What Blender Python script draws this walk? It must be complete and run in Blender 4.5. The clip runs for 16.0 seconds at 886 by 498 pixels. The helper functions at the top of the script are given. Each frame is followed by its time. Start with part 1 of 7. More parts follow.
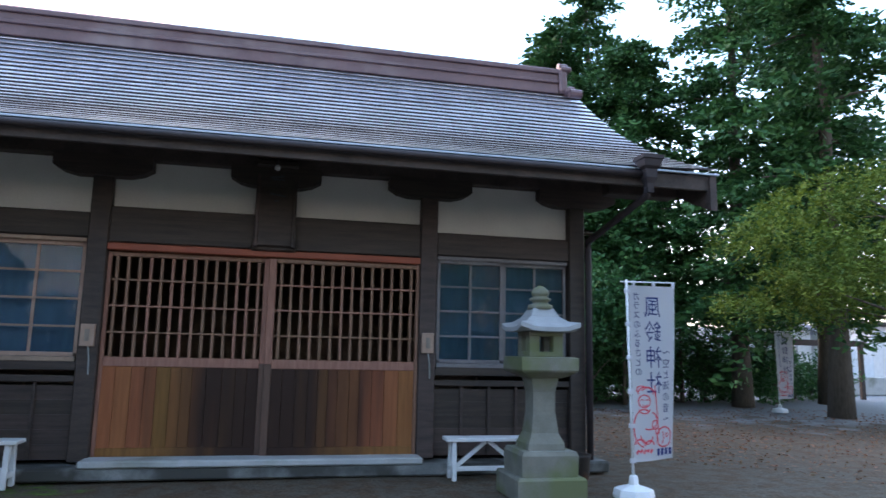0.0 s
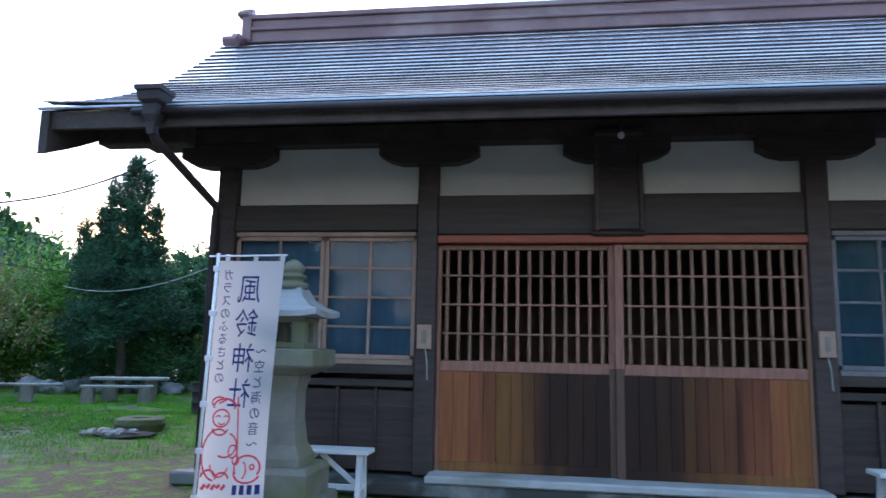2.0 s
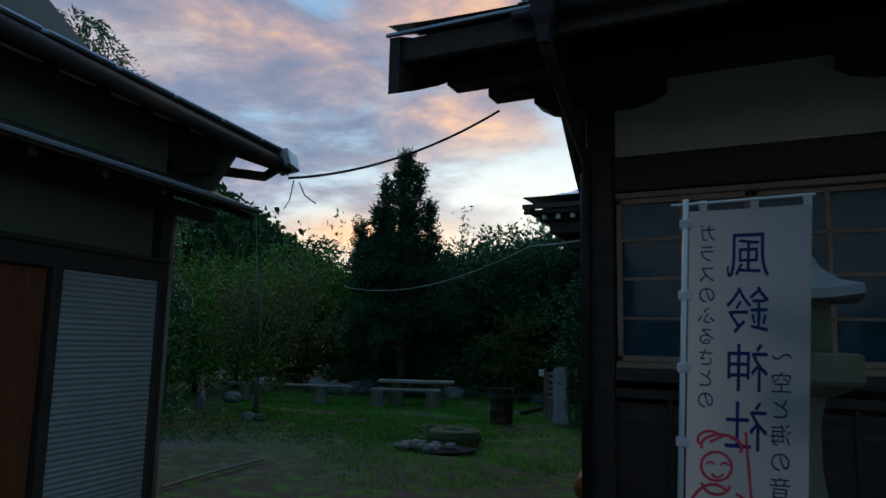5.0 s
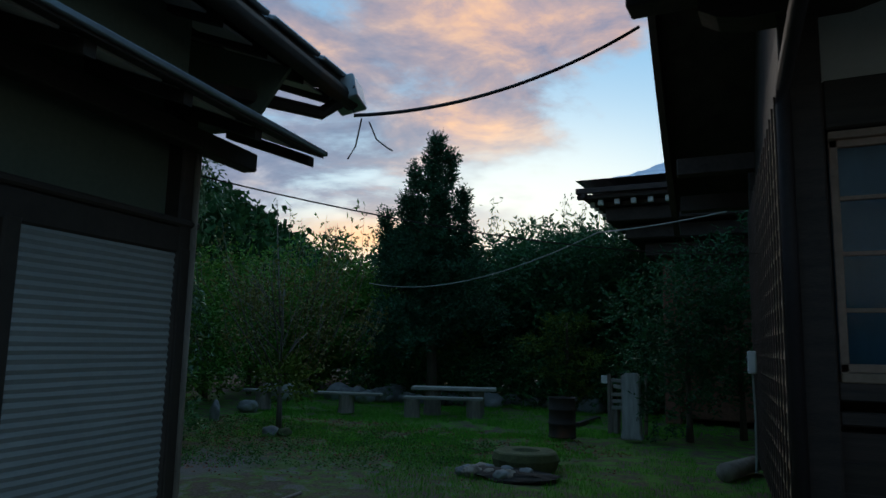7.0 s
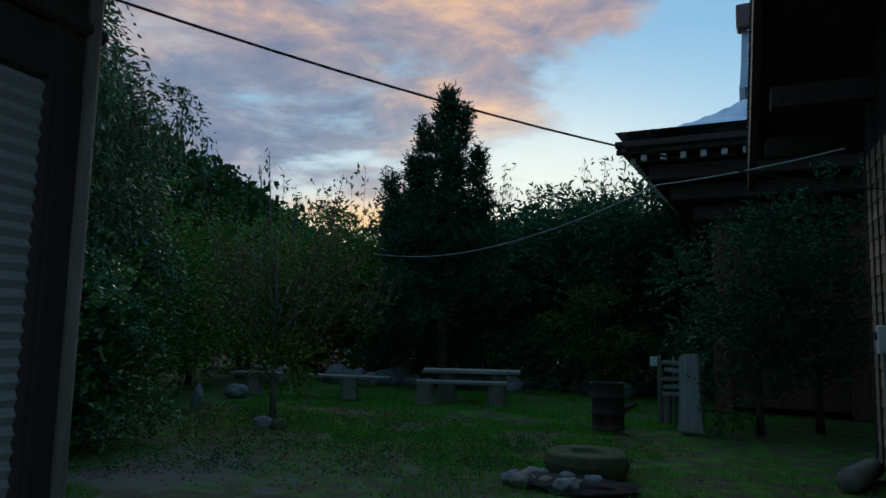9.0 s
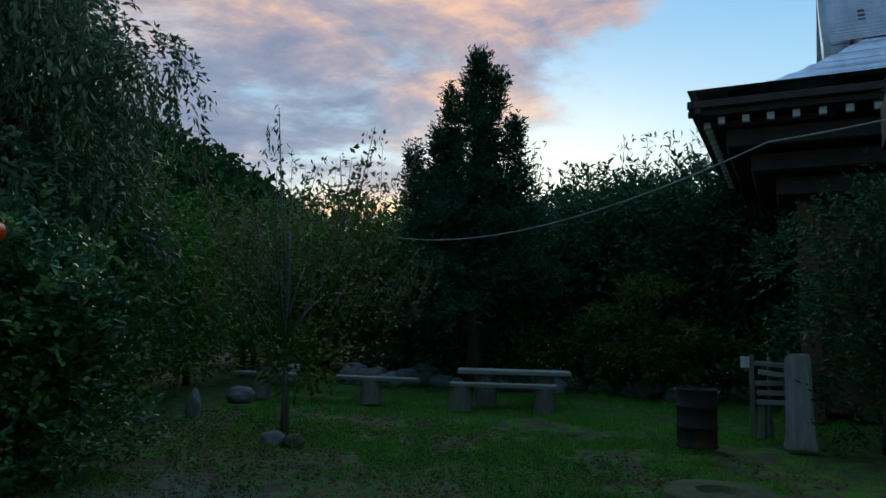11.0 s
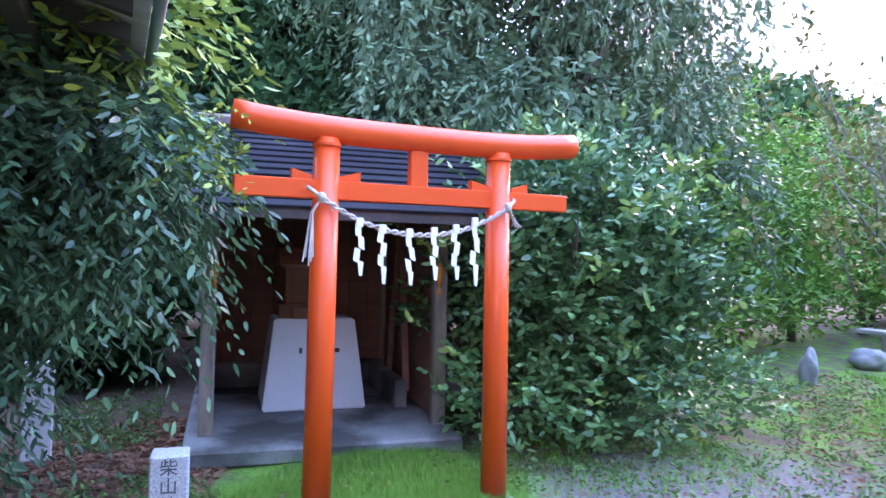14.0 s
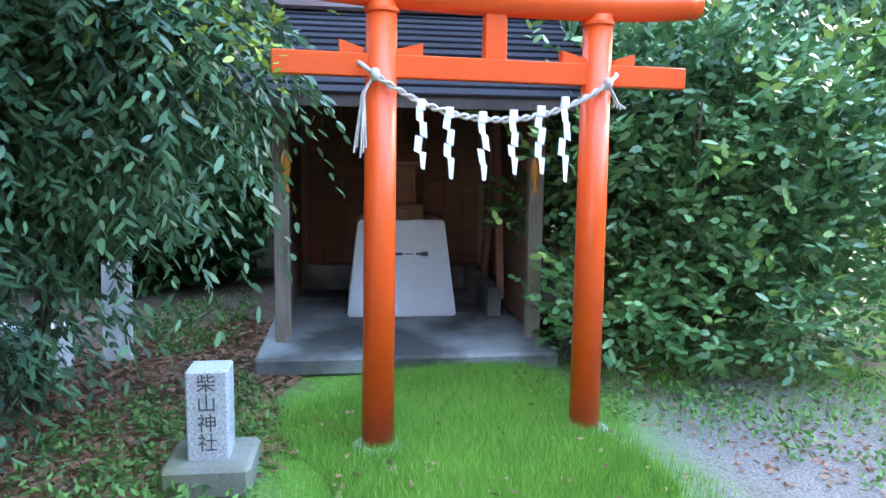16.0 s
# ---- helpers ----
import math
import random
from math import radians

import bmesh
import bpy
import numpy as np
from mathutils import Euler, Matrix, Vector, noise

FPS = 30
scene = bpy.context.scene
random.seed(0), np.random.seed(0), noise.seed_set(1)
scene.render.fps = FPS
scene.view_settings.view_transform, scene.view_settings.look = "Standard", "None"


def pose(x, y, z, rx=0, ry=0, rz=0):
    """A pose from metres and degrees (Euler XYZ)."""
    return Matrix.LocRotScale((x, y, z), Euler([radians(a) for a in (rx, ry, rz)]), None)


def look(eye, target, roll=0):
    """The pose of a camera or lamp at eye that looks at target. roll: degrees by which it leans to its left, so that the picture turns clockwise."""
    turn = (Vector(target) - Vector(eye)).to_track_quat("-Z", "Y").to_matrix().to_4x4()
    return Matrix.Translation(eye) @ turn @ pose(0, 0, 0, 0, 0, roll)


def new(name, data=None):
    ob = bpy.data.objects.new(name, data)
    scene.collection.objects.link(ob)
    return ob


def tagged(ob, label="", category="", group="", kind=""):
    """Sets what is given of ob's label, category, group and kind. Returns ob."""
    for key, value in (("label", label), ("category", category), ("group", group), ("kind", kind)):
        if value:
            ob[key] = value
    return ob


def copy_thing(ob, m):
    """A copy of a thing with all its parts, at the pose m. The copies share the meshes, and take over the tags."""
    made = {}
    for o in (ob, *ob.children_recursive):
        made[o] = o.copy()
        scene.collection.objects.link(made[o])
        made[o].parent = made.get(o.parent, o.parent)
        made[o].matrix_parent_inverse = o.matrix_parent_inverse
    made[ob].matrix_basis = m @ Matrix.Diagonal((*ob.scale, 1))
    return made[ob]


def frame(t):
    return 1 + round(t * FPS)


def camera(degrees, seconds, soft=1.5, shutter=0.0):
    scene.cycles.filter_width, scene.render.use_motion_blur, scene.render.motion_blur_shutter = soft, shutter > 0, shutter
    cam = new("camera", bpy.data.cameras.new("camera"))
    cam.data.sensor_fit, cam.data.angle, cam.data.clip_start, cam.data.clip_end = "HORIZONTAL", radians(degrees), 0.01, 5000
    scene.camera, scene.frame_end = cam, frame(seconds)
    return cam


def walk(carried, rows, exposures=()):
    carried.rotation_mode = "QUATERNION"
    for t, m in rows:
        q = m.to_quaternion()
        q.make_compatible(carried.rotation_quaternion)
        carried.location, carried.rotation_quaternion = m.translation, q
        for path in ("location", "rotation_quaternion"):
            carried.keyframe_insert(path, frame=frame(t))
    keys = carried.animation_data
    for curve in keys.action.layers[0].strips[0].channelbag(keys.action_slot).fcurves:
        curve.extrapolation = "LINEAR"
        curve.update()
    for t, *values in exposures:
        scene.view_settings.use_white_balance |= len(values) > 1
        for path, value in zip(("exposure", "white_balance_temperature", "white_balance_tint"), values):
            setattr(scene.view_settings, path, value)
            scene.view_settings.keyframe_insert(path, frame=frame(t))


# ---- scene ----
cam = camera(65.3, 16.0, shutter=0.25)
EXPOSURES = [(0, 2.2, 6750, 25), (0.8, 2.4, 6600, 25), (1.5, 2.5, 6300, 24), (2, 2.35, 6200, 22), (2.5, 1.85, 6150, 18), (3, 1.05, 6200, 14), (3.5, 0.2, 6350, 12), (4, -0.35, 6150, 10), (4.5, -0.5, 6000, 8), (7, -0.45, 6050, 4), (9, -0.62, 5950, 2), (11.5, -0.15, 6100, 6), (12, 0.2, 6000, 9), (12.5, 1.05, 5850, 14), (13, 2.4, 5900, 28), (13.5, 3.4, 6150, 44), (14.5, 3.9, 6100, 49), (15, 4.05, 6100, 48), (15.5, 4.1, 6300, 38), (16, 4.0, 6600, 26)]
PATH = [
    (0, (0.141, 0.356, 1.385), (0.571, 2.287, 1.683), 1.2),
    (0.5, (-0.05, 0.703, 1.402), (0.217, 2.664, 1.693), 1.3),
    (1, (-0.239, 1.043, 1.413), (-0.162, 3.021, 1.702), 1.2),
    (1.5, (-0.506, 1.361, 1.427), (-0.62, 3.337, 1.71), 1.2),
    (2, (-0.789, 1.707, 1.413), (-1.073, 3.667, 1.691), 1.2),
    (2.5, (-1.096, 2.004, 1.429), (-1.526, 3.938, 1.7), 1.2),
    (3, (-1.441, 2.275, 1.432), (-2.013, 4.171, 1.706), 1.2),
    (3.5, (-1.789, 2.573, 1.413), (-2.486, 4.428, 1.686), 1.1),
    (4, (-2.115, 2.793, 1.39), (-2.933, 4.598, 1.656), 1.3),
    (4.5, (-2.462, 3.005, 1.379), (-3.345, 4.779, 1.645), 1.3),
    (7, (-4.226, 4.391, 1.368), (-5.124, 6.156, 1.642), 1.2),
    (7.5, (-4.516, 4.731, 1.339), (-5.415, 6.496, 1.614), 1.0),
    (8, (-4.773, 5.055, 1.333), (-5.665, 6.824, 1.609), 1.1),
    (8.5, (-5.078, 5.394, 1.304), (-5.964, 7.168, 1.568), 0.9),
    (9, (-5.388, 5.755, 1.281), (-6.268, 7.537, 1.503), 1.3),
    (11.5, (-6.844, 7.32, 1.249), (-7.744, 9.095, 1.448), 1.4),
    (12, (-7.066, 7.536, 1.181), (-8.255, 9.136, 1.345), 1.3),
    (12.5, (-7.216, 7.705, 1.162), (-8.724, 9.013, 1.295), 1.1),
    (13, (-7.407, 7.789, 1.17), (-9.121, 8.816, 1.256), 1.4),
    (13.5, (-7.553, 7.838, 1.161), (-9.387, 8.634, 1.22), 1.4),
    (14, (-7.719, 7.927, 1.157), (-9.627, 8.527, 1.182), 1.3),
    (14.5, (-7.852, 8.035, 1.153), (-9.8, 8.491, 1.139), 1.2),
    (15, (-7.981, 8.097, 1.133), (-9.948, 8.447, 1.042), 1.2),
    (15.5, (-8.112, 8.163, 1.122), (-10.084, 8.451, 0.948), 1.1),
    (16, (-8.156, 8.229, 1.115), (-10.122, 8.488, 0.852), 0.8),
]
walk(cam, [(t, look(eye, target, roll)) for t, eye, target, roll in PATH], EXPOSURES)


# ---- world, sun ----
def build_world():
    w = bpy.data.worlds.new("sky")
    scene.world = w
    w.use_nodes = True
    nt = w.node_tree
    nt.nodes.clear()
    N, L = nt.nodes.new, nt.links.new
    out, bg = N("ShaderNodeOutputWorld"), N("ShaderNodeBackground")
    sky = N("ShaderNodeTexSky")
    sky.sky_type, sky.sun_disc = "NISHITA", False
    sky.sun_elevation, sky.sun_rotation = radians(5), radians(-20)
    gain = N("ShaderNodeVectorMath")
    gain.operation = "SCALE"
    gain.inputs["Scale"].default_value = 0.9
    L(sky.outputs["Color"], gain.inputs[0])
    tc, sep = N("ShaderNodeTexCoord"), N("ShaderNodeSeparateXYZ")
    L(tc.outputs["Generated"], sep.inputs[0])

    def math_node(op, a, b=None, clamp=False):
        n = N("ShaderNodeMath")
        n.operation, n.use_clamp = op, clamp
        for k, v in ((0, a), (1, b)):
            if v is None:
                continue
            if isinstance(v, (int, float)):
                n.inputs[k].default_value = v
            else:
                L(v, n.inputs[k])
        return n.outputs[0]

    high = math_node("MAXIMUM", sep.outputs[2], 0.0)
    flat = math_node("ADD", high, 0.16)
    comb = N("ShaderNodeCombineXYZ")
    L(math_node("DIVIDE", sep.outputs[0], flat), comb.inputs[0])
    L(math_node("DIVIDE", sep.outputs[1], flat), comb.inputs[1])
    wide, big, fine = N("ShaderNodeTexNoise"), N("ShaderNodeTexNoise"), N("ShaderNodeTexNoise")
    for n, sc, det, rough, dist in ((wide, 0.45, 3, 0.5, 0.2), (big, 1.35, 8, 0.6, 0.25), (fine, 3.1, 9, 0.62, 0.3)):
        n.inputs["Scale"].default_value, n.inputs["Detail"].default_value = sc, det
        n.inputs["Roughness"].default_value, n.inputs["Distortion"].default_value = rough, dist
        L(comb.outputs[0], n.inputs["Vector"])

    def ramp(fac, stops):
        r = N("ShaderNodeValToRGB")
        while len(r.color_ramp.elements) < len(stops):
            r.color_ramp.elements.new(0.5)
        for e, (p, c) in zip(r.color_ramp.elements, stops):
            e.position, e.color = p, (*c, 1)
        L(fac, r.inputs[0])
        return r.outputs[0]

    def mix(fac, a, b, blend="MIX"):
        m = N("ShaderNodeMix")
        m.data_type, m.blend_type = "RGBA", blend
        for k, v in ((0, fac), (6, a), (7, b)):
            if isinstance(v, tuple):
                m.inputs[k].default_value = (*v, 1)
            elif isinstance(v, (int, float)):
                m.inputs[k].default_value = v
            else:
                L(v, m.inputs[k])
        return m.outputs[2]

    azim = math_node("MULTIPLY", math_node("ARCTAN2", sep.outputs[0], sep.outputs[1]), 57.2958)
    elev = math_node("MULTIPLY", math_node("ARCSINE", sep.outputs[2]), 57.2958)

    def bank(az, el, wide_az, wide_el, slope=0.0):
        """A soft cloud bank round a bearing and a height in degrees; slope tilts it."""
        da = math_node("SUBTRACT", azim, az)
        de = math_node("SUBTRACT", math_node("SUBTRACT", elev, el), math_node("MULTIPLY", da, slope))
        q = math_node("ADD", math_node("POWER", math_node("ABSOLUTE", math_node("DIVIDE", da, wide_az)), 2.0), math_node("POWER", math_node("ABSOLUTE", math_node("DIVIDE", de, wide_el)), 2.0))
        return math_node("POWER", 2.718, math_node("MULTIPLY", q, -1.0))

    def sharp_from(x, lo, hi):
        r = N("ShaderNodeMapRange")
        r.interpolation_type = "SMOOTHSTEP"
        r.inputs["From Min"].default_value, r.inputs["From Max"].default_value = lo, hi
        L(x, r.inputs["Value"])
        return r.outputs[0]

    # how near to the glow of the set sun
    dot = N("ShaderNodeVectorMath")
    dot.operation = "DOT_PRODUCT"
    dot.inputs[1].default_value = Vector((-0.30, 0.95, 0.10)).normalized()
    L(tc.outputs["Generated"], dot.inputs[0])
    glow = math_node("POWER", math_node("MAXIMUM", dot.outputs["Value"], 0.0), 2.6)
    base = ramp(high, [(0.0, (0.72, 0.66, 0.56)), (0.14, (0.66, 0.74, 0.76)), (0.26, (0.38, 0.60, 0.78)), (0.40, (0.23, 0.47, 0.72)), (0.80, (0.26, 0.44, 0.66))])
    clear = mix(0.04, base, gain.outputs[0])
    # the lit bank, the smaller one beneath it, the grey deck beyond, and open sky beside them
    lit_bank = math_node("MAXIMUM", bank(-22, 26.5, 15.0, 5.0, -0.10), math_node("MULTIPLY", bank(-24, 18.0, 6.5, 1.7, -0.16), 0.9))
    lit_bank = math_node("MAXIMUM", lit_bank, math_node("MULTIPLY", bank(-42, 24.0, 9.0, 2.6, -0.15), 0.75))
    deck = bank(-50, 18.0, 23.0, 13.0)
    gap = bank(2, 18.0, 12.0, 12.0)
    cover = math_node("ADD", math_node("MULTIPLY", big.outputs[0], 1.15), math_node("MULTIPLY", wide.outputs[0], 0.35))
    cover = math_node("ADD", cover, math_node("ADD", math_node("MULTIPLY", lit_bank, 0.38), math_node("MULTIPLY", deck, 0.34)))
    cover = math_node("SUBTRACT", cover, math_node("MULTIPLY", gap, 0.30))
    mask = sharp_from(cover, 0.80, 0.98)
    grey = ramp(fine.outputs[0], [(0.34, (0.20, 0.25, 0.37)), (0.52, (0.29, 0.32, 0.43)), (0.66, (0.50, 0.49, 0.56))])
    pink = ramp(fine.outputs[0], [(0.36, (0.34, 0.31, 0.40)), (0.48, (0.66, 0.44, 0.40)), (0.58, (1.05, 0.60, 0.36)), (0.72, (1.25, 0.92, 0.62))])
    warm_share = math_node("ADD", math_node("MULTIPLY", lit_bank, 0.95), math_node("MULTIPLY", math_node("MULTIPLY", glow, sharp_from(big.outputs[0], 0.46, 0.66)), 0.45), True)
    cloud = mix(warm_share, grey, pink)
    both = mix(mask, clear, cloud)
    # orange line on the horizon where the sun went down, and the pale glow over it
    ember = math_node("MULTIPLY", bank(-32, 8.6, 7.5, 1.7), 1.0)
    lit_sky = mix(math_node("MULTIPLY", ember, 0.9), both, (1.35, 0.72, 0.28))
    halo_out = mix(math_node("MULTIPLY", bank(-17, 11.0, 13.0, 5.5), 0.75), lit_sky, (1.02, 1.0, 0.90))
    # the side away from the sunset is dimmer
    side = N("ShaderNodeMapRange")
    side.inputs["From Min"].default_value, side.inputs["From Max"].default_value = -0.6, 0.85
    side.inputs["To Min"].default_value, side.inputs["To Max"].default_value = 0.52, 1.4
    L(dot.outputs["Value"], side.inputs["Value"])
    dim = N("ShaderNodeVectorMath")
    dim.operation = "SCALE"
    L(halo_out, dim.inputs[0])
    L(side.outputs[0], dim.inputs["Scale"])
    L(dim.outputs[0], bg.inputs["Color"])
    bg.inputs["Strength"].default_value = 1.0
    L(bg.outputs[0], out.inputs[0])


build_world()
sun_data = bpy.data.lights.new("sun", "SUN")
sun_data.energy, sun_data.angle, sun_data.color = 0.5, radians(25), (1.0, 0.82, 0.66)
sun_ob = new("sun", sun_data)
sun_ob.matrix_world = look((-20, 30, 18), (0, 0, 0))

# ---- materials ----
MATS = {}


def material(name, c1, c2=None, scale=8.0, rough=0.7, metal=0.0, bump=0.3, fine=60.0, stretch=(1, 1, 1), spec=0.5, vary=0.0, wear=None, wear_at=0.62, island=0.0):
    """Two-colour noise at two scales with relief; vary: spread of value by object; island: by leaf or piece."""
    if name in MATS:
        return MATS[name]
    m = bpy.data.materials.new(name)
    m.use_nodes = True
    nt = m.node_tree
    N, L = nt.nodes.new, nt.links.new
    b = nt.nodes["Principled BSDF"]
    tc, mp = N("ShaderNodeTexCoord"), N("ShaderNodeMapping")
    mp.inputs["Scale"].default_value = stretch
    L(tc.outputs["Object"], mp.inputs[0])
    n1, n2 = N("ShaderNodeTexNoise"), N("ShaderNodeTexNoise")
    n1.inputs["Scale"].default_value, n1.inputs["Detail"].default_value = scale, 6
    n2.inputs["Scale"].default_value, n2.inputs["Detail"].default_value = fine, 4
    L(mp.outputs[0], n1.inputs["Vector"])
    L(mp.outputs[0], n2.inputs["Vector"])
    c2 = c2 or tuple(v * 0.6 for v in c1)
    r = N("ShaderNodeValToRGB")
    r.color_ramp.elements[0].position, r.color_ramp.elements[0].color = 0.32, (*c2, 1)
    r.color_ramp.elements[1].position, r.color_ramp.elements[1].color = 0.68, (*c1, 1)
    add = N("ShaderNodeMath")
    add.operation = "MULTIPLY_ADD"
    add.inputs[1].default_value = 0.35
    L(n2.outputs[0], add.inputs[0])
    sc = N("ShaderNodeMath")
    sc.operation = "MULTIPLY"
    sc.inputs[1].default_value = 0.65
    L(n1.outputs[0], sc.inputs[0])
    L(sc.outputs[0], add.inputs[2])
    L(add.outputs[0], r.inputs[0])
    col = r.outputs[0]
    if wear:
        n3 = N("ShaderNodeTexNoise")
        n3.inputs["Scale"].default_value, n3.inputs["Detail"].default_value = scale * 0.4, 8
        L(tc.outputs["Object"], n3.inputs["Vector"])
        r3 = N("ShaderNodeValToRGB")
        r3.color_ramp.elements[0].position, r3.color_ramp.elements[1].position = wear_at - 0.07, wear_at + 0.07
        L(n3.outputs[0], r3.inputs[0])
        mx = N("ShaderNodeMix")
        mx.data_type = "RGBA"
        mx.inputs[7].default_value = (*wear, 1)
        L(r3.outputs[0], mx.inputs[0])
        L(col, mx.inputs[6])
        col = mx.outputs[2]
    if vary or island:
        src = N("ShaderNodeNewGeometry").outputs["Random Per Island"] if island else N("ShaderNodeObjectInfo").outputs["Random"]
        k = island or vary
        mr = N("ShaderNodeMapRange")
        mr.inputs["To Min"].default_value, mr.inputs["To Max"].default_value = 1 - k, 1 + k
        L(src, mr.inputs["Value"])
        hsv = N("ShaderNodeHueSaturation")
        L(mr.outputs[0], hsv.inputs["Value"])
        mr2 = N("ShaderNodeMapRange")
        mr2.inputs["To Min"].default_value, mr2.inputs["To Max"].default_value = 0.5 + 0.06 * k, 0.5 - 0.06 * k
        L(src, mr2.inputs["Value"])
        L(mr2.outputs[0], hsv.inputs["Hue"])
        L(col, hsv.inputs["Color"])
        col = hsv.outputs[0]
    L(col, b.inputs["Base Color"])
    b.inputs["Roughness"].default_value, b.inputs["Metallic"].default_value = rough, metal
    b.inputs["Specular IOR Level"].default_value = spec
    if bump:
        bp = N("ShaderNodeBump")
        bp.inputs["Strength"].default_value, bp.inputs["Distance"].default_value = bump, 0.01
        L(add.outputs[0], bp.inputs["Height"])
        L(bp.outputs[0], b.inputs["Normal"])
    MATS[name] = m
    return m


def leaf_material(name, c1, c2, rough=0.45, spec=0.5):
    m = material(name, c1, c2, scale=0.9, fine=7, rough=rough, bump=0.0, island=0.32, spec=spec)
    nt = m.node_tree
    b = nt.nodes["Principled BSDF"]
    tr, ms = nt.nodes.new("ShaderNodeBsdfTranslucent"), nt.nodes.new("ShaderNodeMixShader")
    ms.inputs[0].default_value = 0.14
    src = b.inputs["Base Color"].links[0].from_socket
    nt.links.new(src, tr.inputs["Color"])
    nt.links.new(b.outputs[0], ms.inputs[1])
    nt.links.new(tr.outputs[0], ms.inputs[2])
    nt.links.new(ms.outputs[0], nt.nodes["Material Output"].inputs[0])
    return m


def glass_material(name, tint=(0.9, 0.95, 1.0), rough=0.03):
    m = bpy.data.materials.new(name)
    m.use_nodes = True
    b = m.node_tree.nodes["Principled BSDF"]
    b.inputs["Base Color"].default_value = (*tint, 1)
    b.inputs["Roughness"].default_value, b.inputs["Transmission Weight"].default_value, b.inputs["IOR"].default_value = rough, 1.0, 1.25
    return m


DARK_WOOD = material("dark_stained_wood", (0.074, 0.050, 0.043), (0.028, 0.021, 0.019), scale=3, fine=28, stretch=(1, 1, 6), rough=0.62, bump=0.5, vary=0.25)
DARK_WOOD_X = material("dark_stained_beam", (0.074, 0.052, 0.043), (0.028, 0.021, 0.019), scale=3, fine=28, stretch=(0.5, 6, 8), rough=0.62, bump=0.5, vary=0.25)
EAVE_WOOD = material("eave_wood", (0.085, 0.064, 0.058), (0.036, 0.028, 0.026), scale=4, fine=30, rough=0.75, vary=0.2)
LATTICE_WOOD = material("reddish_lattice_wood", (0.33, 0.165, 0.11), (0.19, 0.088, 0.056), scale=4, fine=40, stretch=(8, 8, 1), rough=0.55, bump=0.3, vary=0.2)
DOOR_WOOD = material("honey_door_boards", (0.50, 0.19, 0.055), (0.28, 0.10, 0.030), scale=3.2, fine=45, stretch=(9, 9, 0.7), rough=0.55, spec=0.18, bump=0.35, vary=0.35)
DOOR_MID = material("brown_door_boards", (0.20, 0.078, 0.032), (0.11, 0.044, 0.02), scale=3.2, fine=45, stretch=(9, 9, 0.7), rough=0.55, spec=0.18, bump=0.35, vary=0.3)
WINDOW_WOOD = material("weathered_window_wood", (0.46, 0.31, 0.235), (0.30, 0.195, 0.15), scale=5, fine=40, rough=0.6, vary=0.15)
WINDOW_GREY = material("greyed_window_wood", (0.20, 0.19, 0.20), (0.12, 0.115, 0.12), scale=5, fine=40, rough=0.6, vary=0.15)
PLASTER = material("white_plaster", (0.74, 0.73, 0.70), (0.64, 0.63, 0.60), scale=2.5, fine=40, rough=0.9, bump=0.15, wear=(0.60, 0.58, 0.54), wear_at=0.66)
ROOF_METAL = material("dark_roof_metal", (0.76, 0.80, 0.92), (0.44, 0.47, 0.57), scale=1.2, fine=14, stretch=(4, 1, 1), rough=0.33, metal=0.9, bump=0.12, wear=(0.64, 0.66, 0.74), wear_at=0.56)
SLATE = material("dark_slate_sheet", (0.026, 0.025, 0.032), (0.014, 0.014, 0.018), scale=3, fine=30, rough=0.9, bump=0.2, vary=0.2, spec=0.12)
RIDGE_METAL = material("brown_ridge_metal", (0.20, 0.12, 0.125), (0.13, 0.08, 0.085), scale=2, fine=20, rough=0.45, metal=0.2, bump=0.15, wear=(0.24, 0.18, 0.18))
GUTTER = material("dark_gutter_metal", (0.050, 0.040, 0.044), (0.028, 0.023, 0.026), scale=4, fine=40, rough=0.6, bump=0.1, spec=0.3)
CONCRETE = material("pale_concrete", (0.50, 0.52, 0.52), (0.36, 0.37, 0.37), scale=3, fine=70, rough=0.85, bump=0.4, wear=(0.22, 0.24, 0.2), wear_at=0.62)
SLAB = material("stained_slab_concrete", (0.27, 0.285, 0.28), (0.12, 0.127, 0.125), scale=4, fine=70, rough=0.85, bump=0.4, wear=(0.055, 0.055, 0.05), wear_at=0.50)
PEDESTAL = material("smooth_pedestal_concrete", (0.62, 0.67, 0.72), (0.52, 0.56, 0.60), scale=2, fine=60, rough=0.8, bump=0.2, wear=(0.40, 0.42, 0.42), wear_at=0.68)
GRANITE = material("mossy_granite", (0.24, 0.235, 0.20), (0.13, 0.13, 0.105), scale=4, fine=90, rough=0.85, bump=0.6, wear=(0.13, 0.15, 0.07), wear_at=0.53)
GRANITE_ROOF = material("lantern_cap_stone", (0.38, 0.40, 0.42), (0.25, 0.27, 0.28), scale=4, fine=90, rough=0.8, bump=0.5, wear=(0.17, 0.18, 0.10), wear_at=0.6)
MARKER_STONE = material("speckled_marker_granite", (0.60, 0.62, 0.66), (0.20, 0.21, 0.23), scale=110, fine=200, rough=0.6, bump=0.1)
WHITE_PAINT = material("white_paint", (0.78, 0.80, 0.82), (0.66, 0.68, 0.70), scale=5, fine=50, rough=0.5, bump=0.1, wear=(0.45, 0.45, 0.44), wear_at=0.72)
PLASTIC_WHITE = material("white_plastic", (0.80, 0.81, 0.83), (0.72, 0.73, 0.75), scale=4, fine=30, rough=0.4, bump=0.0)
CLOTH = material("white_banner_cloth", (0.88, 0.89, 0.93), (0.83, 0.84, 0.89), scale=3, fine=220, rough=0.85, bump=0.12)
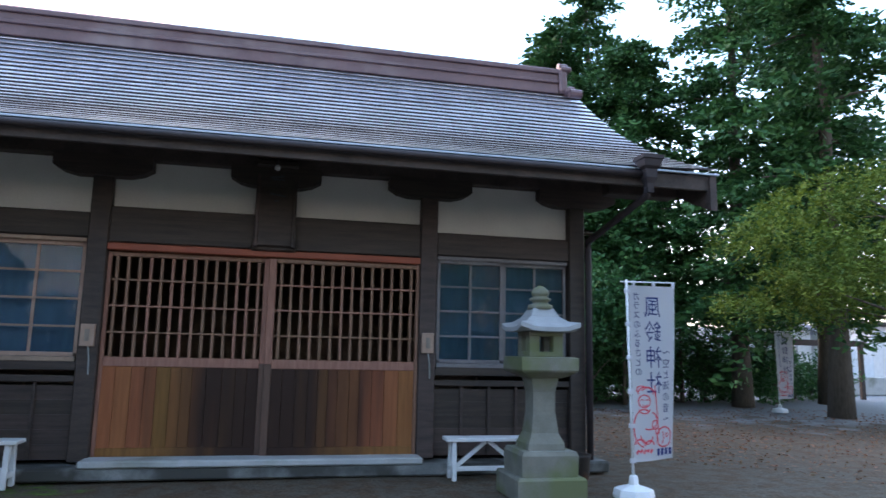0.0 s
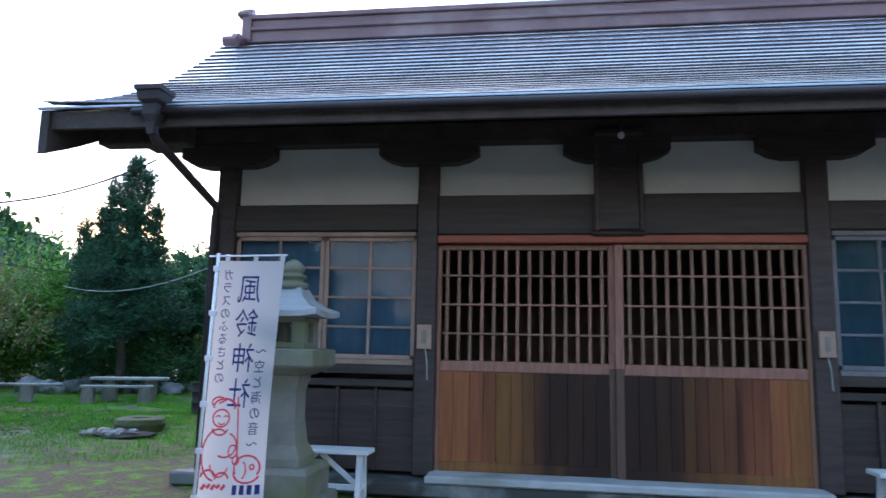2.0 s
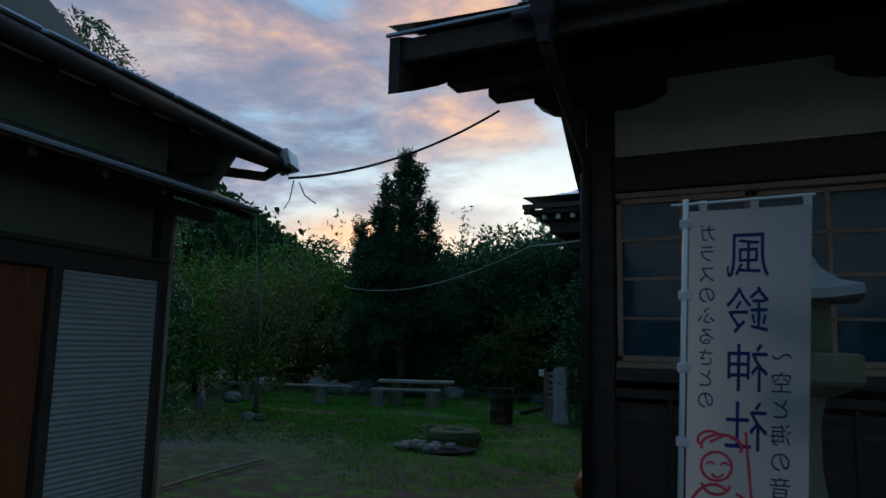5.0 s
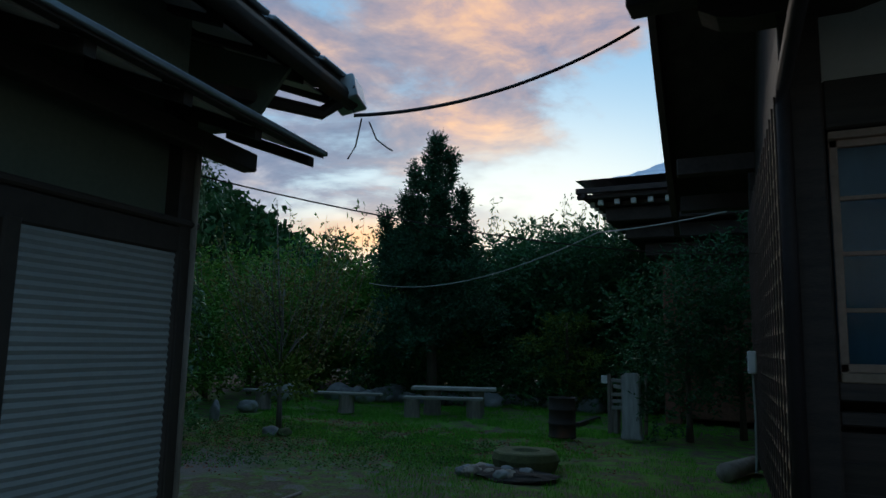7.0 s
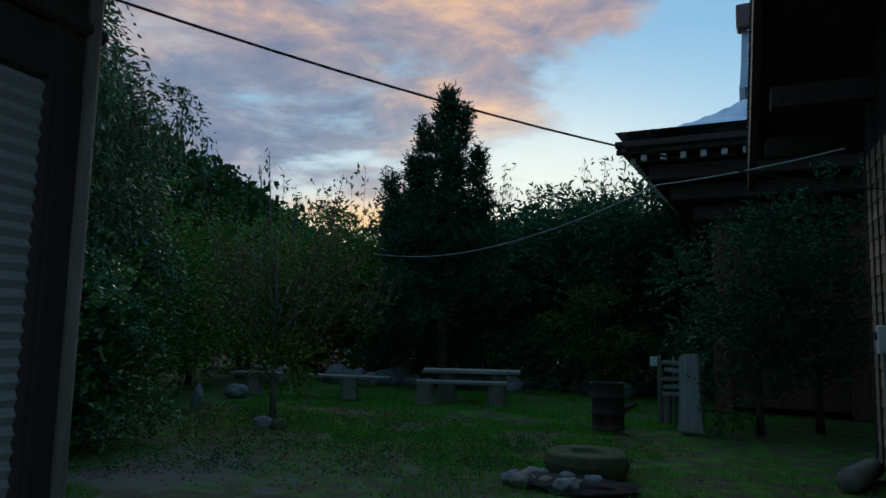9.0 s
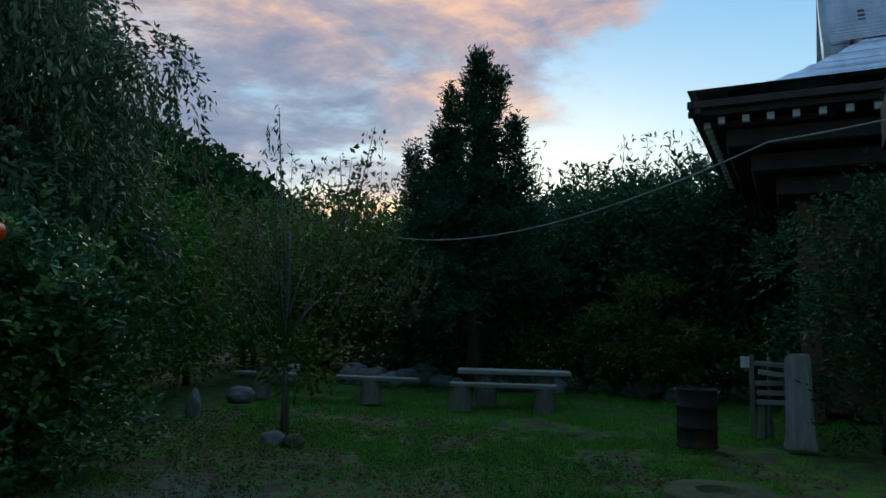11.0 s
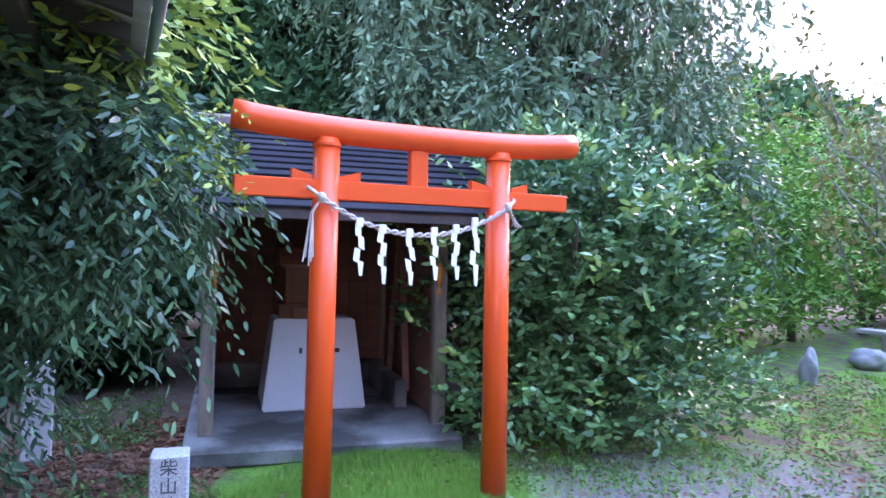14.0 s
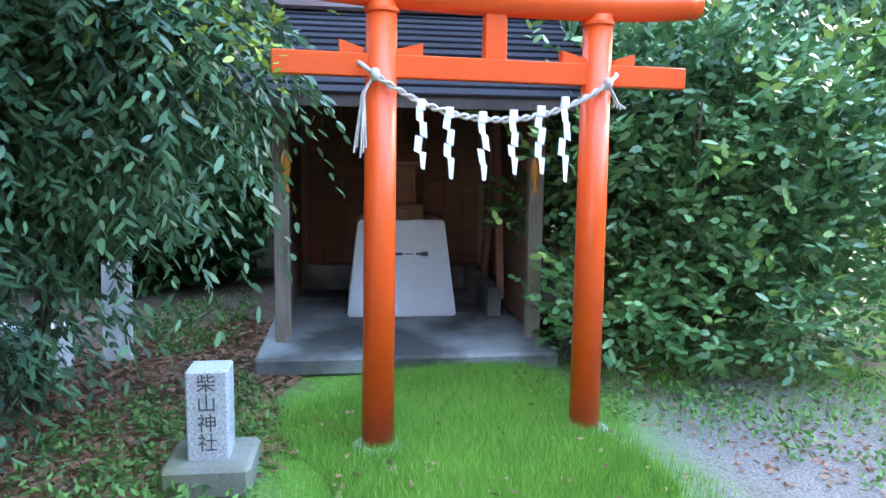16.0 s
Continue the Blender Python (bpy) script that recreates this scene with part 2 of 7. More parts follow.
def let_light_through(m, share):
    nt = m.node_tree
    b = nt.nodes["Principled BSDF"]
    tr, ms = nt.nodes.new("ShaderNodeBsdfTranslucent"), nt.nodes.new("ShaderNodeMixShader")
    ms.inputs[0].default_value = share
    nt.links.new(b.inputs["Base Color"].links[0].from_socket, tr.inputs["Color"])
    nt.links.new(b.outputs[0], ms.inputs[1])
    nt.links.new(tr.outputs[0], ms.inputs[2])
    nt.links.new(ms.outputs[0], nt.nodes["Material Output"].inputs[0])


let_light_through(CLOTH, 0.68)
INK_BLUE = material("banner_blue_print", (0.014, 0.035, 0.19), (0.012, 0.03, 0.15), scale=6, rough=0.85, bump=0)
INK_RED = material("banner_red_print", (0.80, 0.09, 0.13), (0.70, 0.07, 0.11), scale=6, rough=0.85, bump=0)
INK_DARK = material("engraved_dark", (0.075, 0.08, 0.09), (0.04, 0.042, 0.05), scale=20, rough=0.9, bump=0)
VERMILION = material("vermilion_paint", (0.90, 0.10, 0.013), (0.84, 0.084, 0.010), scale=3, fine=30, rough=0.38, bump=0.06, wear=(0.62, 0.07, 0.02), wear_at=0.66)
ROPE = material("pale_rope", (0.62, 0.56, 0.52), (0.44, 0.38, 0.35), scale=30, fine=120, rough=0.9, bump=0.6)
PAPER = material("white_paper", (0.86, 0.87, 0.90), (0.80, 0.81, 0.84), scale=8, rough=0.8, bump=0.05)
GREY_WOOD = material("weathered_grey_wood", (0.33, 0.28, 0.24), (0.15, 0.125, 0.105), scale=3, fine=35, stretch=(7, 7, 1), rough=0.85, bump=0.7, vary=0.2, wear=(0.20, 0.17, 0.10), wear_at=0.62)
GREY_PLANK = material("weathered_grey_plank", (0.40, 0.40, 0.37), (0.25, 0.25, 0.23), scale=3, fine=35, stretch=(1, 7, 7), rough=0.85, bump=0.6, vary=0.15)
SLAB_WOOD = material("silvered_timber", (0.55, 0.56, 0.57), (0.30, 0.30, 0.31), scale=3, fine=35, stretch=(7, 7, 1), rough=0.85, bump=0.7, wear=(0.18, 0.18, 0.17), wear_at=0.62)
LOG_WOOD = material("grey_log", (0.34, 0.31, 0.27), (0.18, 0.16, 0.14), scale=4, fine=30, stretch=(5, 5, 1), rough=0.9, bump=0.8, vary=0.2)
HUT_WOOD = material("old_hut_boards", (0.24, 0.115, 0.072), (0.12, 0.06, 0.04), scale=3, fine=30, stretch=(6, 1, 6), rough=0.75, bump=0.4, vary=0.2)
SIDING = material("side_wall_boards", (0.46, 0.34, 0.22), (0.26, 0.185, 0.12), scale=4, fine=40, stretch=(6, 1, 6), rough=0.8, bump=0.6, vary=0.3)
SHUTTER = material("pale_ribbed_siding", (0.34, 0.37, 0.37), (0.28, 0.305, 0.305), scale=3, fine=50, rough=0.7, bump=0.15, wear=(0.30, 0.32, 0.31), wear_at=0.66)
HOUSE_WALL = material("stained_house_wall", (0.15, 0.185, 0.14), (0.10, 0.13, 0.10), scale=2, fine=40, rough=0.85, bump=0.2, wear=(0.10, 0.11, 0.09))
HOUSE_DARK = material("dark_house_trim", (0.055, 0.045, 0.038), (0.03, 0.025, 0.022), scale=4, fine=30, rough=0.7, vary=0.2)
TIN = material("galvanised_tin", (0.40, 0.47, 0.54), (0.28, 0.33, 0.38), scale=4, fine=30, rough=0.35, metal=0.7, bump=0.1)
CORRUGATE = material("corrugated_plastic", (0.45, 0.40, 0.33), (0.34, 0.30, 0.24), scale=3, fine=20, rough=0.5, bump=0.1)
RUST = material("rusty_drum_steel", (0.045, 0.035, 0.03), (0.02, 0.018, 0.017), scale=6, fine=40, rough=0.8, bump=0.4, wear=(0.11, 0.05, 0.025), wear_at=0.6)
ROCK = material("grey_rock", (0.30, 0.32, 0.33), (0.16, 0.17, 0.18), scale=4, fine=40, rough=0.9, bump=0.9, vary=0.25, wear=(0.10, 0.13, 0.06), wear_at=0.62)
CHALK = material("pale_rock", (0.46, 0.41, 0.36), (0.20, 0.18, 0.155), scale=6, fine=40, rough=0.9, bump=0.9, vary=0.25)
MOSS_STONE = material("mossy_round_stone", (0.12, 0.14, 0.06), (0.06, 0.07, 0.035), scale=6, fine=40, rough=0.95, bump=0.9)
BARK = material("tree_bark", (0.13, 0.105, 0.08), (0.06, 0.048, 0.037), scale=5, fine=30, stretch=(5, 5, 1), rough=0.9, bump=1.0)
BARK_PALE = material("pale_bark", (0.22, 0.205, 0.185), (0.12, 0.11, 0.10), scale=6, fine=40, stretch=(4, 4, 1), rough=0.85, bump=0.6)
WIRE = material("black_wire", (0.025, 0.025, 0.028), (0.015, 0.015, 0.017), rough=0.5, bump=0)
WIRE_PALE = material("pale_wire", (0.34, 0.38, 0.36), (0.26, 0.29, 0.28), rough=0.5, bump=0)
INTERIOR = material("dim_interior_boards", (0.24, 0.16, 0.11), (0.13, 0.09, 0.065), scale=3, fine=25, rough=0.7)
CURTAIN = material("blue_curtain", (0.02, 0.085, 0.12), (0.013, 0.055, 0.08), scale=3, fine=40, stretch=(6, 6, 1), rough=0.8, bump=0.2)
CURTAIN_PALE = material("grey_blue_curtain", (0.06, 0.135, 0.19), (0.04, 0.10, 0.145), scale=3, fine=40, stretch=(6, 6, 1), rough=0.8, bump=0.2)
GLASS = glass_material("window_glass")
FISH = material("orange_glaze", (0.75, 0.20, 0.02), (0.55, 0.30, 0.05), scale=12, fine=60, rough=0.25, bump=0.1)

LEAF_CEDAR = leaf_material("cedar_needles", (0.06, 0.18, 0.05), (0.018, 0.07, 0.024), 0.6, 0.2)
LEAF_CONIFER = leaf_material("dark_conifer_leaf", (0.05, 0.15, 0.08), (0.02, 0.068, 0.04), 0.6, 0.2)
LEAF_CAMELLIA = leaf_material("glossy_camellia_leaf", (0.135, 0.30, 0.10), (0.022, 0.085, 0.040), 0.30, 0.38)
LEAF_FRESH = leaf_material("fresh_camellia_tip", (0.24, 0.38, 0.09), (0.13, 0.26, 0.065), 0.35, 0.4)
LEAF_NANDINA = leaf_material("nandina_leaf", (0.105, 0.225, 0.105), (0.026, 0.086, 0.055), 0.36, 0.35)
LEAF_WILLOW = leaf_material("hanging_leaf", (0.175, 0.28, 0.14), (0.06, 0.125, 0.07), 0.42, 0.3)
LEAF_BRIGHT = leaf_material("bright_shrub_leaf", (0.15, 0.33, 0.045), (0.05, 0.16, 0.03), 0.6, 0.2)
LEAF_MAPLE = leaf_material("yellow_green_leaf", (0.17, 0.24, 0.035), (0.06, 0.12, 0.022), 0.6, 0.2)
LEAF_AUTUMN = leaf_material("dull_autumn_leaf", (0.23, 0.21, 0.065), (0.09, 0.115, 0.04), 0.6, 0.2)
LEAF_DEEP = leaf_material("deep_green_leaf", (0.065, 0.21, 0.062), (0.025, 0.095, 0.035), 0.5, 0.25)
LEAF_SHADE = leaf_material("shaded_belt_leaf", (0.058, 0.175, 0.072), (0.023, 0.078, 0.038), 0.6, 0.2)
LEAF_YELLOW = leaf_material("yellowing_nandina_leaf", (0.28, 0.38, 0.06), (0.15, 0.26, 0.05), 0.45, 0.3)
LEAF_BAMBOO = leaf_material("bamboo_leaf", (0.12, 0.27, 0.14), (0.055, 0.14, 0.08), 0.5, 0.3)
LEAF_HILL = leaf_material("hill_tree_leaf", (0.040, 0.11, 0.035), (0.016, 0.05, 0.02), 0.8, 0.1)
LEAF_WEED = leaf_material("weed_leaf", (0.13, 0.27, 0.07), (0.06, 0.15, 0.04), 0.6, 0.2)
GRASS = leaf_material("fresh_grass", (0.23, 0.46, 0.075), (0.11, 0.28, 0.04), 0.6, 0.2)
GRASS_DULL = leaf_material("garden_grass", (0.17, 0.48, 0.05), (0.09, 0.31, 0.03), 0.7, 0.15)
LITTER = leaf_material("fallen_leaf", (0.33, 0.18, 0.10), (0.15, 0.07, 0.042), rough=0.8)


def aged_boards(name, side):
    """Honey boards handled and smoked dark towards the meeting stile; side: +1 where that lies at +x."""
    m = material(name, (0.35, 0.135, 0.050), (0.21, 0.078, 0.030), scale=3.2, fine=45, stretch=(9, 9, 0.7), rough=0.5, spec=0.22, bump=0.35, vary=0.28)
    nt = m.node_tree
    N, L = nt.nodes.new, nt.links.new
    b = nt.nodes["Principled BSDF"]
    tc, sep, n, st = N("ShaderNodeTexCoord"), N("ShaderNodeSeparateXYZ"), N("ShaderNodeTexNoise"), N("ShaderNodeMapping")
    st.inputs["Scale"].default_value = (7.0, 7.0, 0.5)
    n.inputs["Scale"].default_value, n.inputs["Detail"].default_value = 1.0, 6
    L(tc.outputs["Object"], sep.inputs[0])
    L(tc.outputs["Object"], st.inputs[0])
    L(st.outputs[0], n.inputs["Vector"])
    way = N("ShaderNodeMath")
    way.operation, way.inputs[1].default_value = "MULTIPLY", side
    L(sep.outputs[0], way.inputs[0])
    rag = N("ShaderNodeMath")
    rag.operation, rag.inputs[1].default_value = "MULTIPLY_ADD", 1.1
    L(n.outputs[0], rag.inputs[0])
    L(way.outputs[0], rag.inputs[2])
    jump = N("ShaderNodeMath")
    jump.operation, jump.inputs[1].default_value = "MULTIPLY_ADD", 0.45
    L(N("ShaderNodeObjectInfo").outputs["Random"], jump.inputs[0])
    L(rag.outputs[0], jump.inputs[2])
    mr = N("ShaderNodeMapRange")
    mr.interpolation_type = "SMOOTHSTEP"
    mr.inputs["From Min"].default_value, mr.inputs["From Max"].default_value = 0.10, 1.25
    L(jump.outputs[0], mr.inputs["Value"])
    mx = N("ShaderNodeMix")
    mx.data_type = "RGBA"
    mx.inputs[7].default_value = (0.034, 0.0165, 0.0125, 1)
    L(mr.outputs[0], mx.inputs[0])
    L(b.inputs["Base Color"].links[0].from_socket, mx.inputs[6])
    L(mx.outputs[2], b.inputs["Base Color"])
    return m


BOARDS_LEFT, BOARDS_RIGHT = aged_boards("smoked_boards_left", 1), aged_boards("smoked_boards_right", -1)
STILE_DARK = material("handled_dark_stile", (0.15, 0.075, 0.055), (0.08, 0.042, 0.032), scale=4, fine=40, stretch=(8, 8, 1), rough=0.5, bump=0.3, vary=0.1)


# ---- makers ----
def link_mesh(name, mesh, mat, parent=None, label=""):
    ob = new(name, mesh)
    if mat and not mesh.materials:
        mesh.materials.append(mat)
    if parent:
        ob.parent = parent
    if label:
        ob["label"] = label
    return ob


def part(name, bm, mat, parent=None, label="", smooth=False):
    me = bpy.data.meshes.new(name)
    bmesh.ops.recalc_face_normals(bm, faces=bm.faces)
    if smooth:
        for f in bm.faces:
            f.smooth = True
    bm.to_mesh(me)
    bm.free()
    return link_mesh(name, me, mat, parent, label)


def thing(name, at, label, category, group="", kind="", rz=0):
    ob = new(name)
    ob.empty_display_size = 0.1
    ob.matrix_basis = pose(*at, 0, 0, rz)
    return tagged(ob, label, category, group, kind)


def box(size, at=(0, 0, 0), bevel=0.006, rot=(0, 0, 0), bm=None):
    """A box with bevelled edges; at is its centre."""
    own = bmesh.new()
    bmesh.ops.create_cube(own, size=1)
    bmesh.ops.scale(own, vec=size, verts=own.verts)
    b = min(bevel, min(size) * 0.3)
    if b > 0:
        bmesh.ops.bevel(own, geom=own.edges[:], offset=b, segments=1, affect="EDGES")
    bmesh.ops.transform(own, matrix=pose(*at, *rot), verts=own.verts)
    return merge(bm, own)


def merge(bm, own):
    if bm is None:
        return own
    tmp = bpy.data.meshes.new("tmp")
    own.to_mesh(tmp)
    own.free()
    bm.from_mesh(tmp)
    bpy.data.meshes.remove(tmp)
    return bm


def lathe(profile, at=(0, 0, 0), seg=20, bm=None, rot=(0, 0, 0), turn=0.0):
    """A body of revolution; profile rows are (radius, z). seg 4 or 6 with turn gives square or hexagonal stonework."""
    own = bmesh.new()
    rings = []
    for r, z in profile:
        rings.append([own.verts.new((r * math.cos(2 * math.pi * k / seg + turn), r * math.sin(2 * math.pi * k / seg + turn), z)) for k in range(seg)])
    for a, b in zip(rings, rings[1:]):
        for k in range(seg):
            own.faces.new((a[k], a[(k + 1) % seg], b[(k + 1) % seg], b[k]))
    own.faces.new(rings[0][::-1])
    own.faces.new(rings[-1])
    bmesh.ops.transform(own, matrix=pose(*at, *rot), verts=own.verts)
    return merge(bm, own)


def tube(points, radii, seg=8, bm=None):
    """A round bar along points, with a radius for each point."""
    own = bmesh.new()
    pts = [Vector(p) for p in points]
    if isinstance(radii, (int, float)):
        radii = [radii] * len(pts)
    rings = []
    for k, p in enumerate(pts):
        d = (pts[min(k + 1, len(pts) - 1)] - pts[max(k - 1, 0)]).normalized()
        a = d.cross(Vector((0, 0, 1)) if abs(d.z) < 0.9 else Vector((1, 0, 0))).normalized()
        b = d.cross(a)
        rings.append([own.verts.new(p + radii[k] * (math.cos(2 * math.pi * j / seg) * a + math.sin(2 * math.pi * j / seg) * b)) for j in range(seg)])
    for r1, r2 in zip(rings, rings[1:]):
        for j in range(seg):
            own.faces.new((r1[j], r1[(j + 1) % seg], r2[(j + 1) % seg], r2[j]))
    own.faces.new(rings[0][::-1])
    own.faces.new(rings[-1])
    return merge(bm, own)


def prism(outline, depth, bm=None, axis="y"):
    """A flat outline of (a, b) pairs pulled through depth: along y the pairs are x, z; along x they are y, z."""
    own = bmesh.new()

    def put(a, b, d):
        return (a, d, b) if axis == "y" else (d, a, b)

    front = [own.verts.new(put(a, b, depth[0])) for a, b in outline]
    back = [own.verts.new(put(a, b, depth[1])) for a, b in outline]
    own.faces.new(front)
    own.faces.new(back[::-1])
    n = len(outline)
    for k in range(n):
        own.faces.new((front[k], back[k], back[(k + 1) % n], front[(k + 1) % n]))
    return merge(bm, own)


def rock(radius, seed, squash=(1, 1, 0.7), bm=None, at=(0, 0, 0)):
    own = bmesh.new()
    bmesh.ops.create_icosphere(own, subdivisions=3, radius=radius)
    for v in own.verts:
        k = 1 + 0.35 * noise.noise(v.co * (1.6 / radius) + Vector((seed * 3.7, seed, 0))) + 0.12 * noise.noise(v.co * (5 / radius) + Vector((seed, 0, 9)))
        v.co = Vector((v.co.x * squash[0], v.co.y * squash[1], v.co.z * squash[2])) * k
    bmesh.ops.translate(own, vec=at, verts=own.verts)
    return merge(bm, own)


def text_mesh(name, body, size, mat, parent, m, mirror=False, depth=0.0):
    cu = bpy.data.curves.new(name, "FONT")
    cu.body, cu.size, cu.align_x, cu.align_y, cu.extrude = body, size, "CENTER", "CENTER", depth
    tmp = bpy.data.objects.new(name, cu)
    scene.collection.objects.link(tmp)
    bpy.context.view_layer.update()
    me = bpy.data.meshes.new_from_object(tmp)
    bpy.data.objects.remove(tmp)
    if mirror:
        me.transform(Matrix.Diagonal((-1, 1, 1, 1)))
    me.materials.clear()
    ob = link_mesh(name, me, mat, parent)
    ob.matrix_basis = m
    return ob


def quads_mesh(name, verts, nper, mat, parent=None, label=""):
    """A mesh of many small separate polygons: verts is (n, nper, 3)."""
    n = len(verts)
    me = bpy.data.meshes.new(name)
    me.vertices.add(n * nper)
    me.vertices.foreach_set("co", verts.reshape(-1).astype(np.float32))
    me.loops.add(n * nper)
    me.loops.foreach_set("vertex_index", np.arange(n * nper, dtype=np.int32))
    me.polygons.add(n)
    me.polygons.foreach_set("loop_start", np.arange(0, n * nper, nper, dtype=np.int32))
    me.update(calc_edges=True)
    return link_mesh(name, me, mat, parent, label)


def unit(v):
    return v / np.maximum(np.linalg.norm(v, axis=-1, keepdims=True), 1e-6)


def leaves(rng, centres, axis, length, width, fold=0.18, spread=0.8):
    """Pointed leaves of four corners at the centres, along axis with random spread."""
    n = len(centres)
    a = unit(axis + spread * rng.normal(size=(n, 3)))
    s = unit(np.cross(a, rng.normal(size=(n, 3))))
    u = np.cross(a, s)
    L = (length * rng.uniform(0.6, 1.25, n))[:, None]
    W = (width * rng.uniform(0.6, 1.25, n))[:, None]
    v = np.stack([centres, centres + a * L * 0.45 + s * W * 0.5 + u * L * fold * 0.5, centres + a * L, centres + a * L * 0.45 - s * W * 0.5 + u * L * fold * 0.5], 1)
    return v


def rounded(v):
    """Turns four-cornered leaves into pointed ovals of six corners."""
    b, r, t, l = v[:, 0], v[:, 1], v[:, 2], v[:, 3]
    mid, half = (r + l) / 2, (r - l) / 2
    lo, hi = b + (mid - b) * 0.5, mid + (t - mid) * 0.32
    return np.stack([b, lo + half * 0.80, hi + half * 0.86, t, hi - half * 0.86, lo - half * 0.80], 1)


def clump_crown(rng, centre, radii, clumps, per, clump_r, length, width, shell=0.55, droop=0.2, floor_z=None, flat=1.0):
    """Leaves in clumps through an uneven ellipsoid."""
    d = unit(rng.normal(size=(clumps, 3)))
    r = rng.uniform(shell, 1.0, clumps)[:, None] * (1 + 0.18 * rng.normal(size=(clumps, 1)))
    c = np.array(centre) + d * r * np.array(radii)
    cc = np.repeat(c, per, 0)
    dd = np.repeat(d, per, 0)
    pts = cc + rng.normal(size=(len(cc), 3)) * clump_r * np.array((1, 1, flat))
    if floor_z is not None:
        keep = pts[:, 2] > floor_z
        pts, dd = pts[keep], dd[keep]
    return leaves(rng, pts, dd * 0.8 + np.array((0, 0, -droop)), length, width)


def limbs(rng, base, top, r0, r1, count, reach, start=0.3, up=0.5, seg=7):
    """A trunk that tapers and bends a little, with limbs."""
    b, t = Vector(base), Vector(top)
    n = 7
    pts = [b.lerp(t, k / n) + Vector((rng.normal() * r0 * 0.15, rng.normal() * r0 * 0.15, 0)) * (k > 0) for k in range(n + 1)]
    bm = tube(pts, [r0 * 1.25] + [r0 + (r1 - r0) * k / n for k in range(1, n + 1)], seg)
    for k in range(count):
        f = start + (0.95 - start) * (k + rng.uniform()) / count
        seg_k = min(int(f * n), n - 1)
        p = pts[seg_k].lerp(pts[seg_k + 1], f * n - seg_k)
        ang = rng.uniform(0, 2 * math.pi)
        ln = reach * (1.1 - 0.7 * f) * rng.uniform(0.7, 1.2)
        d = Vector((math.cos(ang), math.sin(ang), up * rng.uniform(0.5, 1.3)))
        rr = (r0 + (r1 - r0) * f) * 0.5
        mid = p + d * ln * 0.5 + Vector((0, 0, 0.05 * ln))
        tube([p, mid, p + d * ln], [rr, rr * 0.65, rr * 0.25], 5, bm)
    return bm


